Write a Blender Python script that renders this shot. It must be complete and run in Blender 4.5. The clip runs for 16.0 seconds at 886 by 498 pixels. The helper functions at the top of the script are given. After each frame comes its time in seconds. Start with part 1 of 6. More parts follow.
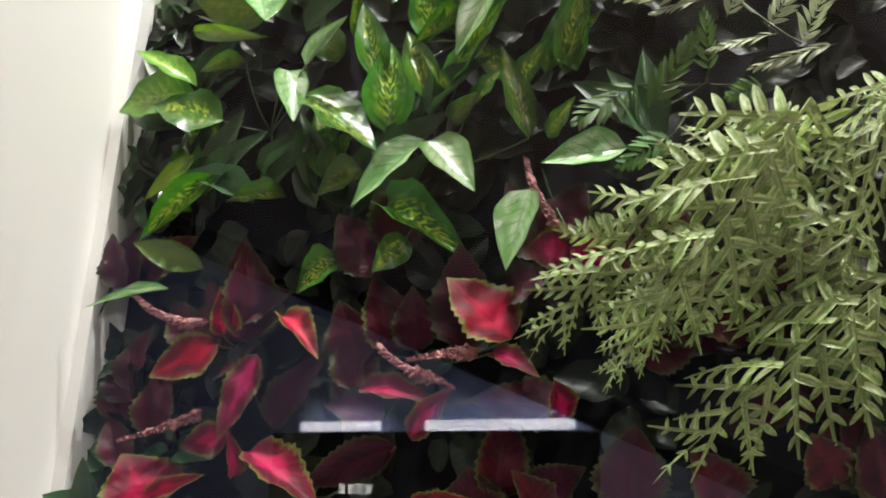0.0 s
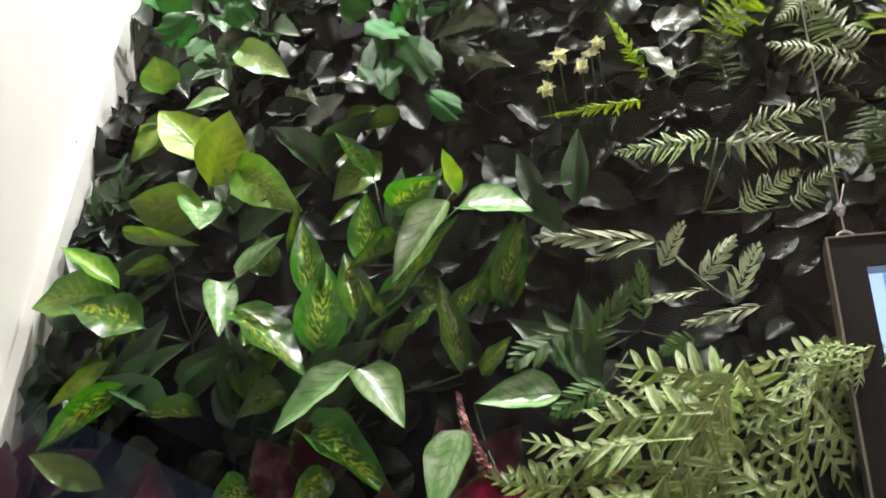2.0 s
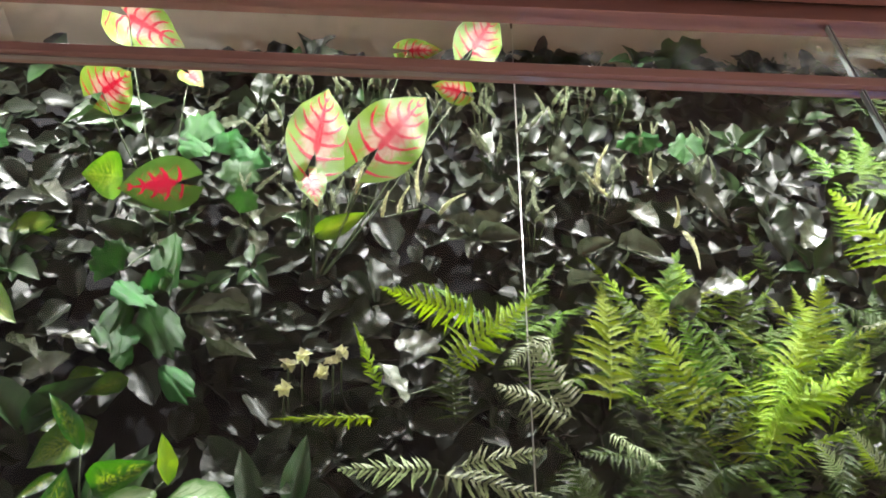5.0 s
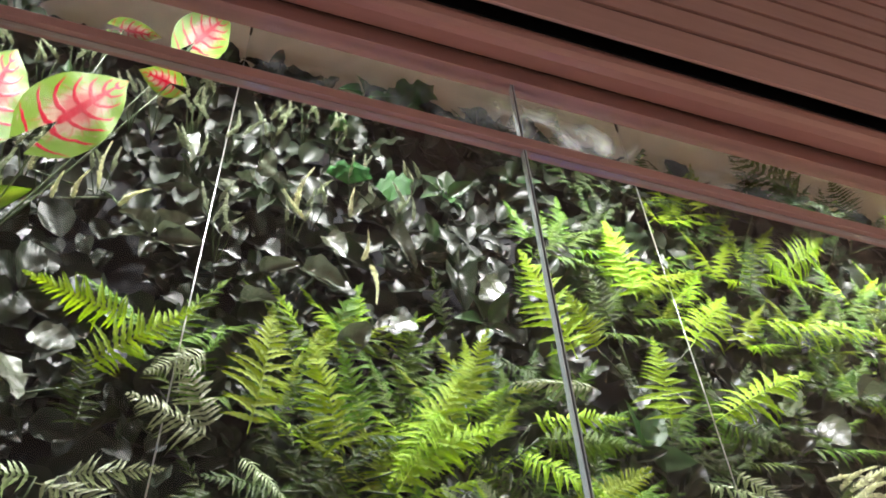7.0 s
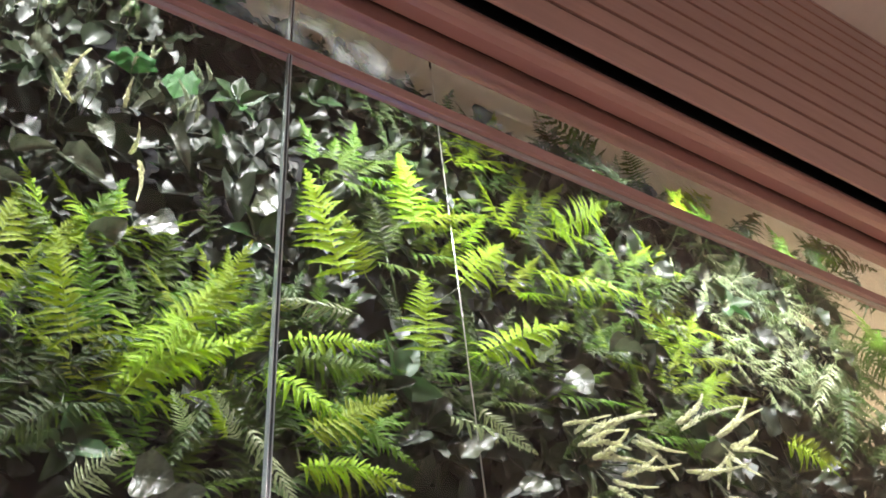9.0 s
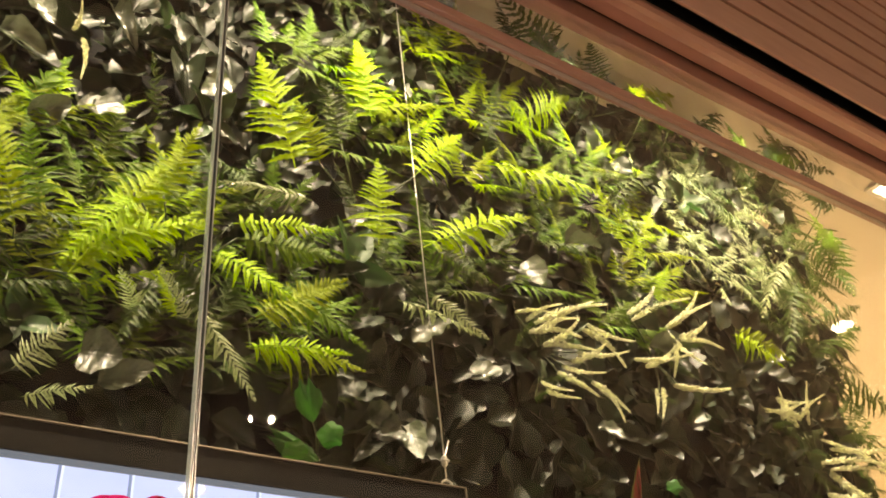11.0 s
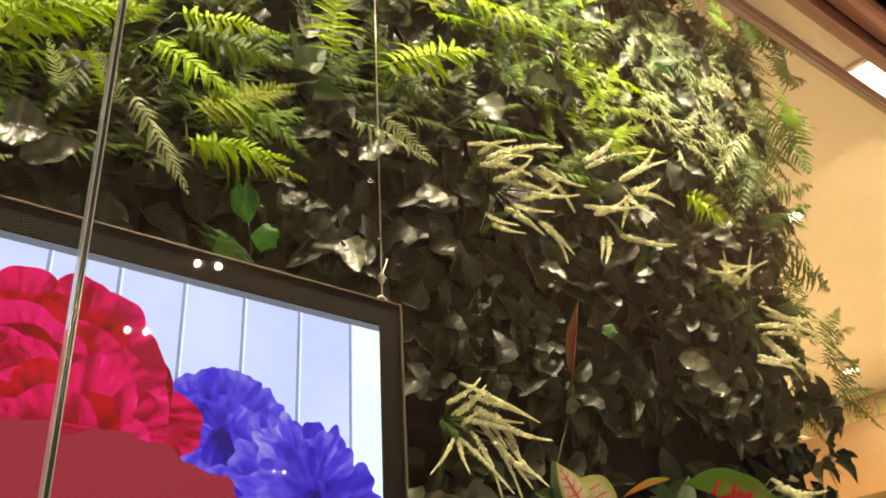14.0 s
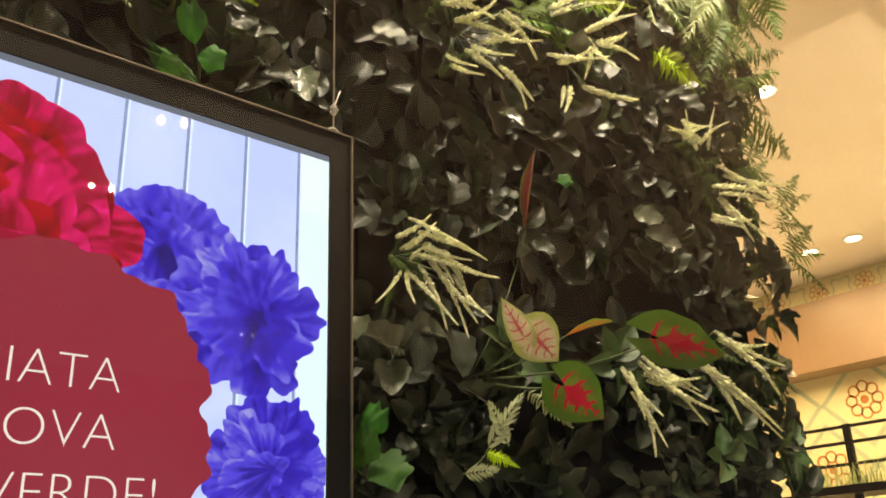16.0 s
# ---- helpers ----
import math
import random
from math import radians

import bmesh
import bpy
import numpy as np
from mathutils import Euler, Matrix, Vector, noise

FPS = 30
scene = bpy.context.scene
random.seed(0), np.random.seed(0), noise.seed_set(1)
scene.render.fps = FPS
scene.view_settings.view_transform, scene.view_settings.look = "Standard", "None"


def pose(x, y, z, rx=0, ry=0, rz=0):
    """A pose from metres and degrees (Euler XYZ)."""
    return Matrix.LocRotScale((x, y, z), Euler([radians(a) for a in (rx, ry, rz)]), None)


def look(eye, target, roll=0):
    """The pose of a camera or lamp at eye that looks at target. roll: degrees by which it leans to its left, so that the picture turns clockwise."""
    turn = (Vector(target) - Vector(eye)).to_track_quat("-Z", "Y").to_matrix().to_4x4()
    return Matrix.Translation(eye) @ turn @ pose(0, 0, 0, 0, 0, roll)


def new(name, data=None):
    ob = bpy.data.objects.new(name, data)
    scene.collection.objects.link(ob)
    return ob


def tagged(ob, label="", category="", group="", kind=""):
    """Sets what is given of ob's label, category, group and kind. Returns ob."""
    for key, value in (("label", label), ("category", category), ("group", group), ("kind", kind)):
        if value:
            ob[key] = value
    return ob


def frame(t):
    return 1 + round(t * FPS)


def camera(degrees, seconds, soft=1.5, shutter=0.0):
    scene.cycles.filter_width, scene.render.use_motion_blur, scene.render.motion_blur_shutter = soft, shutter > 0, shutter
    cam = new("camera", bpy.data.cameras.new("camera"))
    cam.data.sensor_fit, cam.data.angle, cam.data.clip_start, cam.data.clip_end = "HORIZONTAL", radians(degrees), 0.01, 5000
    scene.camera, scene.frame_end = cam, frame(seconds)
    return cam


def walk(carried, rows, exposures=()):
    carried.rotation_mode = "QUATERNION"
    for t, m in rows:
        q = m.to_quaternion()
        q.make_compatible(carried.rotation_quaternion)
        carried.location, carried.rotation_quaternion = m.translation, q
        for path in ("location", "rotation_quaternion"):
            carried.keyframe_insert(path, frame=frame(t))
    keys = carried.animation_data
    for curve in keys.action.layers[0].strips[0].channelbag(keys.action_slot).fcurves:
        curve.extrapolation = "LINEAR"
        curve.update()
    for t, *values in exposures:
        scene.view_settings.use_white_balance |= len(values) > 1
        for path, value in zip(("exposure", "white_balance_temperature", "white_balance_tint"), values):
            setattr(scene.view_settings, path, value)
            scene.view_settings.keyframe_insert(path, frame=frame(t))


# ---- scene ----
cam = camera(52.8, 16.0, soft=1.75)
METRES, EYE, TILT, LEAN, TURN = 1.0, 1.5, 0.0, 0.0, 24.0
ROWS = [
    (0.0, 0.0, 0.0, 0.0, -0.7, 17.67, -2.19),
    (0.5, -0.0015, -0.0, 0.0312, -1.71, 20.54, -2.82),
    (1.0, -0.0106, -0.0063, 0.0568, -3.48, 23.18, -3.26),
    (1.5, -0.0203, -0.0104, 0.0795, -5.5, 25.93, -3.29),
    (2.0, -0.0443, -0.0035, 0.1088, -7.27, 29.08, -3.12),
    (2.5, -0.0718, -0.0037, 0.1268, -9.72, 32.91, -3.7),
    (3.0, -0.0922, -0.0254, 0.1485, -11.91, 36.23, -4.13),
    (5.5, 0.0078, -0.0939, 0.205, -29.89, 47.33, -0.33),
    (6.0, 0.0707, -0.1038, 0.2146, -33.97, 48.42, 0.82),
    (6.5, 0.1214, -0.122, 0.2166, -38.3, 48.41, 1.62),
    (7.0, 0.1656, -0.1355, 0.2186, -42.53, 47.69, 2.69),
    (7.5, 0.2059, -0.1536, 0.2134, -47.16, 46.55, 3.59),
    (8.0, 0.2362, -0.1678, 0.2094, -51.4, 45.15, 3.82),
    (8.5, 0.2617, -0.1791, 0.2093, -54.03, 43.98, 4.09),
    (9.0, 0.297, -0.2117, 0.2012, -55.2, 42.91, 4.92),
    (11.5, 0.3578, -0.2109, 0.1521, -57.75, 35.4, 5.42),
    (12.0, 0.3813, -0.1963, 0.1384, -58.56, 34.24, 5.09),
    (12.5, 0.4017, -0.1852, 0.1275, -59.38, 33.29, 4.54),
    (13.0, 0.4247, -0.1765, 0.1177, -60.01, 32.35, 4.02),
    (13.5, 0.445, -0.18, 0.0983, -60.79, 31.19, 3.56),
    (14.0, 0.4602, -0.1752, 0.0805, -61.8, 28.94, 3.16),
    (14.5, 0.4838, -0.1689, 0.0563, -62.6, 26.84, 2.78),
    (15.0, 0.4975, -0.1612, 0.0399, -63.37, 25.16, 2.33),
    (15.5, 0.5151, -0.17, 0.0159, -63.82, 23.39, 2.03),
    (16.0, 0.5192, -0.1946, -0.0005, -64.09, 21.12, 2.08),
]
EXPOSURE = [(0.0, 0.2, 6150, 13), (3.2, 0.08, 6150, 13), (9.2, 0.12, 6000, 14), (11.3, 0.1, 10200, 13), (16.0, -0.06, 8800, 12)]
walk(cam, [(t, pose(0, 0, EYE, TILT, LEAN, TURN) @ pose(METRES * x, METRES * y, METRES * z, 90 + pitch, roll, yaw)) for t, x, y, z, yaw, pitch, roll in ROWS], EXPOSURE)

# ---- light ----
world = bpy.data.worlds.new("world")
scene.world = world
world.use_nodes = True
world.node_tree.nodes["Background"].inputs[0].default_value = (0.9, 0.95, 1.0, 1)
world.node_tree.nodes["Background"].inputs[1].default_value = 0.02

SPOT_POWER, SPOT_COLOUR = 162.0, (1.0, 0.95, 0.86)
SPOT_X = (-1.15, -0.4, 0.4, 1.25, 2.3, 3.0)
for sx in SPOT_X:
    lamp = bpy.data.lights.new("spotlight_beam", "SPOT")
    lamp.energy, lamp.color, lamp.spot_size, lamp.spot_blend, lamp.shadow_soft_size = SPOT_POWER, SPOT_COLOUR, radians(118), 0.9, 0.025
    new("spotlight_beam", lamp).matrix_world = look((sx, 0.93, 4.1), (sx + 0.05, 1.5, 2.6))


def area_lamp(name, place, target, sx, sy, power, colour):
    lamp = bpy.data.lights.new(name, "AREA")
    lamp.shape, lamp.size, lamp.size_y, lamp.energy, lamp.color = "RECTANGLE", sx, sy, power, colour
    new(name, lamp).matrix_world = look(place, target)


# Added fill lamp without a fitting, standing in for the shop's ceiling lights.
area_lamp("shop_fill_lamp", (6.2, 3.0, 4.2), (6.2, 3.001, 0), 3.0, 3.0, 510, (1.0, 0.77, 0.48))
MALL_SPOTS = [(x + dx, y + dx * 0.3) for x, y in ((2.45, -3.4), (2.45, -4.6), (5.2, -7.5)) for dx in (0.0, 0.13)]
for mx, my in MALL_SPOTS:
    lamp = bpy.data.lights.new("mall_downlight_beam", "SPOT")
    lamp.energy, lamp.color, lamp.spot_size, lamp.spot_blend, lamp.shadow_soft_size = 110.0, (1.0, 0.9, 0.82), radians(165), 0.5, 0.013
    new("mall_downlight_beam", lamp).matrix_world = look((mx, my, 4.33), (mx, my + 0.001, 0))

# ---- materials ----


def material(name):
    m = bpy.data.materials.new(name)
    m.use_nodes = True
    return m, m.node_tree.nodes, m.node_tree.links, m.node_tree.nodes["Principled BSDF"]


def socket(nodes, links, kind, ins, **props):
    """A node with its inputs set or linked; returns its first output."""
    n = nodes.new(kind)
    for key, value in props.items():
        setattr(n, key, value)
    for key, value in ins.items():
        if isinstance(value, bpy.types.NodeSocket):
            links.new(value, n.inputs[key])
        else:
            n.inputs[key].default_value = value
    return n.outputs[0]


def math_node(nodes, links, op, a, b=0.0, c=0.0, clamp=False):
    n = nodes.new("ShaderNodeMath")
    n.operation, n.use_clamp = op, clamp
    for i, value in enumerate((a, b, c)):
        if isinstance(value, bpy.types.NodeSocket):
            links.new(value, n.inputs[i])
        else:
            n.inputs[i].default_value = value
    return n.outputs[0]


def mix(nodes, links, fac, a, b):
    n = nodes.new("ShaderNodeMix")
    n.data_type = "RGBA"
    for key, value in ((0, fac), (6, a), (7, b)):
        if isinstance(value, bpy.types.NodeSocket):
            links.new(value, n.inputs[key])
        else:
            n.inputs[key].default_value = value if key == 0 else (*value, 1)
    return n.outputs[2]


def step(nodes, links, value, low, high):
    n = nodes.new("ShaderNodeMapRange")
    n.interpolation_type = "SMOOTHSTEP"
    links.new(value, n.inputs[0])
    n.inputs[1].default_value, n.inputs[2].default_value = low, high
    return n.outputs[0]


def leaf_material(name, base, dark, vein=None, vein_amount=0.0, vein_count=9, vein_width=0.35, speck=None, speck_amount=0.0,
                  edge=None, edge_at=0.8, heart=None, heart_reach=0.6, rough=0.4, through_light=0.25, per_island=False, gloss=0.5, relief=1.0, edge_soft=0.05, vein_reach=0.9, speck_size=22.0):
    """A leaf: two greens mottled, with veins, speckles near the midrib, a coloured edge and a coloured heart."""
    m, nodes, links, bsdf = material(name)
    uv = nodes.new("ShaderNodeUVMap").outputs[0]
    xyz = nodes.new("ShaderNodeSeparateXYZ")
    links.new(uv, xyz.inputs[0])
    side = math_node(nodes, links, "ABSOLUTE", math_node(nodes, links, "MULTIPLY_ADD", xyz.outputs[0], 2.0, -1.0))
    along = xyz.outputs[1]
    info = nodes.new("ShaderNodeObjectInfo").outputs["Random"]
    if per_island:
        info = nodes.new("ShaderNodeNewGeometry").outputs["Random Per Island"]
    shifted = socket(nodes, links, "ShaderNodeVectorMath", {0: uv, 1: info}, operation="ADD")
    big = socket(nodes, links, "ShaderNodeTexNoise", {"Vector": shifted, "Scale": 3.0, "Detail": 4.0})
    fine = socket(nodes, links, "ShaderNodeTexNoise", {"Vector": shifted, "Scale": speck_size, "Detail": 5.0})
    colour = mix(nodes, links, step(nodes, links, big, 0.35, 0.65), base, dark)
    wave = math_node(nodes, links, "SINE", math_node(nodes, links, "MULTIPLY", math_node(nodes, links, "ADD", math_node(nodes, links, "SUBTRACT", along, math_node(nodes, links, "MULTIPLY", side, 0.28)), math_node(nodes, links, "MULTIPLY", big, 0.16)), vein_count * 6.283))
    ribs = step(nodes, links, wave, 1.0 - vein_width, 1.0 - 0.45 * vein_width)
    rib = math_node(nodes, links, "SUBTRACT", 1.0, step(nodes, links, side, 0.02, 0.08))
    if heart:
        d = math_node(nodes, links, "ADD", math_node(nodes, links, "MULTIPLY", side, 0.75), math_node(nodes, links, "ABSOLUTE", math_node(nodes, links, "SUBTRACT", along, 0.32)))
        d = math_node(nodes, links, "ADD", d, math_node(nodes, links, "MULTIPLY_ADD", big, 0.5, -0.25))
        f = math_node(nodes, links, "SUBTRACT", 1.0, step(nodes, links, d, heart_reach * 0.35, heart_reach))
        colour = mix(nodes, links, f, colour, heart)
    if vein:
        fade = math_node(nodes, links, "SUBTRACT", 1.0, step(nodes, links, side, vein_reach - 0.35, vein_reach))
        f = math_node(nodes, links, "MAXIMUM", math_node(nodes, links, "MULTIPLY", ribs, fade), rib)
        colour = mix(nodes, links, math_node(nodes, links, "MULTIPLY", f, vein_amount), colour, vein)
    if speck:
        lane = nodes.new("ShaderNodeCombineXYZ")
        links.new(math_node(nodes, links, "MULTIPLY", side, speck_size * 0.42), lane.inputs[0])
        links.new(math_node(nodes, links, "MULTIPLY", math_node(nodes, links, "SUBTRACT", along, math_node(nodes, links, "MULTIPLY", side, 0.3)), speck_size * 1.5), lane.inputs[1])
        links.new(math_node(nodes, links, "MULTIPLY_ADD", info, 60.0, math_node(nodes, links, "MULTIPLY", xyz.outputs[0], 3.0)), lane.inputs[2])
        streak = socket(nodes, links, "ShaderNodeTexNoise", {"Vector": lane.outputs[0], "Scale": 1.0, "Detail": 3.0})
        streak = math_node(nodes, links, "MULTIPLY_ADD", big, 0.35, math_node(nodes, links, "ADD", streak, -0.175))
        f = math_node(nodes, links, "MULTIPLY", step(nodes, links, streak, 0.46, 0.62), math_node(nodes, links, "SUBTRACT", 1.0, step(nodes, links, side, 0.1, 0.8)))
        f = math_node(nodes, links, "MULTIPLY", f, math_node(nodes, links, "SUBTRACT", 1.0, step(nodes, links, math_node(nodes, links, "ABSOLUTE", math_node(nodes, links, "SUBTRACT", along, 0.5)), 0.25, 0.45)))
        colour = mix(nodes, links, math_node(nodes, links, "MULTIPLY", f, speck_amount), colour, speck)
    if edge:
        e = math_node(nodes, links, "ADD", side, math_node(nodes, links, "MULTIPLY_ADD", fine, 0.5, -0.25))
        e = math_node(nodes, links, "MAXIMUM", e, math_node(nodes, links, "MULTIPLY_ADD", along, 1.0, -0.1))
        colour = mix(nodes, links, step(nodes, links, e, edge_at - 0.08 - edge_soft, edge_at + edge_soft), colour, edge)
    vary = socket(nodes, links, "ShaderNodeHueSaturation", {"Hue": math_node(nodes, links, "MULTIPLY_ADD", info, 0.03, 0.485), "Value": math_node(nodes, links, "MULTIPLY_ADD", info, 0.7, 0.65), "Color": colour})
    links.new(vary, bsdf.inputs["Base Color"])
    bsdf.inputs["Specular IOR Level"].default_value = gloss
    links.new(math_node(nodes, links, "MULTIPLY_ADD", fine, 0.25, rough - 0.12), bsdf.inputs["Roughness"])
    height = math_node(nodes, links, "ADD", math_node(nodes, links, "MULTIPLY", wave, 0.3 * relief), math_node(nodes, links, "ADD", fine, rib))
    bump = socket(nodes, links, "ShaderNodeBump", {"Height": height, "Strength": 0.3 * relief, "Distance": 0.003})
    links.new(bump, bsdf.inputs["Normal"])
    if through_light:
        back = nodes.new("ShaderNodeBsdfTranslucent")
        glow = socket(nodes, links, "ShaderNodeHueSaturation", {"Saturation": 1.1, "Value": 1.5, "Color": vary})
        links.new(glow, back.inputs[0])
        both = nodes.new("ShaderNodeMixShader")
        both.inputs[0].default_value = through_light
        links.new(bsdf.outputs[0], both.inputs[1])
        links.new(back.outputs[0], both.inputs[2])
        links.new(both.outputs[0], nodes["Material Output"].inputs[0])
    return m


def caladium_material(name, inner, rim, vein, halo, rim_at=0.6, count=5, thick=0.3, vein_reach=0.9, glow=0.6):
    """A heart leaf: pale middle, green speckled rim, and tapering veins that leave the midrib aslant."""
    m, nodes, links, bsdf = material(name)

    def op(kind, a, b=0.0, c=0.0, clamp=False):
        return math_node(nodes, links, kind, a, b, c, clamp)
    uv = nodes.new("ShaderNodeUVMap").outputs[0]
    xyz = nodes.new("ShaderNodeSeparateXYZ")
    links.new(uv, xyz.inputs[0])
    side, along = op("ABSOLUTE", op("MULTIPLY_ADD", xyz.outputs[0], 2.0, -1.0)), xyz.outputs[1]
    info = nodes.new("ShaderNodeObjectInfo").outputs["Random"]
    shifted = socket(nodes, links, "ShaderNodeVectorMath", {0: uv, 1: info}, operation="ADD")
    big = socket(nodes, links, "ShaderNodeTexNoise", {"Vector": shifted, "Scale": 4.0, "Detail": 4.0})
    fine = socket(nodes, links, "ShaderNodeTexNoise", {"Vector": shifted, "Scale": 26.0, "Detail": 5.0})
    bend = op("MULTIPLY_ADD", op("POWER", side, 1.6), -0.34, op("MULTIPLY_ADD", big, 0.12, along))
    wave = op("SINE", op("MULTIPLY_ADD", bend, count * 6.283, 0.9))
    width = op("MULTIPLY_ADD", op("SUBTRACT", 1.0, side), thick, 0.03)
    lateral = op("DIVIDE", op("SUBTRACT", wave, op("SUBTRACT", 1.0, width)), op("MULTIPLY", width, 0.6), clamp=True)
    lateral = op("MULTIPLY", lateral, op("SUBTRACT", 1.0, step(nodes, links, op("ADD", side, op("MULTIPLY_ADD", along, 0.35, 0.0)), vein_reach - 0.2, vein_reach)))
    twig = op("MULTIPLY", step(nodes, links, op("SINE", op("MULTIPLY_ADD", op("MULTIPLY_ADD", side, 0.5, bend), count * 13.0, 1.4)), 0.8, 1.0), op("MULTIPLY", step(nodes, links, side, 0.15, 0.4), op("SUBTRACT", 1.0, step(nodes, links, side, 0.5, 0.8))))
    midrib = op("SUBTRACT", 1.0, step(nodes, links, op("DIVIDE", side, op("MULTIPLY_ADD", along, -0.13, 0.17)), 0.5, 1.0))
    midrib = op("MULTIPLY", midrib, op("SUBTRACT", 1.0, step(nodes, links, along, 0.8, 0.95)))
    veins = op("MAXIMUM", op("MAXIMUM", lateral, midrib), op("MULTIPLY", twig, 0.45))
    near = op("SUBTRACT", 1.0, step(nodes, links, op("ADD", side, op("ABSOLUTE", op("SUBTRACT", along, 0.3))), 0.05, 0.75))
    reach = op("ADD", op("MAXIMUM", side, op("MULTIPLY_ADD", along, 1.15, -0.22)), op("MULTIPLY_ADD", fine, 0.5, -0.25))
    colour = mix(nodes, links, step(nodes, links, reach, rim_at - 0.14, rim_at + 0.14), inner, rim)
    near = step(nodes, links, op("MULTIPLY_ADD", veins, 0.35, near), 0.35, 0.75)
    colour = mix(nodes, links, step(nodes, links, fine, 0.6, 0.75), colour, inner)
    colour = mix(nodes, links, op("MULTIPLY", near, glow), colour, halo)
    colour = mix(nodes, links, veins, colour, vein)
    vary = socket(nodes, links, "ShaderNodeHueSaturation", {"Value": op("MULTIPLY_ADD", info, 0.3, 0.85), "Color": colour})
    links.new(vary, bsdf.inputs["Base Color"])
    bsdf.inputs["Roughness"].default_value = 0.48
    bsdf.inputs["Specular IOR Level"].default_value = 0.25
    links.new(socket(nodes, links, "ShaderNodeBump", {"Height": op("MULTIPLY_ADD", veins, 0.6, fine), "Strength": 0.35, "Distance": 0.003}), bsdf.inputs["Normal"])
    back = nodes.new("ShaderNodeBsdfTranslucent")
    links.new(vary, back.inputs[0])
    both = nodes.new("ShaderNodeMixShader")
    both.inputs[0].default_value = 0.28
    links.new(bsdf.outputs[0], both.inputs[1])
    links.new(back.outputs[0], both.inputs[2])
    links.new(both.outputs[0], nodes["Material Output"].inputs[0])
    return m


def plain(name, a, b, scale=8.0, rough=0.5, metal=0.0, bump=0.2, stretch=(1, 1, 1), emit=0.0, coat=0.0, gloss=0.5):
    """A surface of two near colours mottled at two sizes, with a fine relief."""
    m, nodes, links, bsdf = material(name)
    coord = nodes.new("ShaderNodeTexCoord").outputs["Object"]
    coord = socket(nodes, links, "ShaderNodeVectorMath", {0: coord, 1: stretch}, operation="MULTIPLY")
    big = socket(nodes, links, "ShaderNodeTexNoise", {"Vector": coord, "Scale": scale, "Detail": 5.0})
    fine = socket(nodes, links, "ShaderNodeTexNoise", {"Vector": coord, "Scale": scale * 14, "Detail": 4.0})
    both = math_node(nodes, links, "MULTIPLY_ADD", fine, 0.4, math_node(nodes, links, "MULTIPLY", big, 0.6))
    colour = mix(nodes, links, step(nodes, links, both, 0.35, 0.65), a, b)
    links.new(colour, bsdf.inputs["Base Color"])
    bsdf.inputs["Metallic"].default_value = metal
    bsdf.inputs["Coat Weight"].default_value = coat
    bsdf.inputs["Specular IOR Level"].default_value = gloss
    links.new(math_node(nodes, links, "MULTIPLY_ADD", both, 0.2, rough - 0.1), bsdf.inputs["Roughness"])
    links.new(socket(nodes, links, "ShaderNodeBump", {"Height": both, "Strength": bump, "Distance": 0.002}), bsdf.inputs["Normal"])
    if emit:
        links.new(colour, bsdf.inputs["Emission Color"])
        bsdf.inputs["Emission Strength"].default_value = emit
    return m


def screen_material(name, a, b, scale=30.0, power=1.0, stretch=(1, 1, 1)):
    """Part of the lit picture on the display: it gives off light, in two mottled shades."""
    m, nodes, links, bsdf = material(name)
    coord = nodes.new("ShaderNodeTexCoord").outputs["Object"]
    coord = socket(nodes, links, "ShaderNodeVectorMath", {0: coord, 1: stretch}, operation="MULTIPLY")
    big = socket(nodes, links, "ShaderNodeTexNoise", {"Vector": coord, "Scale": scale, "Detail": 4.0, "Distortion": 1.5})
    colour = mix(nodes, links, step(nodes, links, big, 0.35, 0.65), a, b)
    bsdf.inputs["Base Color"].default_value = (0.01, 0.01, 0.01, 1)
    bsdf.inputs["Roughness"].default_value = 0.5
    bsdf.inputs["Specular IOR Level"].default_value = 0.0
    links.new(colour, bsdf.inputs["Emission Color"])
    bsdf.inputs["Emission Strength"].default_value = power
    return m


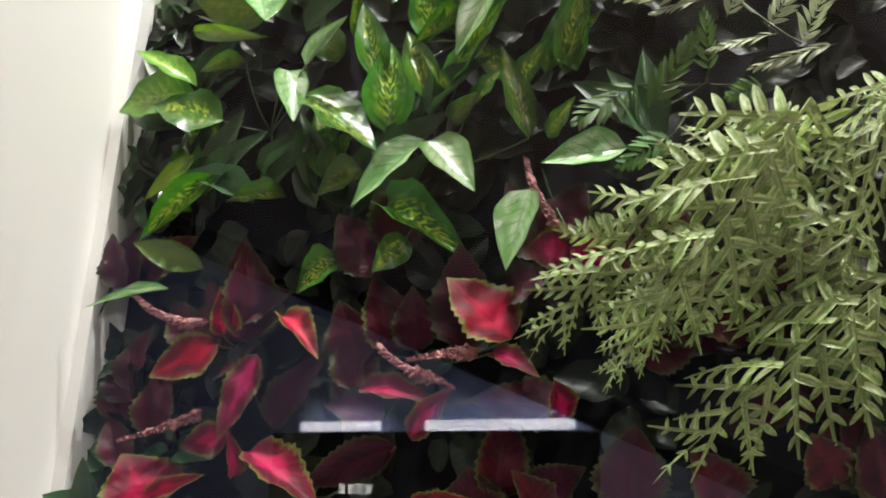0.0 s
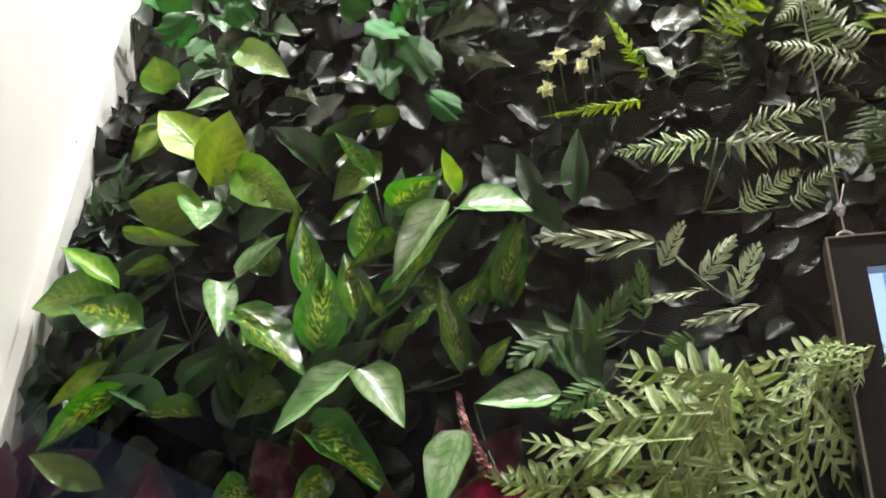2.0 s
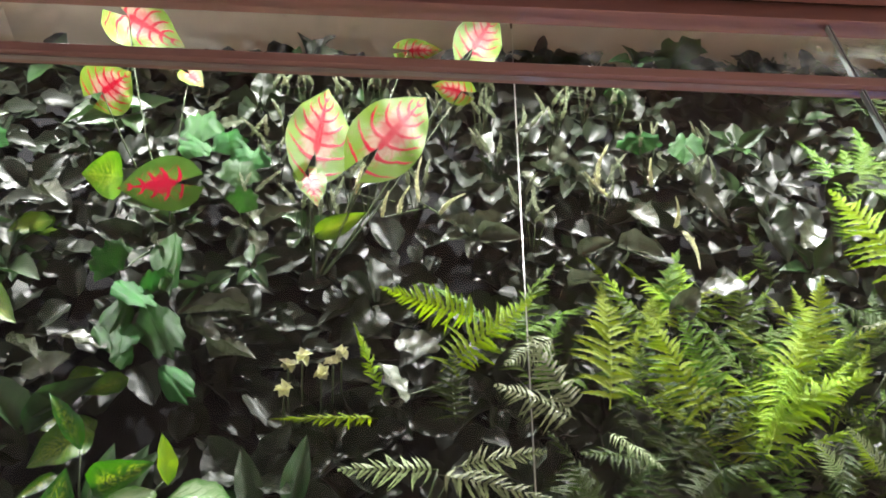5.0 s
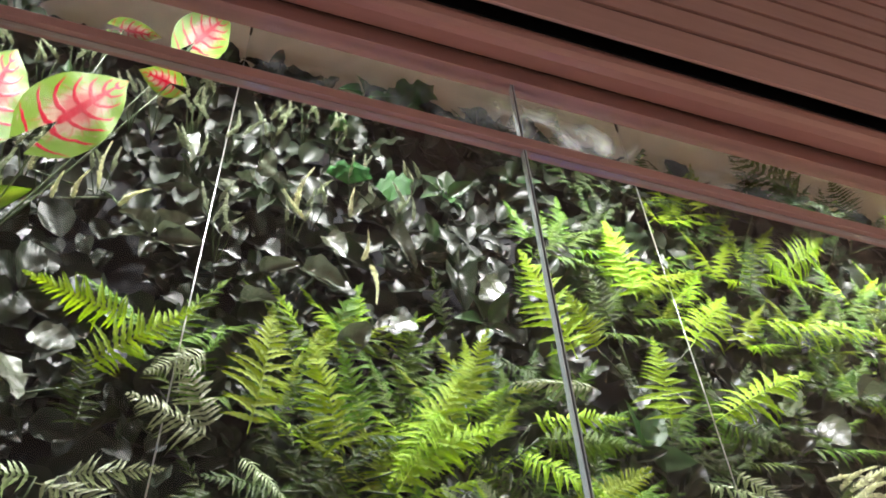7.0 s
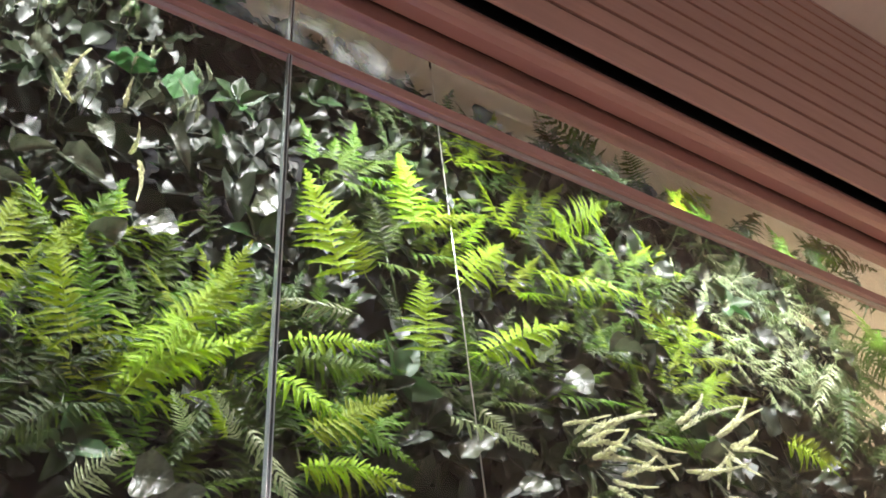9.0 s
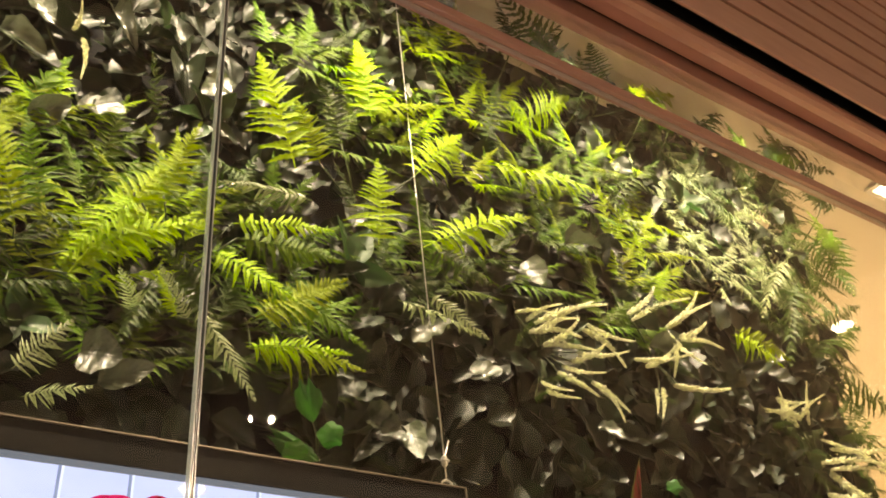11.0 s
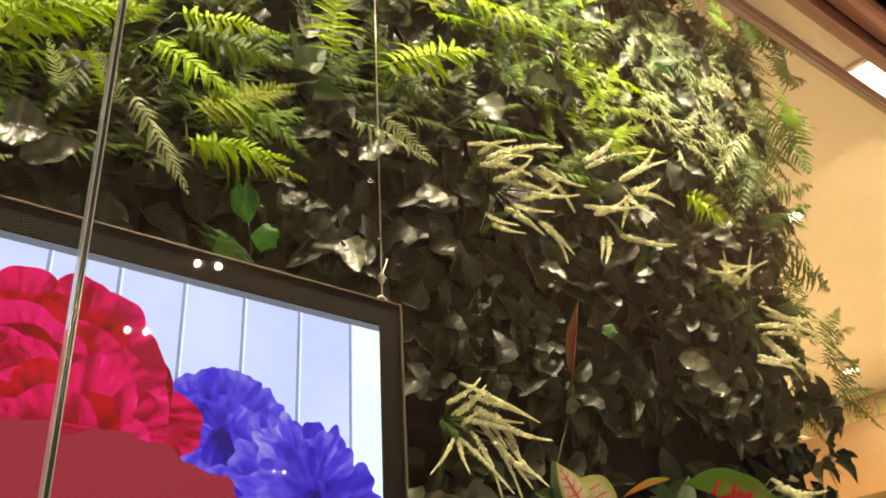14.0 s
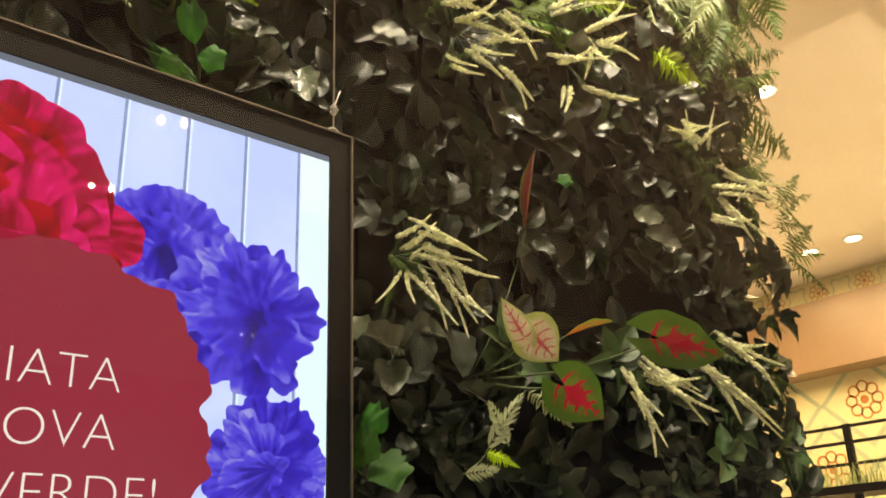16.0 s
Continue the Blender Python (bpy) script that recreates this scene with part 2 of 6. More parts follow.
LEAF = {
    "dieff": leaf_material("dumb_cane_leaf", (0.06, 0.18, 0.015), (0.025, 0.09, 0.012), (0.3, 0.42, 0.1), 0.12, 8, 0.2, (0.5, 0.62, 0.06), 0.85, rough=0.27, through_light=0.28, relief=0.6, speck_size=15.0),
    "pothos": leaf_material("pothos_leaf", (0.15, 0.3, 0.02), (0.07, 0.18, 0.015), (0.45, 0.55, 0.1), 0.35, 8, 0.25, (0.5, 0.6, 0.08), 0.7, rough=0.32, through_light=0.3, relief=0.8),
    "lime": leaf_material("lime_pothos_leaf", (0.34, 0.48, 0.02), (0.17, 0.31, 0.018), (0.12, 0.26, 0.015), 0.5, 8, 0.25, (0.5, 0.62, 0.08), 0.5, rough=0.34, through_light=0.34, relief=1.2),
    # Greyed magnolia leaf: lamp highlights on dark leaves are painted into its colour.
    "glint": leaf_material("glint_painted_leaf", (0.1, 0.115, 0.075), (0.045, 0.055, 0.03), (0.16, 0.18, 0.12), 0.4, 7, 0.25, rough=0.26, through_light=0.1, gloss=0.8, relief=1.0),
    # Pale leaf; its whitened middle also paints the sheen of glossy green leaves.
    "pale": leaf_material("sheen_pale_leaf", (0.4, 0.52, 0.3), (0.15, 0.31, 0.09), (0.06, 0.18, 0.035), 0.55, 7, 0.2, edge=(0.08, 0.22, 0.04), edge_at=0.9, edge_soft=0.16, rough=0.2, through_light=0.2, relief=0.7, gloss=1.0),
    "coleus": leaf_material("coleus_leaf", (0.19, 0.008, 0.03), (0.085, 0.006, 0.016), (0.45, 0.02, 0.09), 0.2, 8, 0.2, edge=(0.14, 0.18, 0.03), edge_at=0.93, heart=(0.5, 0.01, 0.08), heart_reach=0.52, rough=0.5, through_light=0.22, edge_soft=0.13, relief=0.8, gloss=0.25),
    # Coleus again, darkened: shade on the rear leaves is put into the colour.
    "shadecoleus": leaf_material("shaded_coleus_leaf", (0.08, 0.008, 0.02), (0.035, 0.006, 0.012), (0.2, 0.018, 0.04), 0.2, 8, 0.2, edge=(0.06, 0.085, 0.022), edge_at=0.93, rough=0.5, through_light=0.2, edge_soft=0.14, relief=0.8, gloss=0.25),
    "caladium": caladium_material("caladium_leaf", (0.52, 0.34, 0.25), (0.19, 0.33, 0.03), (0.5, 0.002, 0.025), (0.58, 0.08, 0.1), 0.5, 6, 0.6, 1.1, 0.75),
    "redcalad": caladium_material("red_caladium_leaf", (0.12, 0.22, 0.03), (0.07, 0.16, 0.02), (0.55, 0.01, 0.045), (0.5, 0.012, 0.045), 0.5, 5, 0.55, 0.8, 0.95),
    "palecalad": caladium_material("pale_caladium_leaf", (0.72, 0.62, 0.42), (0.45, 0.5, 0.16), (0.62, 0.1, 0.12), (0.72, 0.4, 0.3), 0.75, 5, 0.22),
    "redstem": leaf_material("rolled_caladium_leaf", (0.36, 0.06, 0.04), (0.14, 0.11, 0.04), (0.6, 0.05, 0.05), 0.9, 6, 0.4, edge=(0.13, 0.2, 0.04), edge_at=0.85, rough=0.45, through_light=0.25),
    "ginkgo": leaf_material("fan_leaf", (0.045, 0.17, 0.03), (0.022, 0.1, 0.02), (0.08, 0.25, 0.06), 0.2, 4, 0.3, rough=0.55, through_light=0.28, gloss=0.25),
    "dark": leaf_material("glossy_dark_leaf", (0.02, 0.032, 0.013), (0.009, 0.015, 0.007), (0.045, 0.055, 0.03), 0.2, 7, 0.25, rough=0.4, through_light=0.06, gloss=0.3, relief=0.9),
    "green": leaf_material("mid_green_leaf", (0.045, 0.1, 0.03), (0.025, 0.065, 0.02), (0.1, 0.16, 0.06), 0.3, 7, 0.25, rough=0.4, through_light=0.15, relief=0.5),
    # Rear copy of the dark leaf; shade between plants is painted in.
    "mass": leaf_material("shade_dark_mass", (0.014, 0.022, 0.01), (0.007, 0.011, 0.006), (0.04, 0.05, 0.03), 0.2, 7, 0.25, rough=0.42, through_light=0.05, per_island=True, gloss=0.3, relief=0.6),
    "fern": leaf_material("bright_fern", (0.4, 0.54, 0.016), (0.22, 0.38, 0.012), rough=0.5, through_light=0.32, gloss=0.25),
    "midfern": leaf_material("mid_green_sword_fern", (0.16, 0.28, 0.014), (0.07, 0.16, 0.012), rough=0.5, through_light=0.28, gloss=0.3),
    # Darkest fern copy: shade of rear and backlit fronds is in its colour.
    "shadefern": leaf_material("shaded_fern", (0.06, 0.11, 0.012), (0.03, 0.065, 0.01), rough=0.5, through_light=0.28, gloss=0.35),
    "palefern": leaf_material("pale_fern", (0.42, 0.48, 0.27), (0.19, 0.26, 0.09), rough=0.33, through_light=0.25, gloss=0.7),
    "lobed": leaf_material("grey_green_fern", (0.5, 0.55, 0.36), (0.32, 0.38, 0.2), rough=0.4, through_light=0.2),
    "glob": leaf_material("mid_green_fern", (0.09, 0.19, 0.035), (0.055, 0.13, 0.025), rough=0.45, through_light=0.22),
    "spray": leaf_material("sage_fern", (0.46, 0.53, 0.23), (0.17, 0.26, 0.06), rough=0.34, through_light=0.26, per_island=True, gloss=0.6),
    "plume": leaf_material("astilbe_plume", (0.87, 0.86, 0.7), (0.58, 0.6, 0.4), rough=0.7, through_light=0.3, per_island=True),
    "heather": leaf_material("heather_spike", (0.5, 0.54, 0.4), (0.22, 0.27, 0.15), rough=0.7, through_light=0.25, per_island=True),
    "cream": leaf_material("cream_petal", (0.8, 0.78, 0.55), (0.66, 0.66, 0.38), rough=0.6, through_light=0.3),
    "tassel": leaf_material("amaranth_tassel", (0.5, 0.25, 0.24), (0.24, 0.07, 0.08), rough=0.7, through_light=0.15, per_island=True),
}
STEM = plain("plant_stem", (0.06, 0.1, 0.025), (0.035, 0.06, 0.02), 20, 0.5)
PAINT = plain("white_paint", (0.87, 0.85, 0.82), (0.83, 0.81, 0.78), 3, 0.6, bump=0.08)
CREAM = plain("cream_ceiling_paint", (0.9, 0.84, 0.77), (0.86, 0.8, 0.73), 2, 0.7, bump=0.08)
PINK = plain("mall_ceiling_paint", (0.7, 0.58, 0.52), (0.66, 0.55, 0.5), 2, 0.7, bump=0.08)
BROWN = plain("brown_lacquered_wood", (0.43, 0.22, 0.18), (0.38, 0.19, 0.155), 5, 0.36, bump=0.1, stretch=(0.15, 1, 1), coat=0.25)
BLACKHOLE = plain("gap_shade_black", (0.008, 0.008, 0.008), (0.012, 0.012, 0.012), 5, 0.9, gloss=0.0)
GROOVE = plain("groove_shade_brown", (0.022, 0.01, 0.008), (0.015, 0.007, 0.005), 5, 0.8, gloss=0.1)
BACKING = plain("charcoal_panel", (0.014, 0.014, 0.016), (0.009, 0.009, 0.011), 4, 0.85, gloss=0.1)
BEZEL = plain("black_metal", (0.0045, 0.004, 0.0035), (0.003, 0.0025, 0.0025), 10, 0.5, gloss=0.12)
STEEL = plain("steel_cable", (0.75, 0.75, 0.72), (0.6, 0.6, 0.58), 40, 0.3, metal=0.9)
FLOOR = plain("polished_stone_floor", (0.58, 0.54, 0.49), (0.51, 0.47, 0.43), 2, 0.25)
SHOPFLOOR = plain("shop_bounce_floor", (0.78, 0.75, 0.7), (0.7, 0.67, 0.62), 2, 0.25)
MALLWALL = plain("blue_grey_panel", (0.2, 0.22, 0.28), (0.16, 0.18, 0.24), 1.5, 0.6)
DARKWALL = plain("dark_wall_panel", (0.03, 0.03, 0.035), (0.02, 0.02, 0.024), 2, 0.6)
LAMPWHITE = plain("lit_diffuser", (1, 0.95, 0.85), (0.98, 0.92, 0.82), 5, 0.5, emit=6.0)
TUBEWHITE = plain("lit_tube", (1, 0.95, 0.97), (0.98, 0.93, 0.95), 5, 0.5, emit=9.0)
BULKHEAD = plain("tan_bulkhead", (0.3, 0.19, 0.12), (0.25, 0.16, 0.1), 2, 0.3)
PAPER = plain("yellow_wallpaper", (0.72, 0.66, 0.42), (0.66, 0.62, 0.38), 3, 0.6)
PAPERBLUE = plain("sage_wallpaper_figure", (0.42, 0.48, 0.36), (0.38, 0.44, 0.32), 6, 0.6)
PAPERRED = plain("ochre_wallpaper_figure", (0.5, 0.2, 0.06), (0.44, 0.16, 0.05), 10, 0.6)


def glass_material(name, smear):
    m, nodes, links, bsdf = material(name)
    nodes.remove(bsdf)
    clear = nodes.new("ShaderNodeBsdfTransparent")
    clear.inputs[0].default_value = (0.96, 0.98, 0.97, 1)
    shine = nodes.new("ShaderNodeBsdfGlossy")
    shine.inputs["Roughness"].default_value = 0.0
    facing = nodes.new("ShaderNodeLayerWeight")
    facing.inputs[0].default_value = 0.5
    gloss = math_node(nodes, links, "MULTIPLY_ADD", math_node(nodes, links, "POWER", facing.outputs[1], 5.0), 0.9, 0.035)
    both = nodes.new("ShaderNodeMixShader")
    links.new(gloss, both.inputs[0])
    links.new(clear.outputs[0], both.inputs[1])
    links.new(shine.outputs[0], both.inputs[2])
    last = both
    if smear:
        coord = nodes.new("ShaderNodeTexCoord").outputs["Object"]
        xyz = nodes.new("ShaderNodeSeparateXYZ")
        links.new(coord, xyz.inputs[0])
        dx = math_node(nodes, links, "MULTIPLY", math_node(nodes, links, "SUBTRACT", xyz.outputs[0], 0.74), 5.0)
        dz = math_node(nodes, links, "MULTIPLY", math_node(nodes, links, "SUBTRACT", xyz.outputs[2], 3.04), 14.0)
        r = math_node(nodes, links, "SQRT", math_node(nodes, links, "ADD", math_node(nodes, links, "MULTIPLY", dx, dx), math_node(nodes, links, "MULTIPLY", dz, dz)))
        blot = math_node(nodes, links, "SUBTRACT", 1.0, step(nodes, links, r, 0.3, 1.1))
        swirl = socket(nodes, links, "ShaderNodeTexNoise", {"Vector": coord, "Scale": 9.0, "Detail": 7.0, "Distortion": 1.2})
        haze = socket(nodes, links, "ShaderNodeTexNoise", {"Vector": coord, "Scale": 5.0, "Detail": 5.0, "Distortion": 4.0})
        f = math_node(nodes, links, "MULTIPLY", blot, step(nodes, links, swirl, 0.4, 0.85))
        f = math_node(nodes, links, "ADD", math_node(nodes, links, "MULTIPLY", f, 0.8), math_node(nodes, links, "MULTIPLY", step(nodes, links, haze, 0.4, 0.8), 0.09))
        film_ = nodes.new("ShaderNodeBsdfTranslucent")
        film_.inputs[0].default_value = (0.9, 0.9, 0.92, 1)
        last = nodes.new("ShaderNodeMixShader")
        links.new(f, last.inputs[0])
        links.new(both.outputs[0], last.inputs[1])
        links.new(film_.outputs[0], last.inputs[2])
    links.new(last.outputs[0], nodes["Material Output"].inputs[0])
    return m


GLASS, SMEARED = glass_material("clear_glass", False), glass_material("smeared_glass", True)
# Strip colours that paint the highlights along the glass lip and joint edges.
LIP = plain("lip_highlight", (0.4, 0.28, 0.24), (0.5, 0.38, 0.34), 12, 0.2, stretch=(0.3, 1, 1))
EDGE = plain("edge_highlight", (0.5, 0.58, 0.58), (0.65, 0.7, 0.7), 30, 0.1, coat=1.0)
SEALANT = plain("dark_glass_joint", (0.05, 0.07, 0.075), (0.03, 0.045, 0.05), 30, 0.12, coat=1.0)

# ---- builders ----


def thing(name, label="", category="", place=(0, 0, 0), group="", kind=""):
    ob = new(name)
    ob.location = place
    ob.empty_display_size = 0.05
    return tagged(ob, label, category, group, kind)


def mesh_of(bm, name, mat, smooth=False):
    me = bpy.data.meshes.new(name)
    bm.to_mesh(me)
    bm.free()
    if mat:
        me.materials.append(mat)
    if smooth:
        me.shade_smooth()
    return me


def part(name, bm, mat, parent=None, label="", smooth=False, kind=""):
    """Links a bmesh, built in the world's place, as one mesh under its thing."""
    ob = new(name, mesh_of(bm, name, mat, smooth))
    if parent:
        ob.parent = parent
        ob.matrix_parent_inverse = Matrix.Translation(-Vector(parent.location)) if parent.parent is None else Matrix.Identity(4)
    return tagged(ob, label, kind=kind)


def box(x0, x1, y0, y1, z0, z1, bevel=0.0, bm=None):
    bm = bm or bmesh.new()
    made = bmesh.ops.create_cube(bm, size=1.0, matrix=Matrix.LocRotScale(((x0 + x1) / 2, (y0 + y1) / 2, (z0 + z1) / 2), None, (x1 - x0, y1 - y0, z1 - z0)))
    if bevel:
        edges = list({e for v in made["verts"] for e in v.link_edges})
        bmesh.ops.bevel(bm, geom=edges, offset=bevel, segments=2, affect="EDGES", profile=0.7)
    return bm


def profile_along_x(points, x0, x1):
    """A closed outline in y and z, drawn out along x."""
    bm = bmesh.new()
    a = [bm.verts.new((x0, y, z)) for y, z in points]
    b = [bm.verts.new((x1, y, z)) for y, z in points]
    n = len(points)
    for i in range(n):
        bm.faces.new((a[i], a[(i + 1) % n], b[(i + 1) % n], b[i]))
    bm.faces.new(a[::-1])
    bm.faces.new(b)
    bmesh.ops.recalc_face_normals(bm, faces=bm.faces)
    return bm


def tube(points, radii, sides=6, bm=None):
    bm = bm or bmesh.new()
    rings = []
    pts = [Vector(q) for q in points]
    for i, q in enumerate(pts):
        way = (pts[min(i + 1, len(pts) - 1)] - pts[max(i - 1, 0)]).normalized()
        a = way.cross(Vector((0.3, 0.2, 0.93))).normalized()
        b = way.cross(a)
        rings.append([bm.verts.new(q + radii[i] * (math.cos(k * math.tau / sides) * a + math.sin(k * math.tau / sides) * b)) for k in range(sides)])
    for r, s in zip(rings, rings[1:]):
        for k in range(sides):
            bm.faces.new((r[k], r[(k + 1) % sides], s[(k + 1) % sides], s[k]))
    bm.faces.new(rings[0][::-1])
    bm.faces.new(rings[-1])
    return bm


# ---- leaves, each one unit long from its base ----


def blade(bm, uv, to_world, half, nv=8, nu=4, droop=0.15, cup=0.12, lobe=0.0, fan=False, tooth=0.0, ruffle=0.0, seed=0, sweep=0.0):
    """One leaf blade. half(v): half width at v along it; lobe: how far the base's lobes reach back."""
    rows = []
    for i in range(nv + 1):
        v = i / nv
        row = []
        for j in range(nu + 1):
            u = 2 * j / nu - 1
            a = abs(u)
            h = half(v) * (1 + (tooth * (1 if i % 2 else -1) if a == 1 else 0))
            x, y = u * h, v - lobe * a ** 1.3 * (1 - v) ** 3 + sweep * a
            if fan:
                far = v * (1 + (0.07 * math.sin(u * 13 + seed) + 0.04 * math.sin(u * 23 + 2 * seed) - 0.2 * math.exp(-(u * 7) ** 2)) * v * v)
                x, y = 0.58 * far * math.sin(1.2 * u), far * math.cos(1.2 * u)
            z = -droop * v * v + cup * (0.55 * a + 0.6 * a * a) * h * 2 * (1 - 0.5 * v) + ruffle * a * math.sin(v * 17 + seed + u) * h
            row.append(bm.verts.new(to_world @ Vector((x, y, z))))
        rows.append(row)
    for i in range(nv):
        for j in range(nu):
            f = bm.faces.new((rows[i][j], rows[i][j + 1], rows[i + 1][j + 1], rows[i + 1][j]))
            f.smooth = True
            for corner, (jj, ii) in zip(f.loops, ((j, i), (j + 1, i), (j + 1, i + 1), (j, i + 1))):
                corner[uv].uv = (jj / nu, ii / nv)


def ovate(v):
    return 0.5 * max(math.sin(math.pi * min(v, 1) ** 0.68), 0.0) ** 0.95 + 0.004


def rounded(v):
    return 0.5 * max(math.sin(math.pi * min(v, 1) ** 0.78), 0.0) ** 0.62 + 0.004


def lance(v):
    return 0.5 * max(math.sin(math.pi * v ** 0.85), 0.0) ** 0.9 + 0.004


def heart(v):
    return 0.5 * (1 - 0.8 * math.exp(-10 * v)) * max(math.cos(math.pi / 2 * v ** 1.2), 0.0) ** 1.2 + 0.003


def fanned(v):
    return 0.02 + 0.48 * v ** 0.8


def pinna(bm, uv, m, length, width, teeth=6, droop=0.2):
    """A fern's side leaf: a narrow toothed strip with a fold along its middle."""
    mid, left, right = [], [], []
    for i in range(teeth + 1):
        v = i / teeth
        w = width * (1 - v ** 1.7) * (0.58 if i % 2 else 1.12) * (0.7 + 0.3 * min(1, v * 5)) + 0.0005
        z = -droop * length * v * v
        mid.append(bm.verts.new(m @ Vector((0, v * length, z - 0.08 * width))))
        left.append(bm.verts.new(m @ Vector((-w, v * length + w * 0.3, z + 0.1 * width))))
        right.append(bm.verts.new(m @ Vector((w, v * length + w * 0.3, z + 0.1 * width))))
    for i in range(teeth):
        for a, b, u0, u1 in ((left, mid, 0, 0.5), (mid, right, 0.5, 1)):
            f = bm.faces.new((a[i], b[i], b[i + 1], a[i + 1]))
            for corner, c in zip(f.loops, ((u0, i / teeth), (u1, i / teeth), (u1, (i + 1) / teeth), (u0, (i + 1) / teeth))):
                corner[uv].uv = c


def frond(seed, pairs, fill, teeth, droop, curl, tip_power=0.9, wide_at=0.25):
    """A feathered frond one long and one wide."""
    rnd = random.Random(seed)
    bm = bmesh.new()
    uv = bm.loops.layers.uv.new("UVMap")
    bend = rnd.uniform(-0.08, 0.08)

    def spine(v):
        return Vector((bend * v * v, v, -droop * v * v))
    tube([spine(i / 8) for i in range(9)], [0.008 * (1 - 0.8 * i / 8) for i in range(9)], 4, bm)
    for k in range(pairs):
        v = 0.06 + 0.94 * (k + 0.5) / pairs
        size = 0.5 * min(1.0, 0.55 + v / wide_at * 0.45) * (1 - v) ** tip_power + 0.02
        if v > wide_at:
            size = 0.5 * ((1 - v) / (1 - wide_at)) ** tip_power + 0.02
        for s in (-1, 1):
            turn = s * -(84 - 28 * v + rnd.uniform(-7, 7))
            m = Matrix.Translation(spine(v)) @ pose(0, 0, 0, rnd.uniform(-20, 6), s * rnd.uniform(-30, 14), turn)
            pinna(bm, uv, m, size * rnd.uniform(0.9, 1.06), fill / pairs, teeth, curl)
    return bm


def lobed_frond(seed, pairs, strap):
    """A frond with broad blunt fingers."""
    rnd = random.Random(seed)
    bm = bmesh.new()
    uv = bm.loops.layers.uv.new("UVMap")
    tube([(0, i / 5, -0.1 * (i / 5) ** 2) for i in range(6)], [0.01 * (1 - 0.7 * i / 5) for i in range(6)], 4, bm)
    for k in range(pairs + 1):
        v = 0.08 + 0.9 * k / pairs
        size = 0.52 * (1 - v) ** 0.6 * min(1, 0.6 + v * 2) + 0.06
        for s in ((-1, 1) if k < pairs else (0,)):
            m = Matrix.Translation((0, v, -0.1 * v * v)) @ pose(0, 0, 0, rnd.uniform(-15, 10), rnd.uniform(-25, 25), -s * (58 - 22 * v + rnd.uniform(-8, 8))) @ Matrix.Diagonal((size, size, size, 1))
            blade(bm, uv, m, lambda q: strap / size * lance(q), 5, 2, rnd.uniform(0.05, 0.3), 0.2)
    return bm


def double_frond(seed, pairs, fingers):
    """A twice-divided frond: side leaves cut into blunt fingers."""
    rnd = random.Random(seed)
    bm = bmesh.new()
    uv = bm.loops.layers.uv.new("UVMap")
    tube([(0, i / 8, -0.12 * (i / 8) ** 2) for i in range(9)], [0.009 * (1 - 0.7 * i / 8) for i in range(9)], 4, bm)
    for k in range(pairs + 1):
        v = 0.05 + 0.9 * k / pairs
        size = 0.48 * (1 - v) ** 0.6 * min(1, 0.7 + 1.5 * v) + 0.08
        for s in ((-1, 1) if k < pairs else (0,)):
            m = Matrix.Translation((0, v + s * 0.03, -0.12 * v * v)) @ pose(0, 0, 0, rnd.uniform(-30, 8), rnd.uniform(-35, 35), -s * (66 - 24 * v + rnd.uniform(-10, 10))) @ Matrix.Diagonal((size, size, size, 1))
            bow = rnd.uniform(0.05, 0.4)
            blade(bm, uv, m, lambda c: 0.045 * (1 - 0.8 * c) + 0.004, 5, 2, bow, 0.2)
            count = max(2, round(fingers * size / 0.5))
            for q in range(count):
                w = 0.08 + 0.84 * (q + rnd.uniform(-0.15, 0.15)) / count
                for r in (-1, 1):
                    reach = 0.36 * (1 - 0.62 * w) * min(1.0, 0.75 + w) * rnd.uniform(0.85, 1.15)
                    mm = m @ Matrix.Translation((0, max(w, 0.03) + r * 0.02, -bow * w * w)) @ pose(0, 0, 0, rnd.uniform(-28, 6) - 30 * bow * w, rnd.uniform(-18, 18), -r * (58 - 14 * w + rnd.uniform(-7, 7))) @ Matrix.Diagonal((reach, reach, reach, 1))
                    blade(bm, uv, mm, lambda c: 0.3 * rounded(min(1.0, 0.12 + 0.88 * c)), 5, 2, 0.2, 0.3)
    return bm


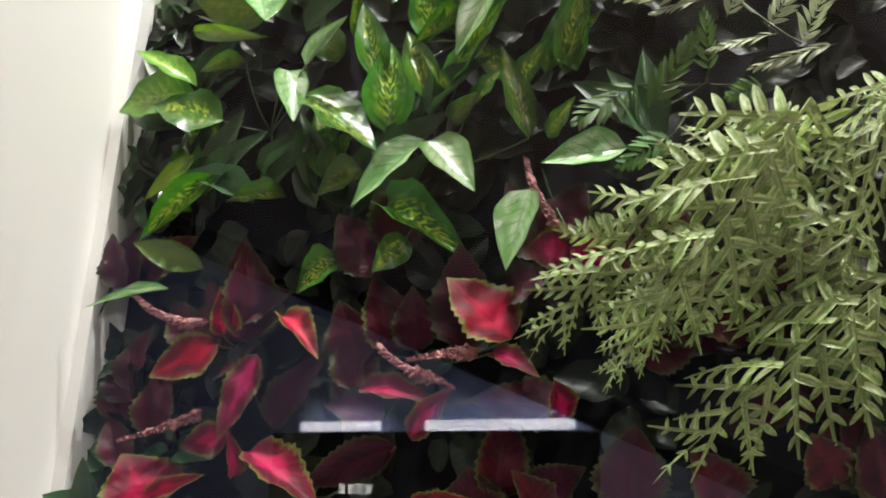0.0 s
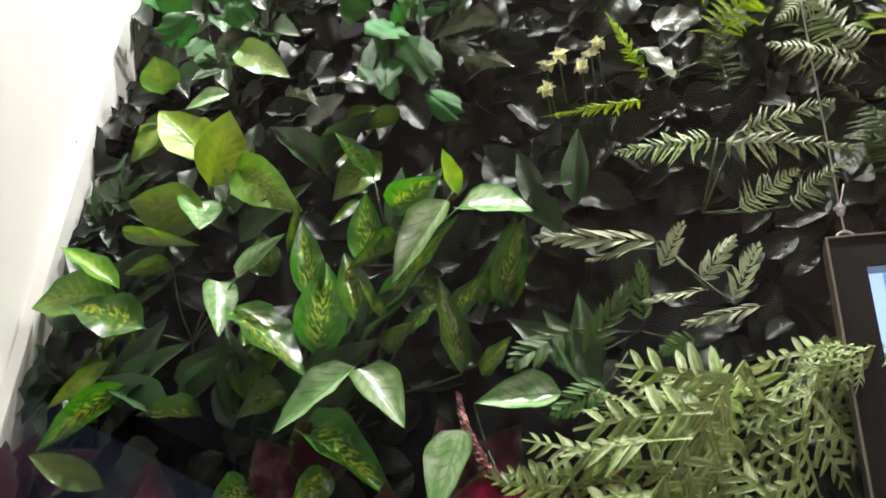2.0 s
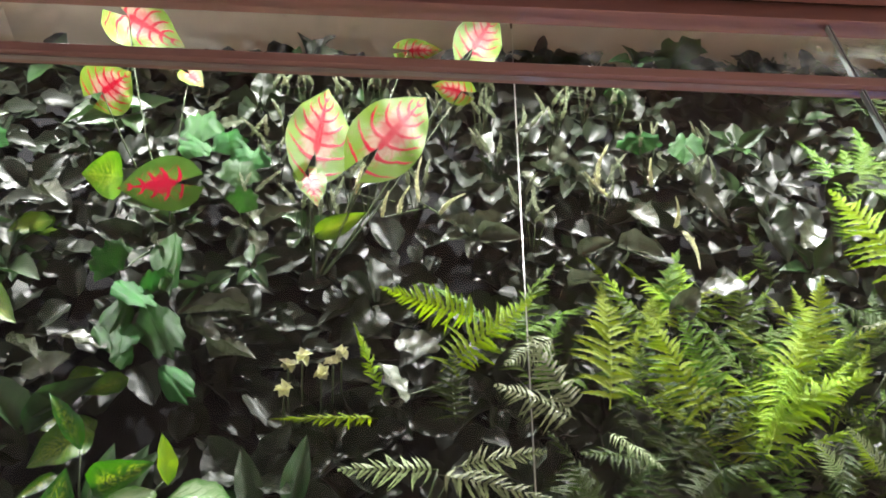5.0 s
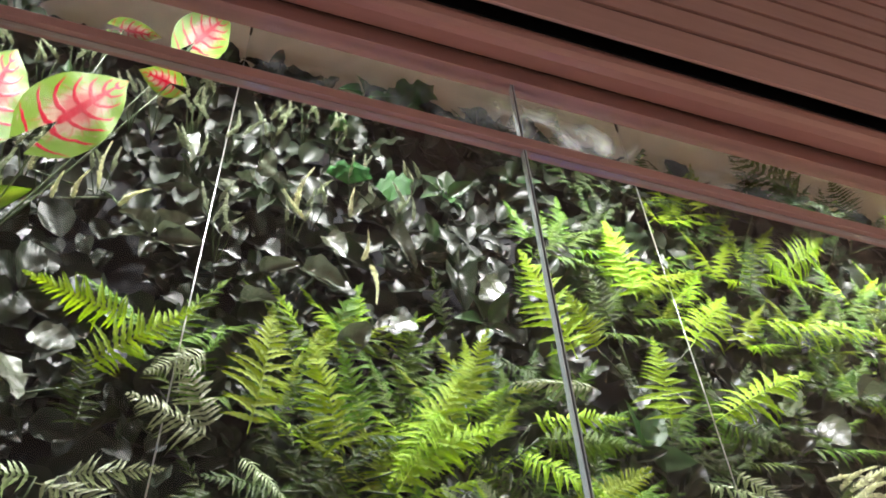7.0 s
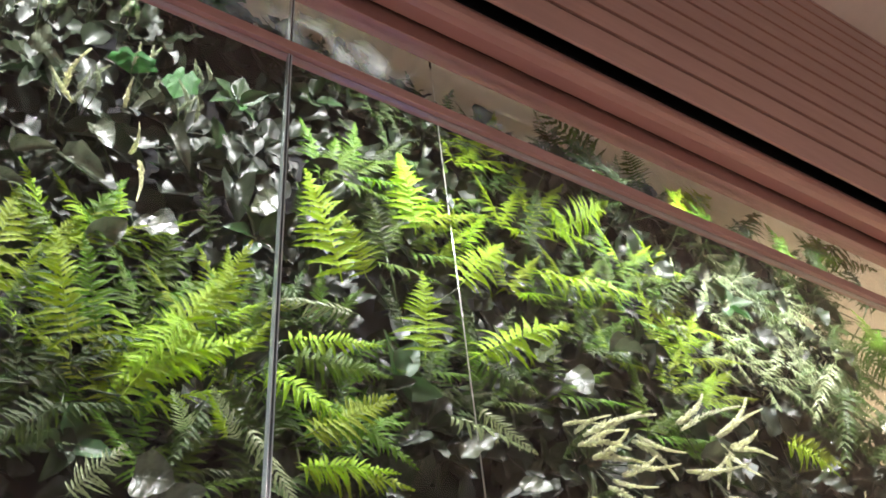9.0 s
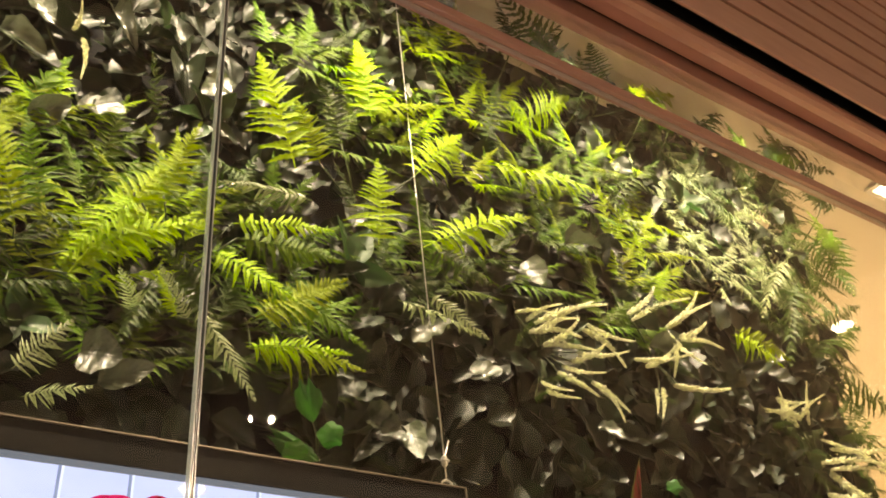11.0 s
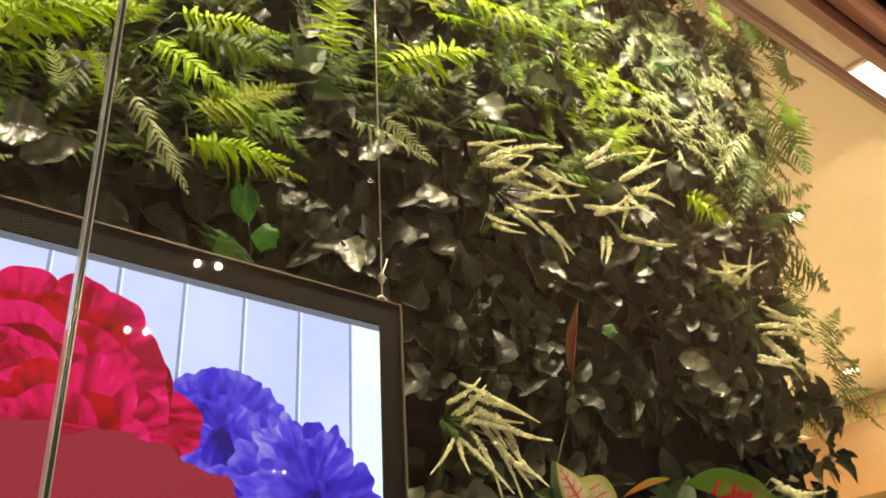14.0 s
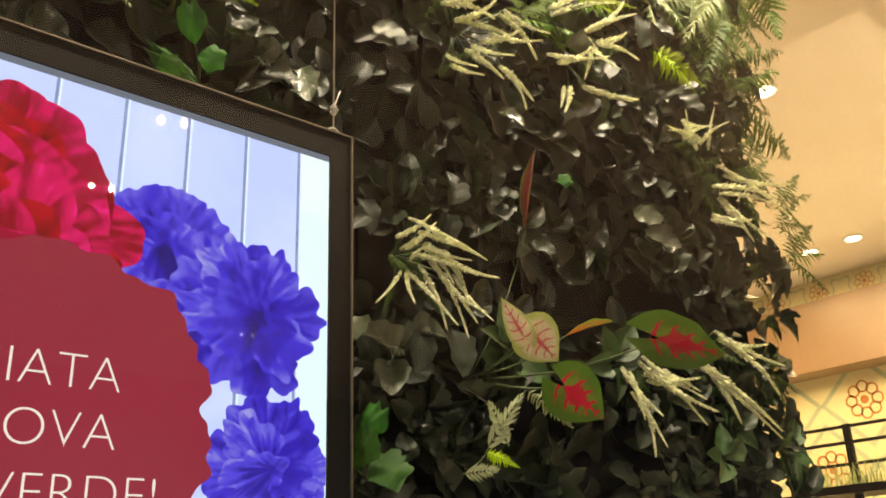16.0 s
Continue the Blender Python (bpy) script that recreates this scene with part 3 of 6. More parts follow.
def plume(seed, bend, fluff, coarse=1.0):
    """A flower spike: a thin stalk crowded with small florets."""
    rnd = random.Random(seed)
    bm = bmesh.new()
    uv = bm.loops.layers.uv.new("UVMap")

    def spine(v):
        return Vector((bend * v * v, v, -abs(bend) * v * v * 0.4))
    tube([spine(i / 6) for i in range(7)], [0.07 * (1 - 0.7 * i / 6) for i in range(7)], 4, bm)
    for k in range(fluff):
        v = (k + rnd.uniform(0, 1)) / fluff
        a = k * 2.4 + rnd.uniform(-0.5, 0.5)
        reach = (0.58 * (1 - v) ** 0.8 * min(1.0, 0.35 + 2.5 * v) + 0.05) * rnd.uniform(0.4, 1.3)
        way = Vector((math.cos(a), 0, math.sin(a)))
        across = Vector((-math.sin(a), 0, math.cos(a)))
        root = spine(v) + 0.06 * way
        q = (0.07 + 0.06 * (1 - v)) * rnd.uniform(0.7, 1.3) * coarse
        tip = bm.verts.new(spine(v) + reach * way + Vector((0, 0.045 * reach + 0.012, 0)))
        ring = [bm.verts.new(root + 0.45 * reach * way + q * across + Vector((0, 0.012, 0))), bm.verts.new(root + 0.5 * reach * way + Vector((0, 0.035 * coarse, 0))), bm.verts.new(root + 0.45 * reach * way - q * across + Vector((0, 0.012, 0))), bm.verts.new(root + 0.4 * reach * way - Vector((0, 0.012 * coarse, 0)))]
        low = bm.verts.new(root)
        for end in (tip, low):
            for c in range(4):
                f = bm.faces.new((ring[c], ring[(c + 1) % 4], end))
                for corner in f.loops:
                    corner[uv].uv = (0.5, v)
    return bm


def single(half, **kw):
    bm = bmesh.new()
    blade(bm, bm.loops.layers.uv.new("UVMap"), Matrix.Identity(4), half, **kw)
    return bm


SHAPES = {
    "dieff": [lambda s=s: single(ovate, nv=9, droop=0.08 + 0.17 * s, cup=0.12 + 0.12 * s, ruffle=0.12, seed=s) for s in range(3)],
    "pothos": [lambda s=s: single(ovate, nv=9, droop=0.08 + 0.14 * s, cup=0.15, lobe=0.14, ruffle=0.1, seed=s) for s in range(3)],
    "pale": [lambda s=s: single(ovate, nv=9, droop=0.1 + 0.1 * s, cup=0.2, ruffle=0.06, seed=s) for s in range(2)],
    "coleus": [lambda s=s: single(ovate, nv=22, nu=6, droop=0.1 + 0.16 * s, cup=0.1 + 0.1 * s, tooth=0.07, ruffle=0.1, seed=s) for s in range(3)],
    "caladium": [lambda s=s: single(heart, nv=14, nu=8, droop=0.06 + 0.1 * s, cup=0.1, lobe=0.48, ruffle=0.06, seed=s) for s in range(2)],
    "redstem": [lambda s=s: single(lance, nv=10, droop=0.1, cup=0.35, ruffle=0.05, seed=s) for s in range(2)],
    "ginkgo": [lambda s=s: single(fanned, nv=7, nu=16, droop=0.1 + 0.15 * s, cup=0.12, fan=True, ruffle=0.12, seed=s * 2) for s in range(3)],
    "green": [lambda s=s: single(ovate, nv=8, droop=0.1 + 0.1 * s, cup=0.15 + 0.1 * s, ruffle=0.08, seed=s) for s in range(3)],
    "dark": [lambda s=s: single(rounded, nv=11, droop=0.02 + 0.16 * s, cup=0.1 + 0.16 * s, ruffle=0.15, seed=s) for s in range(4)],
    "fern": [lambda s=s: frond(s, 20, 0.49, 10, 0.16 + 0.08 * s, 0.28, 1.1) for s in range(4)],
    "coarse": [lambda s=s: frond(40 + s, 15, 0.42, 8, 0.15 + 0.1 * s, 0.3, 0.9) for s in range(3)],
    "palefern": [lambda s=s: frond(20 + s, 17, 0.42, 8, 0.25, 0.4, 0.8) for s in range(3)],
    "lobed": [lambda s=s: lobed_frond(s, 8, 0.105) for s in range(3)],
    "spray": [lambda s=s: double_frond(s, 8, 6) for s in range(3)],
    "plume": [lambda s=s: plume(s, (-2.2, 0.7, 2.2)[s], 190) for s in range(3)],
    "heather": [lambda s=s: plume(30 + s, (-0.8, 0.5)[s], 90) for s in range(2)],
    "cream": [lambda s=s: single(ovate, nv=6, droop=0.2 + 0.2 * s, cup=0.4, ruffle=0.1, seed=s) for s in range(2)],
    "tassel": [lambda s=s: plume(9 + s, 4.0 - 7 * s, 120, 2.0) for s in range(2)],
}
SHAPE_OF = {"lime": "pothos", "glint": "dark", "shadecoleus": "coleus", "redcalad": "caladium", "palecalad": "caladium", "shadefern": "coarse", "midfern": "fern", "glob": "lobed"}
PART_NAME = {"heather": "flower_spike", "cream": "petal", "fern": "frond", "shadefern": "frond", "midfern": "frond", "palefern": "frond", "lobed": "frond", "glob": "frond", "spray": "frond", "plume": "flower_spike", "tassel": "flower_spike"}
MESHES = {}
dice = random.Random(7)


def variants(kind):
    if kind not in MESHES:
        MESHES[kind] = [mesh_of(make(), kind + "_blade", LEAF[kind]) for make in SHAPES[SHAPE_OF.get(kind, kind)]]
    return MESHES[kind]


def plant(name, label, category, root):
    return thing(name, label, category, root, group=name + "s on the plant wall")


def put_blade(parent, kind, base, tip, width, facing):
    way = Vector(tip) - Vector(base)
    y = way.normalized()
    z = (facing - facing.dot(y) * y).normalized()
    x = y.cross(z)
    n = way.length
    if kind == "spray":
        width = max(width, 0.75 * n)
    if kind == "tassel":
        width *= 1.6
    deep = n if kind in ("plume", "tassel", "heather") else 0.5 * (n + width)
    if kind in ("plume", "tassel", "heather"):
        deep = width
    m = Matrix((x * width, y * n, z * deep)).transposed().to_4x4()
    ob = new(PART_NAME.get(kind, "leaf"), dice.choice(variants(kind)))
    ob.parent = parent
    ob.matrix_basis = Matrix.Translation(Vector(base) - parent.location) @ m
    return ob


def stem(parent, base, thick=0.0022):
    a, b = Vector(parent.location), Vector(base)
    mid = (a + b) / 2 + Vector((0, -0.02, -0.12 * (b - a).length))
    pts = [(1 - s) ** 2 * a + 2 * s * (1 - s) * mid + s * s * b for s in (0, 0.2, 0.4, 0.6, 0.8, 1)]
    part("stem", tube(pts, [thick * (1.2 - 0.4 * i / 5) for i in range(6)], 5), STEM, parent, smooth=True)


def leaf(parent, kind, base, tip, width):
    """A leaf, frond or spike of a plant, from its base to its tip, with the stem that bears it."""
    out = (Vector((0.25, -0.1, 1.65)) - Vector(base)).normalized()
    rise = 0.78 if kind == "pale" else 0.62 if kind == "glint" else 0.45 if "fern" in kind else 0.3
    facing = out + Vector((dice.uniform(-0.45, 0.45), dice.uniform(-0.1, 0.1), rise + dice.uniform(-0.35, 0.35))) * (0.3 if "cal" in kind else 1.0)
    put_blade(parent, kind, base, tip, width, facing)
    if (Vector(base) - Vector(parent.location)).length < (0.8 if "cal" in kind or kind == "redstem" else 0.22):
        stem(parent, base)

# ---- the shop front and the room behind it ----
LEFT, RIGHT = -1.47, 9.0
CEIL = 4.25


def structure(name, bm, mat, label, smooth=False):
    return tagged(part(name, bm, mat, None, label, smooth), category=name.split("_")[0], kind="structure")


structure("floor", box(-8, 10, -10, 0.74, -0.1, 0), FLOOR, "polished beige stone floor of the mall")
# Out of view; its paleness is added to throw light up at the ceiling.
structure("floor_shop", box(-8, 10, 0.74, 9, -0.1, 0), SHOPFLOOR, "unseen shop floor, made pale to bounce light onto the ceiling")
structure("ceiling", box(-1.7, 9.3, 0.76, 9, CEIL, CEIL + 0.1), CREAM, "cream painted ceiling over the shop window")
structure("wall_left", box(LEFT - 0.15, LEFT, 0.66, 1.75, 0, CEIL), PAINT, "white painted side wall of the shop window")
structure("trim_left", box(LEFT, LEFT + 0.035, 1.40, 1.52, 0, CEIL - 0.01, 0.003), PAINT, "white upright trim beside the plant wall")
structure("wall_back", box(-8, 9.3, 8.85, 9.0, 0, CEIL), CREAM, "cream wall far back in the shop")
structure("wall_behind", box(-8.2, -1.62, 0.62, 0.9, 0, 6), MALLWALL, "grey mall wall beside the shop front")
structure("mall_ceiling", box(-8, 10, -10, 0.6, 4.36, 4.46), PINK, "pinkish painted mall ceiling")
structure("wall_mall_west", box(-8.2, -8, -10, 0.62, 0, 4.4), MALLWALL, "blue-grey mall wall")
structure("wall_mall_east", box(10, 10.2, -10, 9, 0, 4.4), MALLWALL, "blue-grey mall wall")
structure("wall_mall_south", box(-8.2, 10.2, -10.2, -10, 0, 4.4), MALLWALL, "blue-grey shop front across the mall")

# the plant wall's backing boards
backing = thing("wall_plants", "charcoal backing boards of the plant wall", "wall", (0, 1.55, 0), kind="structure")
edges = [-1.465, -0.86, -0.25, 0.36, 0.97, 1.58, 2.19, 2.8, 3.1]
for a, b in zip(edges, edges[1:]):
    part("panel", box(a + 0.003, b - 0.003, 1.5, 1.56, 0, 1.98, 0.003), BACKING, backing)
    part("panel", box(a + 0.003, b - 0.003, 1.5, 1.56, 1.99, 4.1, 0.003), BACKING, backing)
part("panel", box(-1.465, 3.09, 1.565, 1.7, 0, 4.08), BACKING, backing, "plain dark rear board")

# glazing: two big panes meet at an upright joint, a shallow light runs above the rail
glazing = thing("window_1", "frameless shop window panes with an upright glass joint", "window", (0, 0.73, 0), kind="structure")
JOINT, RAIL0, RAIL1, HEAD = 0.675, 2.941, 2.966, 3.145
for a, b in ((LEFT, JOINT - 0.003), (JOINT + 0.003, 9.5)):
    for z0, z1, mat in ((0.05, RAIL0 - 0.0035, GLASS), (RAIL1, HEAD, SMEARED)):
        ob = part("pane", box(a, b, 0.727, 0.737, z0, z1), mat, glazing)
        ob.visible_shadow = False
for z0, z1 in ((0.05, RAIL0), (RAIL1, HEAD)):
    part("glass_joint", box(JOINT - 0.0016, JOINT + 0.0016, 0.7275, 0.7365, z0, z1, 0.001), SEALANT, glazing, "dark sealant in the glass joint")
    for x in (JOINT - 0.0023, JOINT + 0.0023):
        part("edge_highlight", box(x - 0.0006, x + 0.0006, 0.7265, 0.7375, z0, z1), EDGE, glazing, "pale strip, the glass edge's highlight put into its colour")
part("rail", box(-1.6, 9.5, 0.719, 0.745, RAIL0, RAIL1, 0.003), BROWN, glazing, "brown lacquered transom rail")
part("lip_highlight", box(-1.46, 9.5, 0.7275, 0.7365, RAIL0 - 0.003, RAIL0 - 0.0005), LIP, glazing, "pinkish strip, highlight on the panes' top edge put into its colour")

head = thing("cornice", "brown moulded cornice over the shop window", "trim", (0, 0.7, 3.3), kind="structure")
part("header", box(-1.62, 9.5, 0.717, 0.752, HEAD, 3.4, 0.003), BROWN, head)
part("moulding", profile_along_x([(0.708, 3.3), (0.708, 3.188), (0.694, 3.183), (0.692, 3.179), (0.672, 3.172), (0.656, 3.172), (0.645, 3.177), (0.638, 3.186), (0.636, 3.2), (0.636, 3.3)], -1.62, 9.5), BROWN, head, smooth=False)
# Black strips stand for the deep shade in the joint and the gap.
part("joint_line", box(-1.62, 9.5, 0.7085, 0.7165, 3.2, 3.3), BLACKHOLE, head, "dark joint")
part("gap", box(-1.62, 9.5, 0.6325, 0.6355, 3.192, 3.4), BLACKHOLE, head, "black strip, the gap's shade put into its colour")
fascia = thing("wall_fascia", "brown boarded fascia above the shop window", "wall", (0, 0.6, 3.8), kind="structure")
BOARD, FOOT, GAP = 0.1035, 3.173, 0.017
for k in range(12):
    z0 = FOOT if k == 0 else 3.303 + BOARD * (k - 1)
    part("board", box(-8, 9.5, 0.592, 0.615 if k else 0.599, z0, 3.303 - GAP + BOARD * k, 0.003), BROWN, fascia)
# Dark brown strips paint the shade that such shallow grooves don't gather.
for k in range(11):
    part("groove", box(-8, 9.5, 0.5985, 0.614, 3.303 - GAP + 0.0005 + BOARD * k, 3.3025 + BOARD * k), GROOVE, fascia, "dark strip, the groove's shade put into its colour")
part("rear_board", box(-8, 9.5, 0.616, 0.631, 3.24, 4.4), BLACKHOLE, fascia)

# the far wall of the shop: frieze, bulkhead and patterned paper
structure("wall_right", box(8.95, 9.1, 0.8, 8.85, 0, CEIL), PAPER, "yellow patterned wallpaper on the shop wall")
structure("bulkhead", box(8.6, 8.94, 0.8, 8.85, 3.325, 3.99, 0.01), BULKHEAD, "glossy tan bulkhead below the frieze")

# ---- wallpaper figures, frieze, shop fittings ----


def flat_ring(bm, x, y, z, outer, inner, petals=0, depth=0.3, sides=32):
    """A flat ring or petalled outline facing the room, in the plane x."""
    a, b = [], []
    for k in range(sides):
        c = k * math.tau / sides
        r = outer * (1 - depth * 0.5 * (1 + math.cos(c * petals)) if petals else 1)
        a.append(bm.verts.new((x, y + r * math.cos(c), z + r * math.sin(c))))
        b.append(bm.verts.new((x, y + r * inner * math.cos(c), z + r * inner * math.sin(c))))
    for k in range(sides):
        bm.faces.new((a[k], a[(k + 1) % sides], b[(k + 1) % sides], b[k]))


def wall_flower(x, y, z, size):
    bm = bmesh.new()
    for k in range(8):
        c = k * math.tau / 8
        flat_ring(bm, x, y + 0.62 * size * math.cos(c), z + 0.62 * size * math.sin(c), size * 0.3, 0.72, sides=14)
    flat_ring(bm, x, y, z, size * 0.2, 0.0, sides=14)
    return bm


paper = thing("wallpaper", "yellow wallpaper with rust flower rosettes in sage lozenges", "wallpaper", (8.94, 3.5, 2.5), kind="structure")
for i in range(7):
    for j in range(4):
        y, z = 1.67 + 0.85 * i + (0.425 if j % 2 else 0), 1.25 + 0.6 * j
        part("rosette", wall_flower(8.943, y, z, 0.2), PAPERRED, paper)
        bm = bmesh.new()
        flat_ring(bm, 8.946, y, z, 0.44, 0.86, sides=4)
        part("lozenge", bm, PAPERBLUE, paper)
frieze = thing("frieze", "patterned frieze with rust flowers under the ceiling", "frieze", (8.9, 3.5, 4.1), kind="structure")
part("band", box(8.80, 8.945, 0.8, 8.8, 3.995, CEIL - 0.004), PAPER, frieze)
for i in range(15):
    y = 1.2 + 0.46 * i
    part("rosette", wall_flower(8.795, y, 4.11, 0.11), PAPERRED, frieze)
    bm = bmesh.new()
    flat_ring(bm, 8.797, y + 0.23, 4.11, 0.13, 0.8, 4, 0.4, 24)
    part("scroll", bm, PAPERBLUE, frieze)


def downlight(x, y):
    d = thing("downlight", "round recessed ceiling downlight, lit, white rim", "downlight", (x, y, CEIL), "downlights in the shop ceiling")
    bm = bmesh.new()
    bmesh.ops.create_cone(bm, cap_ends=True, segments=24, radius1=0.075, radius2=0.09, depth=0.012, matrix=Matrix.Translation((x, y, CEIL - 0.007)))
    part("rim", bm, PAINT, d)
    bm = bmesh.new()
    bmesh.ops.create_cone(bm, cap_ends=True, segments=24, radius1=0.062, radius2=0.062, depth=0.006, matrix=Matrix.Translation((x, y, CEIL - 0.017)))
    part("diffuser", bm, LAMPWHITE, d, "glowing warm white disc")


for x, y in ((5.1, 2.29), (7.97, 3.57), (7.97, 3.17), (6.6, 5.2), (5.1, 4.4)):
    downlight(x, y)
light_box = thing("ceiling_light", "square white ceiling light panel, lit", "ceiling light", (4.55, 1.2, CEIL))
part("rim", box(4.1, 4.9, 0.9, 1.42, CEIL - 0.02, CEIL - 0.004, 0.004), PAINT, light_box)
part("diffuser", box(4.13, 4.87, 0.93, 1.39, CEIL - 0.026, CEIL - 0.021), LAMPWHITE, light_box, "glowing white panel")
sprinkler = thing("sprinkler", "small brass ceiling sprinkler head", "sprinkler", (7.72, 3.585, CEIL))
part("nozzle", tube([(7.72, 3.585, CEIL), (7.72, 3.585, CEIL - 0.05), (7.72, 3.585, CEIL - 0.06)], [0.02, 0.012, 0.03], 10), BULKHEAD, sprinkler)

rack = thing("display_rack", "black metal display rack in front of the wallpaper", "rack", (6.5, 2.8, 0))
for y in (2.45, 2.86, 3.3):
    part("post", box(6.48, 6.52, y - 0.022, y + 0.022, 0, 2.46, 0.003), BEZEL, rack)
for z in (0.5, 1.2, 2.2, 2.34, 2.445):
    part("bar", box(6.49, 6.51, 2.45, 3.3, z - 0.01, z + 0.01), BEZEL, rack)
part("shelf", box(6.3, 6.7, 2.43, 3.32, 2.0, 2.02, 0.003), BEZEL, rack)
grass_pot = thing("potted_grass", "tuft of dry grass in a tray on the rack", "houseplant", (6.45, 2.8, 2.02))
part("tray", box(6.38, 6.54, 2.5, 3.2, 2.021, 2.06, 0.004), BEZEL, grass_pot)
bm = bmesh.new()
uvl = bm.loops.layers.uv.new("UVMap")
for k in range(160):
    s = dice.uniform(0.09, 0.2)
    blade(bm, uvl, pose(6.46 + dice.uniform(-0.05, 0.05), dice.uniform(2.52, 3.18), 2.05, 90 + dice.uniform(-25, 25), 0, dice.uniform(0, 360)) @ Matrix.Diagonal((s, s, s, 1)), lambda v: 0.03 * (1 - v) + 0.002, 3, 2, 0.3, 0.1)
part("grass", bm, LEAF["palefern"], grass_pot, kind="stuff")

# spotlights on a track behind the window head
track = thing("light_track", "white lighting track with spotlights above the window", "track light", (0.8, 0.93, CEIL))
part("track", box(-1.4, 3.4, 0.91, 0.95, CEIL - 0.035, CEIL - 0.003, 0.003), PAINT, track)
for sx in SPOT_X:
    way = Vector((0.05, 0.57, -1.7)).normalized()
    top = Vector((sx, 0.93, 4.1)) - way * 0.03
    head_part = part("spot_head", tube([top - way * 0.1, top - way * 0.08, top - way * 0.01, top], [0.02, 0.034, 0.036, 0.03], 14), PAINT, track)
    part("spot_arm", tube([(sx, 0.93, CEIL - 0.03), (sx, 0.93, 4.2), tuple(top - way * 0.08)], [0.006, 0.006, 0.006], 6), PAINT, track)

for mx, my in MALL_SPOTS:
    d = thing("mall_downlight", "small round recessed mall downlight, lit", "downlight", (mx, my, 4.36), "downlights in the mall ceiling")
    bm = bmesh.new()
    bmesh.ops.create_cone(bm, cap_ends=True, segments=20, radius1=0.045, radius2=0.055, depth=0.01, matrix=Matrix.Translation((mx, my, 4.354)))
    part("rim", bm, PAINT, d)
    bm = bmesh.new()
    bmesh.ops.create_cone(bm, cap_ends=True, segments=20, radius1=0.014, radius2=0.014, depth=0.005, matrix=Matrix.Translation((mx, my, 4.346)))
    part("diffuser", bm, TUBEWHITE, d, "glowing disc")

# ---- the mall opposite, seen only as reflections ----
sign_board = thing("shop_sign", "dark standing sign with pale lettering bars and tube lights", "sign", (-3.0, -5.05, 0))
part("board", box(-4.4, -1.6, -5.1, -5.04, 0.0, 2.26, 0.01), DARKWALL, sign_board)
for x0, x1 in ((-4.15, -3.4), (-3.0, -1.78)):
    part("tube_light", box(x0, x1, -5.08, -5.05, 2.27, 2.35, 0.01), TUBEWHITE, sign_board, "lit white tube")
for x in (-3.72, -3.64, -3.56, -3.48):
    part("letter_bar", box(x, x + 0.05, -5.035, -5.03, 1.77, 1.85, 0.004), LAMPWHITE, sign_board, "pale lettering bar")
escalator = thing("escalator", "escalator across the mall, glow added to its flank, dark handrail", "escalator", (-2.5, -5.2, 0))
# The flank is no lamp; its glow is added for the glass's bluish veil.
GLOW = plain("veil_glow_flank", (0.55, 0.65, 1.0), (0.5, 0.6, 0.95), 1.0, 0.6, emit=0.15)
bm = bmesh.new()
front = [bm.verts.new((x, -5.2, z)) for x, z in ((-7.9, 0.0), (-0.4, 0.0), (-0.4, 1.85), (-6.0, 4.3), (-7.9, 4.3))]
rear = [bm.verts.new((v.co.x, -5.5, v.co.z)) for v in front]
bm.faces.new(front)
bm.faces.new(rear[::-1])
for k in range(5):
    bm.faces.new((front[k], rear[k], rear[(k + 1) % 5], front[(k + 1) % 5]))
bmesh.ops.recalc_face_normals(bm, faces=bm.faces)
part("flank", bm, GLOW, escalator)
bm = box(-3.4, 3.4, -0.09, 0.09, -0.13, 0.13, 0.02)
bmesh.ops.transform(bm, matrix=pose(-3.1, -5.09, 3.06, 0, 23.6, 0), verts=bm.verts)
part("handrail", bm, DARKWALL, escalator, "black rubber handrail")

# ---- the hanging display ----
TX0, TX1, TZ0, TZ1, TY = 0.158, 1.461, 0.42, 2.359, 1.352
display = thing("hanging_display", "large black-framed lit display hung on steel cables, showing flowers", "display", (0.814, 1.38, TZ0))
SX0, SX1, SZ0, SZ1 = TX0 + 0.05, TX1 - 0.047, TZ0 + 0.06, TZ1 - 0.053
for x0, x1, z0, z1 in ((TX0, SX0, TZ0, TZ1), (SX1, TX1, TZ0, TZ1), (SX0, SX1, SZ1, TZ1), (SX0, SX1, TZ0, SZ0)):
    part("bezel", box(x0, x1, TY, TY + 0.045, z0, z1), BEZEL, display)
RIM = plain("bronze_rim", (0.22, 0.19, 0.15), (0.16, 0.14, 0.11), 30, 0.35, metal=0.8)
for x0, x1, z0, z1 in ((TX0 - 0.004, TX0, TZ0, TZ1), (TX1, TX1 + 0.004, TZ0, TZ1), (TX0 - 0.004, TX1 + 0.004, TZ1, TZ1 + 0.003)):
    part("rim", box(x0, x1, TY - 0.004, TY + 0.05, z0, z1), RIM, display, "thin bronze edge strip")
PB = screen_material("picture_boards", (0.36, 0.5, 1.0), (0.43, 0.57, 1.0), 3, 1.55)
PBR = screen_material("picture_boards_bright", (0.6, 0.82, 1.0), (0.54, 0.78, 1.0), 3, 1.5)
screen = part("screen", box(SX0, SX1, TY + 0.006, TY + 0.02, SZ0, SZ1), PB, display, "lit screen showing pale blue boards")
part("dot_border", box(SX0, SX1, TY + 0.0045, TY + 0.006, SZ1 - 0.012, SZ1), screen_material("dot_border", (0.2, 0.27, 0.45), (0.3, 0.4, 0.6), 900, 0.6), screen)
SEAM = screen_material("picture_seam", (0.2, 0.31, 0.68), (0.25, 0.37, 0.75), 20, 1.1)
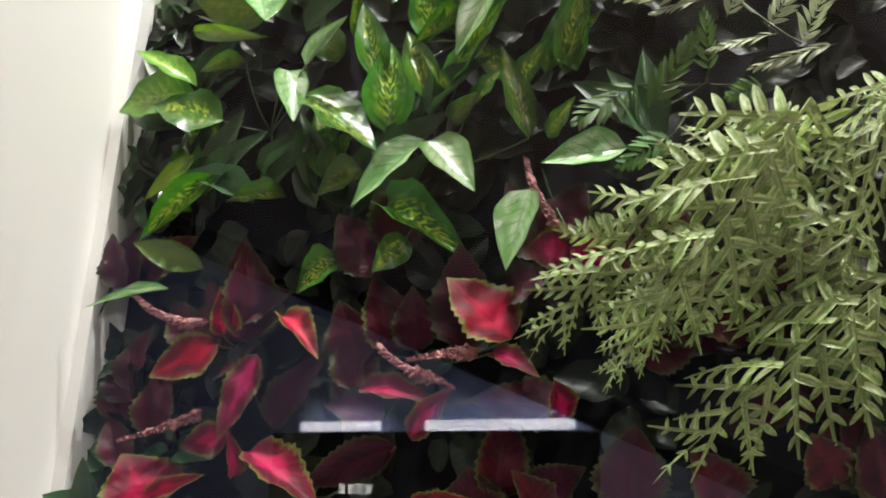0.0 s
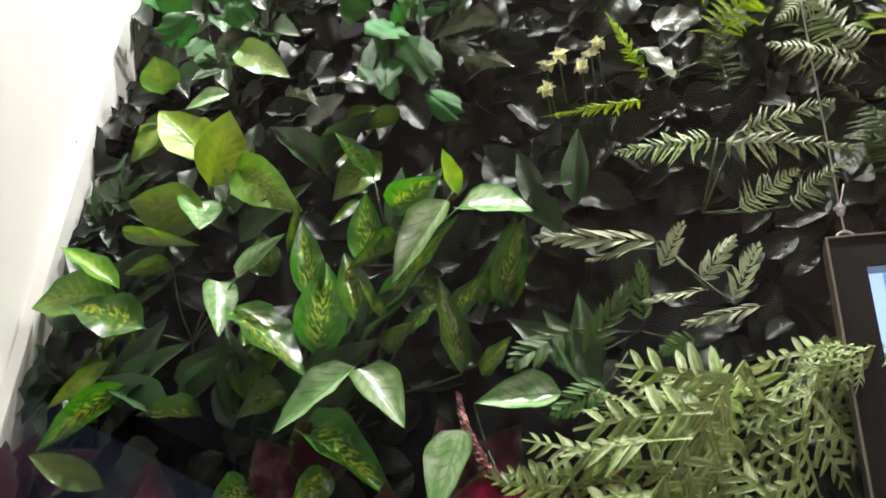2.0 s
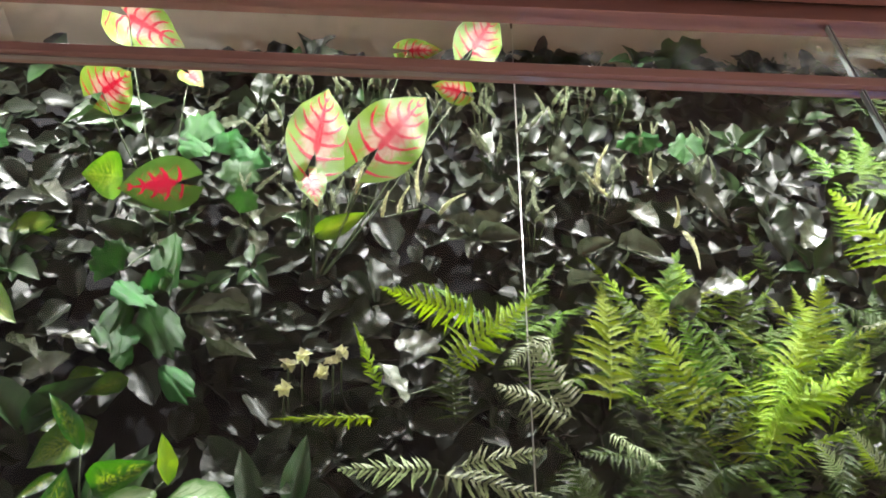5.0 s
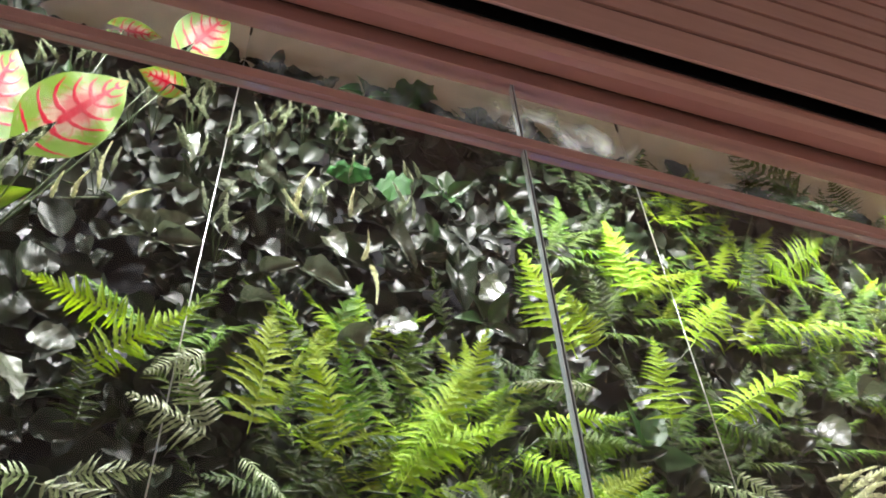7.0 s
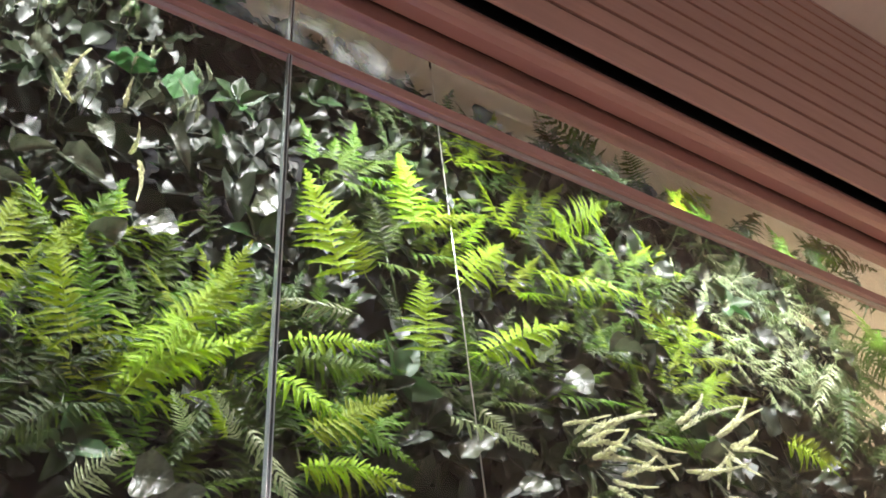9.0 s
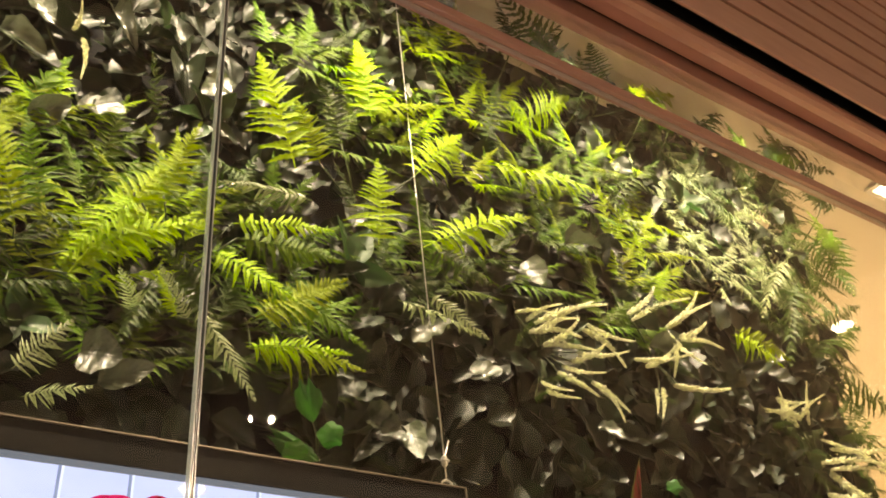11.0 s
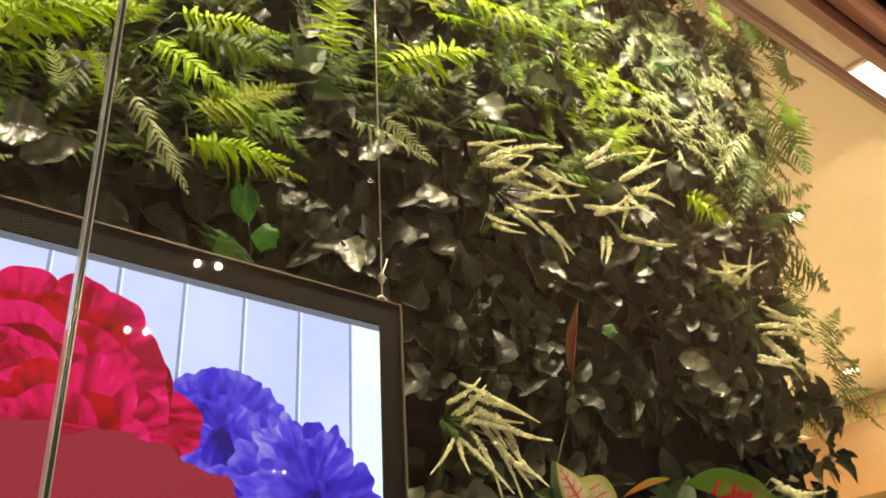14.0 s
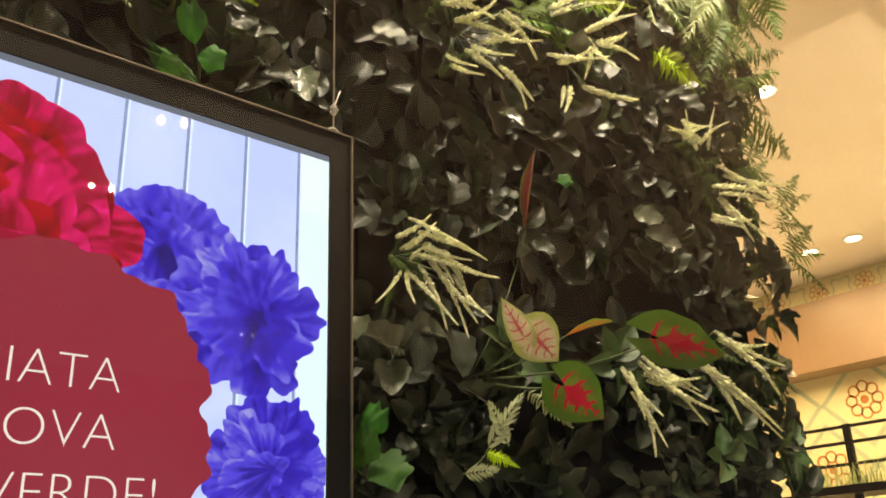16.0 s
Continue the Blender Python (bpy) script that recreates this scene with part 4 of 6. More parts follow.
SEAML = screen_material("picture_seam_light", (0.55, 0.7, 1.0), (0.5, 0.66, 1.0), 20, 1.6)
for k in range(-6, 5):
    x = 0.901 + 0.1115 * k
    if SX0 + 0.02 < x < SX1 - 0.01:
        part("picture_board_line", box(x - 0.003, x + 0.002, TY + 0.0048, TY + 0.006, SZ0, SZ1 - 0.012), SEAM, screen)
        part("picture_board_line", box(x + 0.002, x + 0.006, TY + 0.0048, TY + 0.006, SZ0, SZ1 - 0.012), SEAML, screen)
part("picture_glow", box(1.35, SX1, TY + 0.005, TY + 0.006, SZ0, SZ1 - 0.012), PBR, screen)


def petal_mass(bm, cx, cz, rx, rz, y, lobes, depth, seed, sides=90, turn=0.0, hub=(0.0, 0.0), square=2.0):
    """A flat ruffled outline of a petal on the screen, fanned out from its hub."""
    rnd = random.Random(seed)
    ph = [rnd.uniform(0, math.tau) for _ in range(3)]
    uv = bm.loops.layers.uv.new("UVMap")

    def at(x, z):
        x, z = x * math.cos(turn) - z * math.sin(turn), x * math.sin(turn) + z * math.cos(turn)
        return bm.verts.new((min(max(cx + x, SX0 + 0.002), SX1 - 0.002), y, min(max(cz + z, SZ0 + 0.002), SZ1 - 0.014)))
    ring = []
    for k in range(sides):
        c = k * math.tau / sides
        r = 1 + depth * (abs(math.sin(c * lobes / 2)) - 0.6) + depth * 0.3 * math.sin(round(lobes * 1.7) * c + ph[1]) + depth * 0.22 * math.sin(round(lobes * 3.1) * c + ph[2])
        r /= (abs(math.cos(c)) ** square + abs(math.sin(c)) ** square) ** (1 / square)
        ring.append(at(rx * r * math.cos(c), rz * r * math.sin(c)))
    mid = at(rx * hub[0], rz * hub[1])
    for k in range(sides):
        f = bm.faces.new((mid, ring[(k + 1) % sides], ring[k]))
        for corner, v in zip(f.loops, (0.0, 1.0, 1.0)):
            corner[uv].uv = ((k + 0.5) / sides, v)


def petal_material(name, deep, main, light, power=1.1, shade=1.2):
    """A petal in the lit picture: dark at its hub, streaked outwards, pale towards the lip."""
    m, nodes, links, bsdf = material(name)
    uv = nodes.new("ShaderNodeUVMap").outputs[0]
    xyz = nodes.new("ShaderNodeSeparateXYZ")
    links.new(uv, xyz.inputs[0])
    info = nodes.new("ShaderNodeObjectInfo").outputs["Random"]
    turn = math_node(nodes, links, "MULTIPLY", xyz.outputs[0], 6.2832)
    lane = nodes.new("ShaderNodeCombineXYZ")
    links.new(math_node(nodes, links, "COSINE", turn), lane.inputs[0])
    links.new(math_node(nodes, links, "SINE", turn), lane.inputs[1])
    links.new(math_node(nodes, links, "MULTIPLY_ADD", info, 40.0, math_node(nodes, links, "MULTIPLY", xyz.outputs[1], 0.5)), lane.inputs[2])
    streak = socket(nodes, links, "ShaderNodeTexNoise", {"Vector": lane.outputs[0], "Scale": 3.2, "Detail": 5.0, "Roughness": 0.6})
    spot = nodes.new("ShaderNodeTexCoord").outputs["Object"]
    soft = socket(nodes, links, "ShaderNodeTexNoise", {"Vector": spot, "Scale": 16.0, "Detail": 3.0})
    lit = math_node(nodes, links, "MULTIPLY_ADD", xyz.outputs[1], 0.55, math_node(nodes, links, "MULTIPLY_ADD", streak, 1.5, math_node(nodes, links, "MULTIPLY_ADD", soft, 0.9, -shade)))
    lit = math_node(nodes, links, "MULTIPLY_ADD", info, 0.24, lit)
    colour = mix(nodes, links, step(nodes, links, lit, 0.05, 0.5), deep, main)
    colour = mix(nodes, links, step(nodes, links, lit, 0.5, 0.95), colour, light)
    bsdf.inputs["Base Color"].default_value = (0.01, 0.01, 0.01, 1)
    bsdf.inputs["Specular IOR Level"].default_value = 0.0
    links.new(colour, bsdf.inputs["Emission Color"])
    bsdf.inputs["Emission Strength"].default_value = power
    return m


BLUES = [petal_material("blue_petal", (0.012, 0.004, 0.3), (0.04, 0.025, 0.8), (0.16, 0.16, 1.0)), petal_material("violet_petal", (0.02, 0.01, 0.45), (0.07, 0.055, 0.92), (0.3, 0.33, 1.0)), petal_material("deep_blue_petal", (0.008, 0.003, 0.2), (0.025, 0.012, 0.6), (0.07, 0.06, 0.9))]
PINKS = [petal_material("magenta_petal", (0.3, 0.002, 0.02), (0.75, 0.007, 0.15), (1.0, 0.035, 0.42), 1.0, 1.5), petal_material("pink_petal", (0.36, 0.003, 0.04), (0.8, 0.01, 0.2), (0.75, 0.07, 0.6), 1.0, 1.5), petal_material("red_petal", (0.2, 0.002, 0.008), (0.5, 0.005, 0.02), (0.8, 0.012, 0.06), 1.0, 1.5)]
layer = TY + 0.0044


def blossom(mats, cx, cz, rx, rz, count, seed, lobes=5, ruffle=0.16, rings=3, slim=1.0):
    """A blossom in the picture: rings of broad petals, the outermost lowest."""
    global layer
    rnd = random.Random(seed)
    for ring in range(rings):
        far = 0.72 * (1 - ring / rings)
        for k in range(max(3, count - 2 * ring)):
            layer -= 0.00003
            c = (k + 0.5 * (ring % 2) + rnd.uniform(-0.25, 0.25)) * math.tau / max(3, count - 2 * ring)
            size = 1.5 / math.sqrt(count / 6)
            long, wide = size * rnd.uniform(0.24, 0.34), size * slim * rnd.uniform(0.3, 0.46)
            r = far * rnd.uniform(0.85, 1.1)
            bm = bmesh.new()
            petal_mass(bm, cx + rx * r * math.cos(c), cz + rz * r * math.sin(c), rx * long, rz * wide, layer, lobes, ruffle, seed * 31 + ring * 9 + k, 72, c, (-0.75, rnd.uniform(-0.2, 0.2)))
            part("picture_petal", bm, mats[rnd.choice((0, 0, 1, 2))], screen)


blossom(BLUES, 0.45, 1.6, 0.17, 0.16, 8, 12)
blossom(BLUES, 1.10, 2.03, 0.135, 0.115, 9, 5)
blossom(BLUES, 1.20, 1.96, 0.12, 0.12, 6, 15, 3, 0.35, 3, 0.7)
blossom(BLUES, 1.265, 1.955, 0.125, 0.13, 6, 6, 3, 0.4, 3, 0.62)
blossom(BLUES, 1.30, 1.7, 0.12, 0.115, 6, 7, 3, 0.4, 3, 0.62)
blossom(PINKS, 0.48, 1.95, 0.2, 0.2, 9, 9)
blossom(PINKS, 0.795, 2.05, 0.265, 0.19, 18, 8, 2, 0.1, 5)
blossom(PINKS, 0.86, 1.99, 0.17, 0.11, 9, 18, 2, 0.08, 3)
blossom(PINKS, 1.24, 1.58, 0.07, 0.055, 5, 10)
BADGE = screen_material("crimson_badge", (0.33, 0.026, 0.065), (0.35, 0.03, 0.07), 3, 0.95)
layer -= 0.0002
bm = bmesh.new()
petal_mass(bm, 0.80, 1.74, 0.388, 0.27, layer, 14, 0.045, 3, 320, radians(5), square=2.7)
part("picture_badge", bm, BADGE, screen, "crimson scalloped badge")
LETTER = screen_material("white_letters", (0.86, 0.88, 1.0), (0.9, 0.92, 1.0), 3, 1.05)


def lettering(text, right, base, size):
    cu = bpy.data.curves.new("lettering", "FONT")
    cu.body, cu.size, cu.align_x, cu.space_character, cu.offset = text, size, "RIGHT", 1.0, -0.0019
    ob = bpy.data.objects.new("lettering", cu)
    me = bpy.data.meshes.new_from_object(ob)
    bpy.data.objects.remove(ob)
    me.materials.clear()
    me.materials.append(LETTER)
    txt = new("lettering", me)
    txt.parent = screen
    txt.matrix_basis = Matrix.Translation((right, layer - 0.0004, base)) @ pose(0, 0, 0, 90)
    tagged(txt, "thin white capital letters")


lettering("FACCIATA", 1.046, 1.796, 0.078)
lettering("NUOVA", 1.046, 1.711, 0.078)
lettering("VERDE!", 1.118, 1.623, 0.078)

for cx, label in ((0.188, "thin steel cable with a clamp holding the display"), (1.432, "thin steel cable with a clamp holding the display")):
    cable = thing("hanging_cable", label, "cable", (cx, 1.37, TZ1), "cables of the hanging display")
    part("wire", tube([(cx, 1.37, TZ1 + 0.02), (cx, 1.37, 3.2), (cx, 1.37, CEIL)], [0.0017] * 3, 6), STEEL, cable, smooth=True)
    clamp = part("clamp", tube([(cx, 1.37, TZ1 + 0.052), (cx, 1.37, TZ1 + 0.056), (cx, 1.37, TZ1 + 0.072), (cx, 1.37, TZ1 + 0.076)], [0.003, 0.007, 0.007, 0.003], 8), STEEL, cable)
    part("screw", tube([(cx - 0.011, 1.365, TZ1 + 0.064), (cx + 0.008, 1.365, TZ1 + 0.064)], [0.003, 0.003], 6), STEEL, clamp)
    part("wire_end", tube([(cx, 1.368, TZ1 + 0.07), (cx + 0.006, 1.366, TZ1 + 0.09), (cx + 0.012, 1.364, TZ1 + 0.11)], [0.0015] * 3, 5), STEEL, cable)
    ring = [(cx + 0.014 * math.cos(c), 1.37, TZ1 + 0.008 + 0.014 * math.sin(c)) for c in [math.pi * i / 10 for i in range(11)]]
    part("ring", tube(ring, [0.0024] * 11, 6), STEEL, cable, smooth=True)
    part("ceiling_hook", tube([(cx, 1.37, CEIL), (cx, 1.37, CEIL - 0.06)], [0.005, 0.003], 8), BEZEL, cable)

# ---- planting ----
p = plant("variegated_dumb_cane", "glossy dumb cane leaves with yellow-speckled centres on the plant wall", "houseplant", (-1.067, 1.46, 2.311))
leaf(p, "pothos", (-1.244, 1.384, 2.429), (-1.368, 1.334, 2.522), 0.060)
leaf(p, "pothos", (-1.262, 1.391, 2.406), (-1.429, 1.341, 2.395), 0.121)
leaf(p, "dieff", (-1.148, 1.397, 2.322), (-1.308, 1.347, 2.371), 0.109)
leaf(p, "dieff", (-1.112, 1.402, 2.461), (-1.198, 1.352, 2.439), 0.045)
leaf(p, "pale", (-0.985, 1.383, 2.406), (-0.925, 1.333, 2.266), 0.071)
leaf(p, "pale", (-0.935, 1.370, 2.403), (-0.826, 1.320, 2.469), 0.041)
leaf(p, "dieff", (-0.941, 1.388, 2.349), (-0.738, 1.338, 2.184), 0.107)
leaf(p, "dieff", (-0.978, 1.408, 2.131), (-1.102, 1.358, 2.140), 0.053)
leaf(p, "pothos", (-1.215, 1.384, 2.236), (-1.279, 1.334, 2.137), 0.037)
leaf(p, "dieff", (-1.151, 1.394, 2.197), (-1.304, 1.344, 2.058), 0.061)
leaf(p, "pothos", (-1.179, 1.402, 2.004), (-1.310, 1.352, 2.052), 0.061)
leaf(p, "pale", (-1.217, 1.379, 1.950), (-1.401, 1.329, 1.928), 0.022)
leaf(p, "dieff", (-0.879, 1.408, 2.420), (-0.897, 1.358, 2.501), 0.072)
p = plant("variegated_dumb_cane", "dumb cane leaves, the palest with white sheen put into their colour", "houseplant", (-0.650, 1.46, 2.171))
leaf(p, "pale", (-0.660, 1.379, 2.199), (-0.787, 1.329, 2.071), 0.079)
leaf(p, "pale", (-0.652, 1.383, 2.197), (-0.541, 1.333, 2.086), 0.087)
leaf(p, "dieff", (-0.614, 1.392, 2.291), (-0.656, 1.342, 2.364), 0.024)
leaf(p, "dieff", (-0.577, 1.403, 2.270), (-0.500, 1.353, 2.310), 0.048)
leaf(p, "dieff", (-0.619, 1.409, 2.244), (-0.554, 1.359, 2.268), 0.043)
leaf(p, "dieff", (-0.464, 1.401, 2.183), (-0.500, 1.351, 2.358), 0.057)
leaf(p, "dieff", (-0.429, 1.406, 2.180), (-0.368, 1.356, 2.229), 0.041)
leaf(p, "pale", (-0.284, 1.384, 2.131), (-0.419, 1.334, 2.116), 0.073)
leaf(p, "pale", (-0.450, 1.370, 2.071), (-0.479, 1.320, 1.920), 0.081)
leaf(p, "dieff", (-0.764, 1.406, 2.094), (-0.568, 1.356, 1.996), 0.088)
leaf(p, "dieff", (-0.747, 1.402, 2.231), (-0.734, 1.352, 2.424), 0.101)
leaf(p, "dieff", (-0.800, 1.395, 2.164), (-0.867, 1.345, 2.118), 0.066)
leaf(p, "dieff", (-0.692, 1.389, 2.013), (-0.730, 1.339, 1.938), 0.061)
leaf(p, "dieff", (-0.843, 1.409, 1.989), (-0.907, 1.359, 1.936), 0.075)
leaf(p, "dieff", (-0.664, 1.399, 2.289), (-0.697, 1.349, 2.440), 0.067)
p = plant("pothos_plant", "yellow-green heart-shaped pothos leaves with pale veins", "houseplant", (-1.063, 1.46, 2.616))
leaf(p, "lime", (-1.044, 1.375, 2.663), (-0.991, 1.325, 2.801), 0.121)
leaf(p, "lime", (-1.081, 1.379, 2.728), (-1.195, 1.329, 2.846), 0.120)
leaf(p, "pothos", (-1.074, 1.395, 2.577), (-1.228, 1.345, 2.609), 0.122)
leaf(p, "pale", (-1.082, 1.390, 2.614), (-1.023, 1.340, 2.519), 0.099)
leaf(p, "pothos", (-0.986, 1.387, 2.682), (-0.822, 1.337, 2.542), 0.103)
leaf(p, "pale", (-1.055, 1.387, 2.905), (-1.132, 1.337, 2.843), 0.054)
leaf(p, "pothos", (-1.043, 1.389, 3.031), (-0.883, 1.339, 2.893), 0.081)
leaf(p, "pothos", (-1.256, 1.400, 2.965), (-1.265, 1.350, 3.032), 0.095)
leaf(p, "pothos", (-1.245, 1.399, 2.561), (-1.048, 1.349, 2.482), 0.038)
p = plant("variegated_dumb_cane", "upright dumb cane with long speckled green leaves", "houseplant", (-0.624, 1.46, 2.448))
leaf(p, "dieff", (-0.667, 1.390, 2.414), (-0.661, 1.340, 2.554), 0.072)
leaf(p, "dieff", (-0.698, 1.391, 2.568), (-0.729, 1.341, 2.486), 0.025)
leaf(p, "dieff", (-0.627, 1.393, 2.543), (-0.526, 1.343, 2.570), 0.067)
leaf(p, "lime", (-0.489, 1.381, 2.563), (-0.504, 1.331, 2.628), 0.039)
leaf(p, "pale", (-0.503, 1.378, 2.536), (-0.593, 1.328, 2.355), 0.080)
leaf(p, "dieff", (-0.634, 1.403, 2.315), (-0.474, 1.353, 2.492), 0.048)
leaf(p, "pale", (-0.481, 1.375, 2.514), (-0.325, 1.325, 2.471), 0.106)
leaf(p, "dieff", (-0.846, 1.400, 2.469), (-0.808, 1.350, 2.556), 0.026)
leaf(p, "dieff", (-0.672, 1.397, 2.624), (-0.753, 1.347, 2.732), 0.042)
leaf(p, "dieff", (-0.773, 1.396, 2.349), (-0.799, 1.346, 2.520), 0.068)
leaf(p, "dieff", (-0.613, 1.402, 2.492), (-0.674, 1.352, 2.395), 0.044)
p = plant("ginkgo_vine", "trailing vine of blue-green fan-shaped leaves", "vine", (-1.217, 1.46, 3.253))
leaf(p, "ginkgo", (-1.325, 1.382, 3.223), (-1.331, 1.332, 3.329), 0.134)
leaf(p, "ginkgo", (-1.311, 1.390, 3.218), (-1.233, 1.340, 3.260), 0.109)
leaf(p, "ginkgo", (-1.199, 1.384, 3.290), (-1.182, 1.334, 3.313), 0.062)
leaf(p, "ginkgo", (-1.187, 1.390, 3.232), (-1.151, 1.340, 3.244), 0.061)
leaf(p, "ginkgo", (-1.073, 1.389, 3.112), (-1.064, 1.339, 3.165), 0.090)
leaf(p, "ginkgo", (-1.193, 1.392, 3.165), (-1.245, 1.342, 3.083), 0.089)
leaf(p, "ginkgo", (-1.178, 1.384, 3.496), (-1.181, 1.334, 3.566), 0.099)
leaf(p, "ginkgo", (-1.216, 1.372, 3.535), (-1.249, 1.322, 3.493), 0.066)
leaf(p, "ginkgo", (-1.138, 1.389, 3.078), (-1.151, 1.339, 2.999), 0.072)
p = plant("ginkgo_vine", "trailing vine of fan-shaped green leaves hanging from above", "vine", (-0.699, 1.46, 3.244))
leaf(p, "ginkgo", (-0.724, 1.391, 3.095), (-0.774, 1.341, 3.109), 0.098)
leaf(p, "ginkgo", (-0.692, 1.390, 3.018), (-0.655, 1.340, 2.870), 0.070)
leaf(p, "ginkgo", (-0.629, 1.382, 2.960), (-0.551, 1.332, 2.845), 0.077)
leaf(p, "ginkgo", (-0.632, 1.385, 3.218), (-0.565, 1.335, 3.031), 0.080)
leaf(p, "ginkgo", (-0.639, 1.373, 3.005), (-0.626, 1.323, 3.036), 0.041)
leaf(p, "ginkgo", (-0.518, 1.388, 3.387), (-0.521, 1.338, 3.468), 0.103)
leaf(p, "ginkgo", (-0.496, 1.382, 3.293), (-0.474, 1.332, 3.335), 0.085)
leaf(p, "ginkgo", (-0.643, 1.375, 2.874), (-0.629, 1.325, 2.786), 0.049)
p = plant("caladium_plant", "caladium with pink-veined red and green heart leaves on tall stems", "houseplant", (-0.297, 1.46, 3.137))
leaf(p, "caladium", (-0.304, 1.210, 3.327), (-0.297, 1.190, 3.571), 0.180)
leaf(p, "caladium", (-0.159, 1.208, 3.350), (-0.042, 1.188, 3.565), 0.194)
leaf(p, "caladium", (0.032, 1.232, 3.628), (-0.044, 1.212, 3.625), 0.081)
leaf(p, "caladium", (0.060, 1.210, 3.803), (0.130, 1.190, 3.975), 0.150)
leaf(p, "caladium", (-0.115, 1.227, 3.806), (-0.023, 1.207, 3.784), 0.072)
leaf(p, "caladium", (-0.309, 1.218, 3.244), (-0.274, 1.198, 3.143), 0.084)
p = plant("caladium_plant", "caladium with crimson-centred leaves edged in lime green", "houseplant", (-0.687, 1.46, 3.326))
leaf(p, "redcalad", (-0.596, 1.212, 3.199), (-0.709, 1.192, 3.150), 0.137)
leaf(p, "caladium", (-0.862, 1.215, 3.536), (-0.804, 1.195, 3.603), 0.161)
leaf(p, "caladium", (-0.908, 1.226, 3.924), (-0.731, 1.206, 3.765), 0.184)
leaf(p, "caladium", (-0.685, 1.249, 3.682), (-0.630, 1.229, 3.602), 0.068)
p = plant("ginkgo_vine", "small clump of fan-shaped green leaves", "vine", (-0.730, 1.46, 3.092))
leaf(p, "ginkgo", (-0.723, 1.369, 3.074), (-0.763, 1.319, 3.115), 0.095)
leaf(p, "ginkgo", (-0.646, 1.383, 2.994), (-0.554, 1.333, 2.836), 0.088)
leaf(p, "ginkgo", (-0.641, 1.369, 3.533), (-0.664, 1.319, 3.647), 0.109)
leaf(p, "ginkgo", (-0.504, 1.385, 3.456), (-0.497, 1.335, 3.509), 0.104)
leaf(p, "ginkgo", (-0.612, 1.376, 3.499), (-0.672, 1.326, 3.542), 0.092)
p = plant("ginkgo_vine", "fan-shaped green leaves among dark foliage", "vine", (0.612, 1.46, 3.599))
leaf(p, "ginkgo", (0.518, 1.389, 3.598), (0.512, 1.339, 3.638), 0.116)
leaf(p, "ginkgo", (0.632, 1.392, 3.568), (0.647, 1.342, 3.655), 0.091)
leaf(p, "ginkgo", (0.697, 1.380, 4.020), (0.693, 1.330, 4.140), 0.153)
leaf(p, "ginkgo", (0.475, 1.392, 3.831), (0.467, 1.342, 3.843), 0.083)
p = plant("ginkgo_vine", "bright green fan leaves rising behind the display", "vine", (1.179, 1.46, 2.434))
leaf(p, "ginkgo", (1.131, 1.375, 2.459), (1.087, 1.325, 2.509), 0.053)
leaf(p, "ginkgo", (1.135, 1.370, 2.433), (1.162, 1.320, 2.411), 0.050)
leaf(p, "ginkgo", (1.145, 1.382, 2.383), (1.045, 1.332, 2.412), 0.053)
leaf(p, "ginkgo", (1.116, 1.369, 2.389), (1.053, 1.319, 2.363), 0.042)
p = plant("ginkgo_vine", "fan leaves beside the edge of the display", "vine", (1.562, 1.46, 1.717))
leaf(p, "ginkgo", (1.513, 1.373, 1.694), (1.567, 1.323, 1.741), 0.084)
leaf(p, "ginkgo", (1.504, 1.378, 1.775), (1.500, 1.328, 1.818), 0.058)
leaf(p, "ginkgo", (1.495, 1.383, 1.714), (1.472, 1.333, 1.776), 0.062)
p = plant("coleus_plant", "coleus with crimson centres and toothed green leaf edges", "houseplant", (-1.080, 1.46, 1.835))
leaf(p, "shadecoleus", (-1.047, 1.412, 1.846), (-1.001, 1.362, 2.017), 0.124)
leaf(p, "coleus", (-1.071, 1.379, 1.851), (-1.038, 1.329, 1.915), 0.061)
leaf(p, "coleus", (-1.096, 1.399, 1.834), (-1.219, 1.349, 1.769), 0.092)
leaf(p, "coleus", (-0.992, 1.386, 1.807), (-1.028, 1.336, 1.643), 0.065)
leaf(p, "coleus", (-1.054, 1.401, 1.660), (-1.118, 1.351, 1.635), 0.067)
leaf(p, "shadecoleus", (-0.975, 1.430, 1.679), (-0.858, 1.380, 1.807), 0.080)
leaf(p, "coleus", (-1.021, 1.387, 1.583), (-0.988, 1.337, 1.653), 0.038)
leaf(p, "coleus", (-0.945, 1.389, 1.880), (-0.835, 1.339, 1.821), 0.063)
p = plant("coleus_plant", "coleus with deep red serrated leaves", "houseplant", (-0.668, 1.46, 1.796))
leaf(p, "shadecoleus", (-0.729, 1.420, 1.806), (-0.724, 1.370, 1.939), 0.113)
leaf(p, "shadecoleus", (-0.680, 1.423, 1.810), (-0.667, 1.373, 1.911), 0.081)
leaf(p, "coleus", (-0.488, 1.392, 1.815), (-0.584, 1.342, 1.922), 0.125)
leaf(p, "shadecoleus", (-0.576, 1.421, 1.805), (-0.583, 1.371, 1.987), 0.124)
leaf(p, "coleus", (-0.385, 1.393, 1.965), (-0.448, 1.343, 1.950), 0.076)
leaf(p, "coleus", (-0.387, 1.401, 1.967), (-0.277, 1.351, 1.914), 0.089)
leaf(p, "coleus", (-0.522, 1.390, 1.792), (-0.428, 1.340, 1.756), 0.047)
leaf(p, "shadecoleus", (-0.732, 1.418, 1.690), (-0.826, 1.368, 1.724), 0.082)
leaf(p, "coleus", (-0.768, 1.395, 1.737), (-0.613, 1.345, 1.725), 0.059)
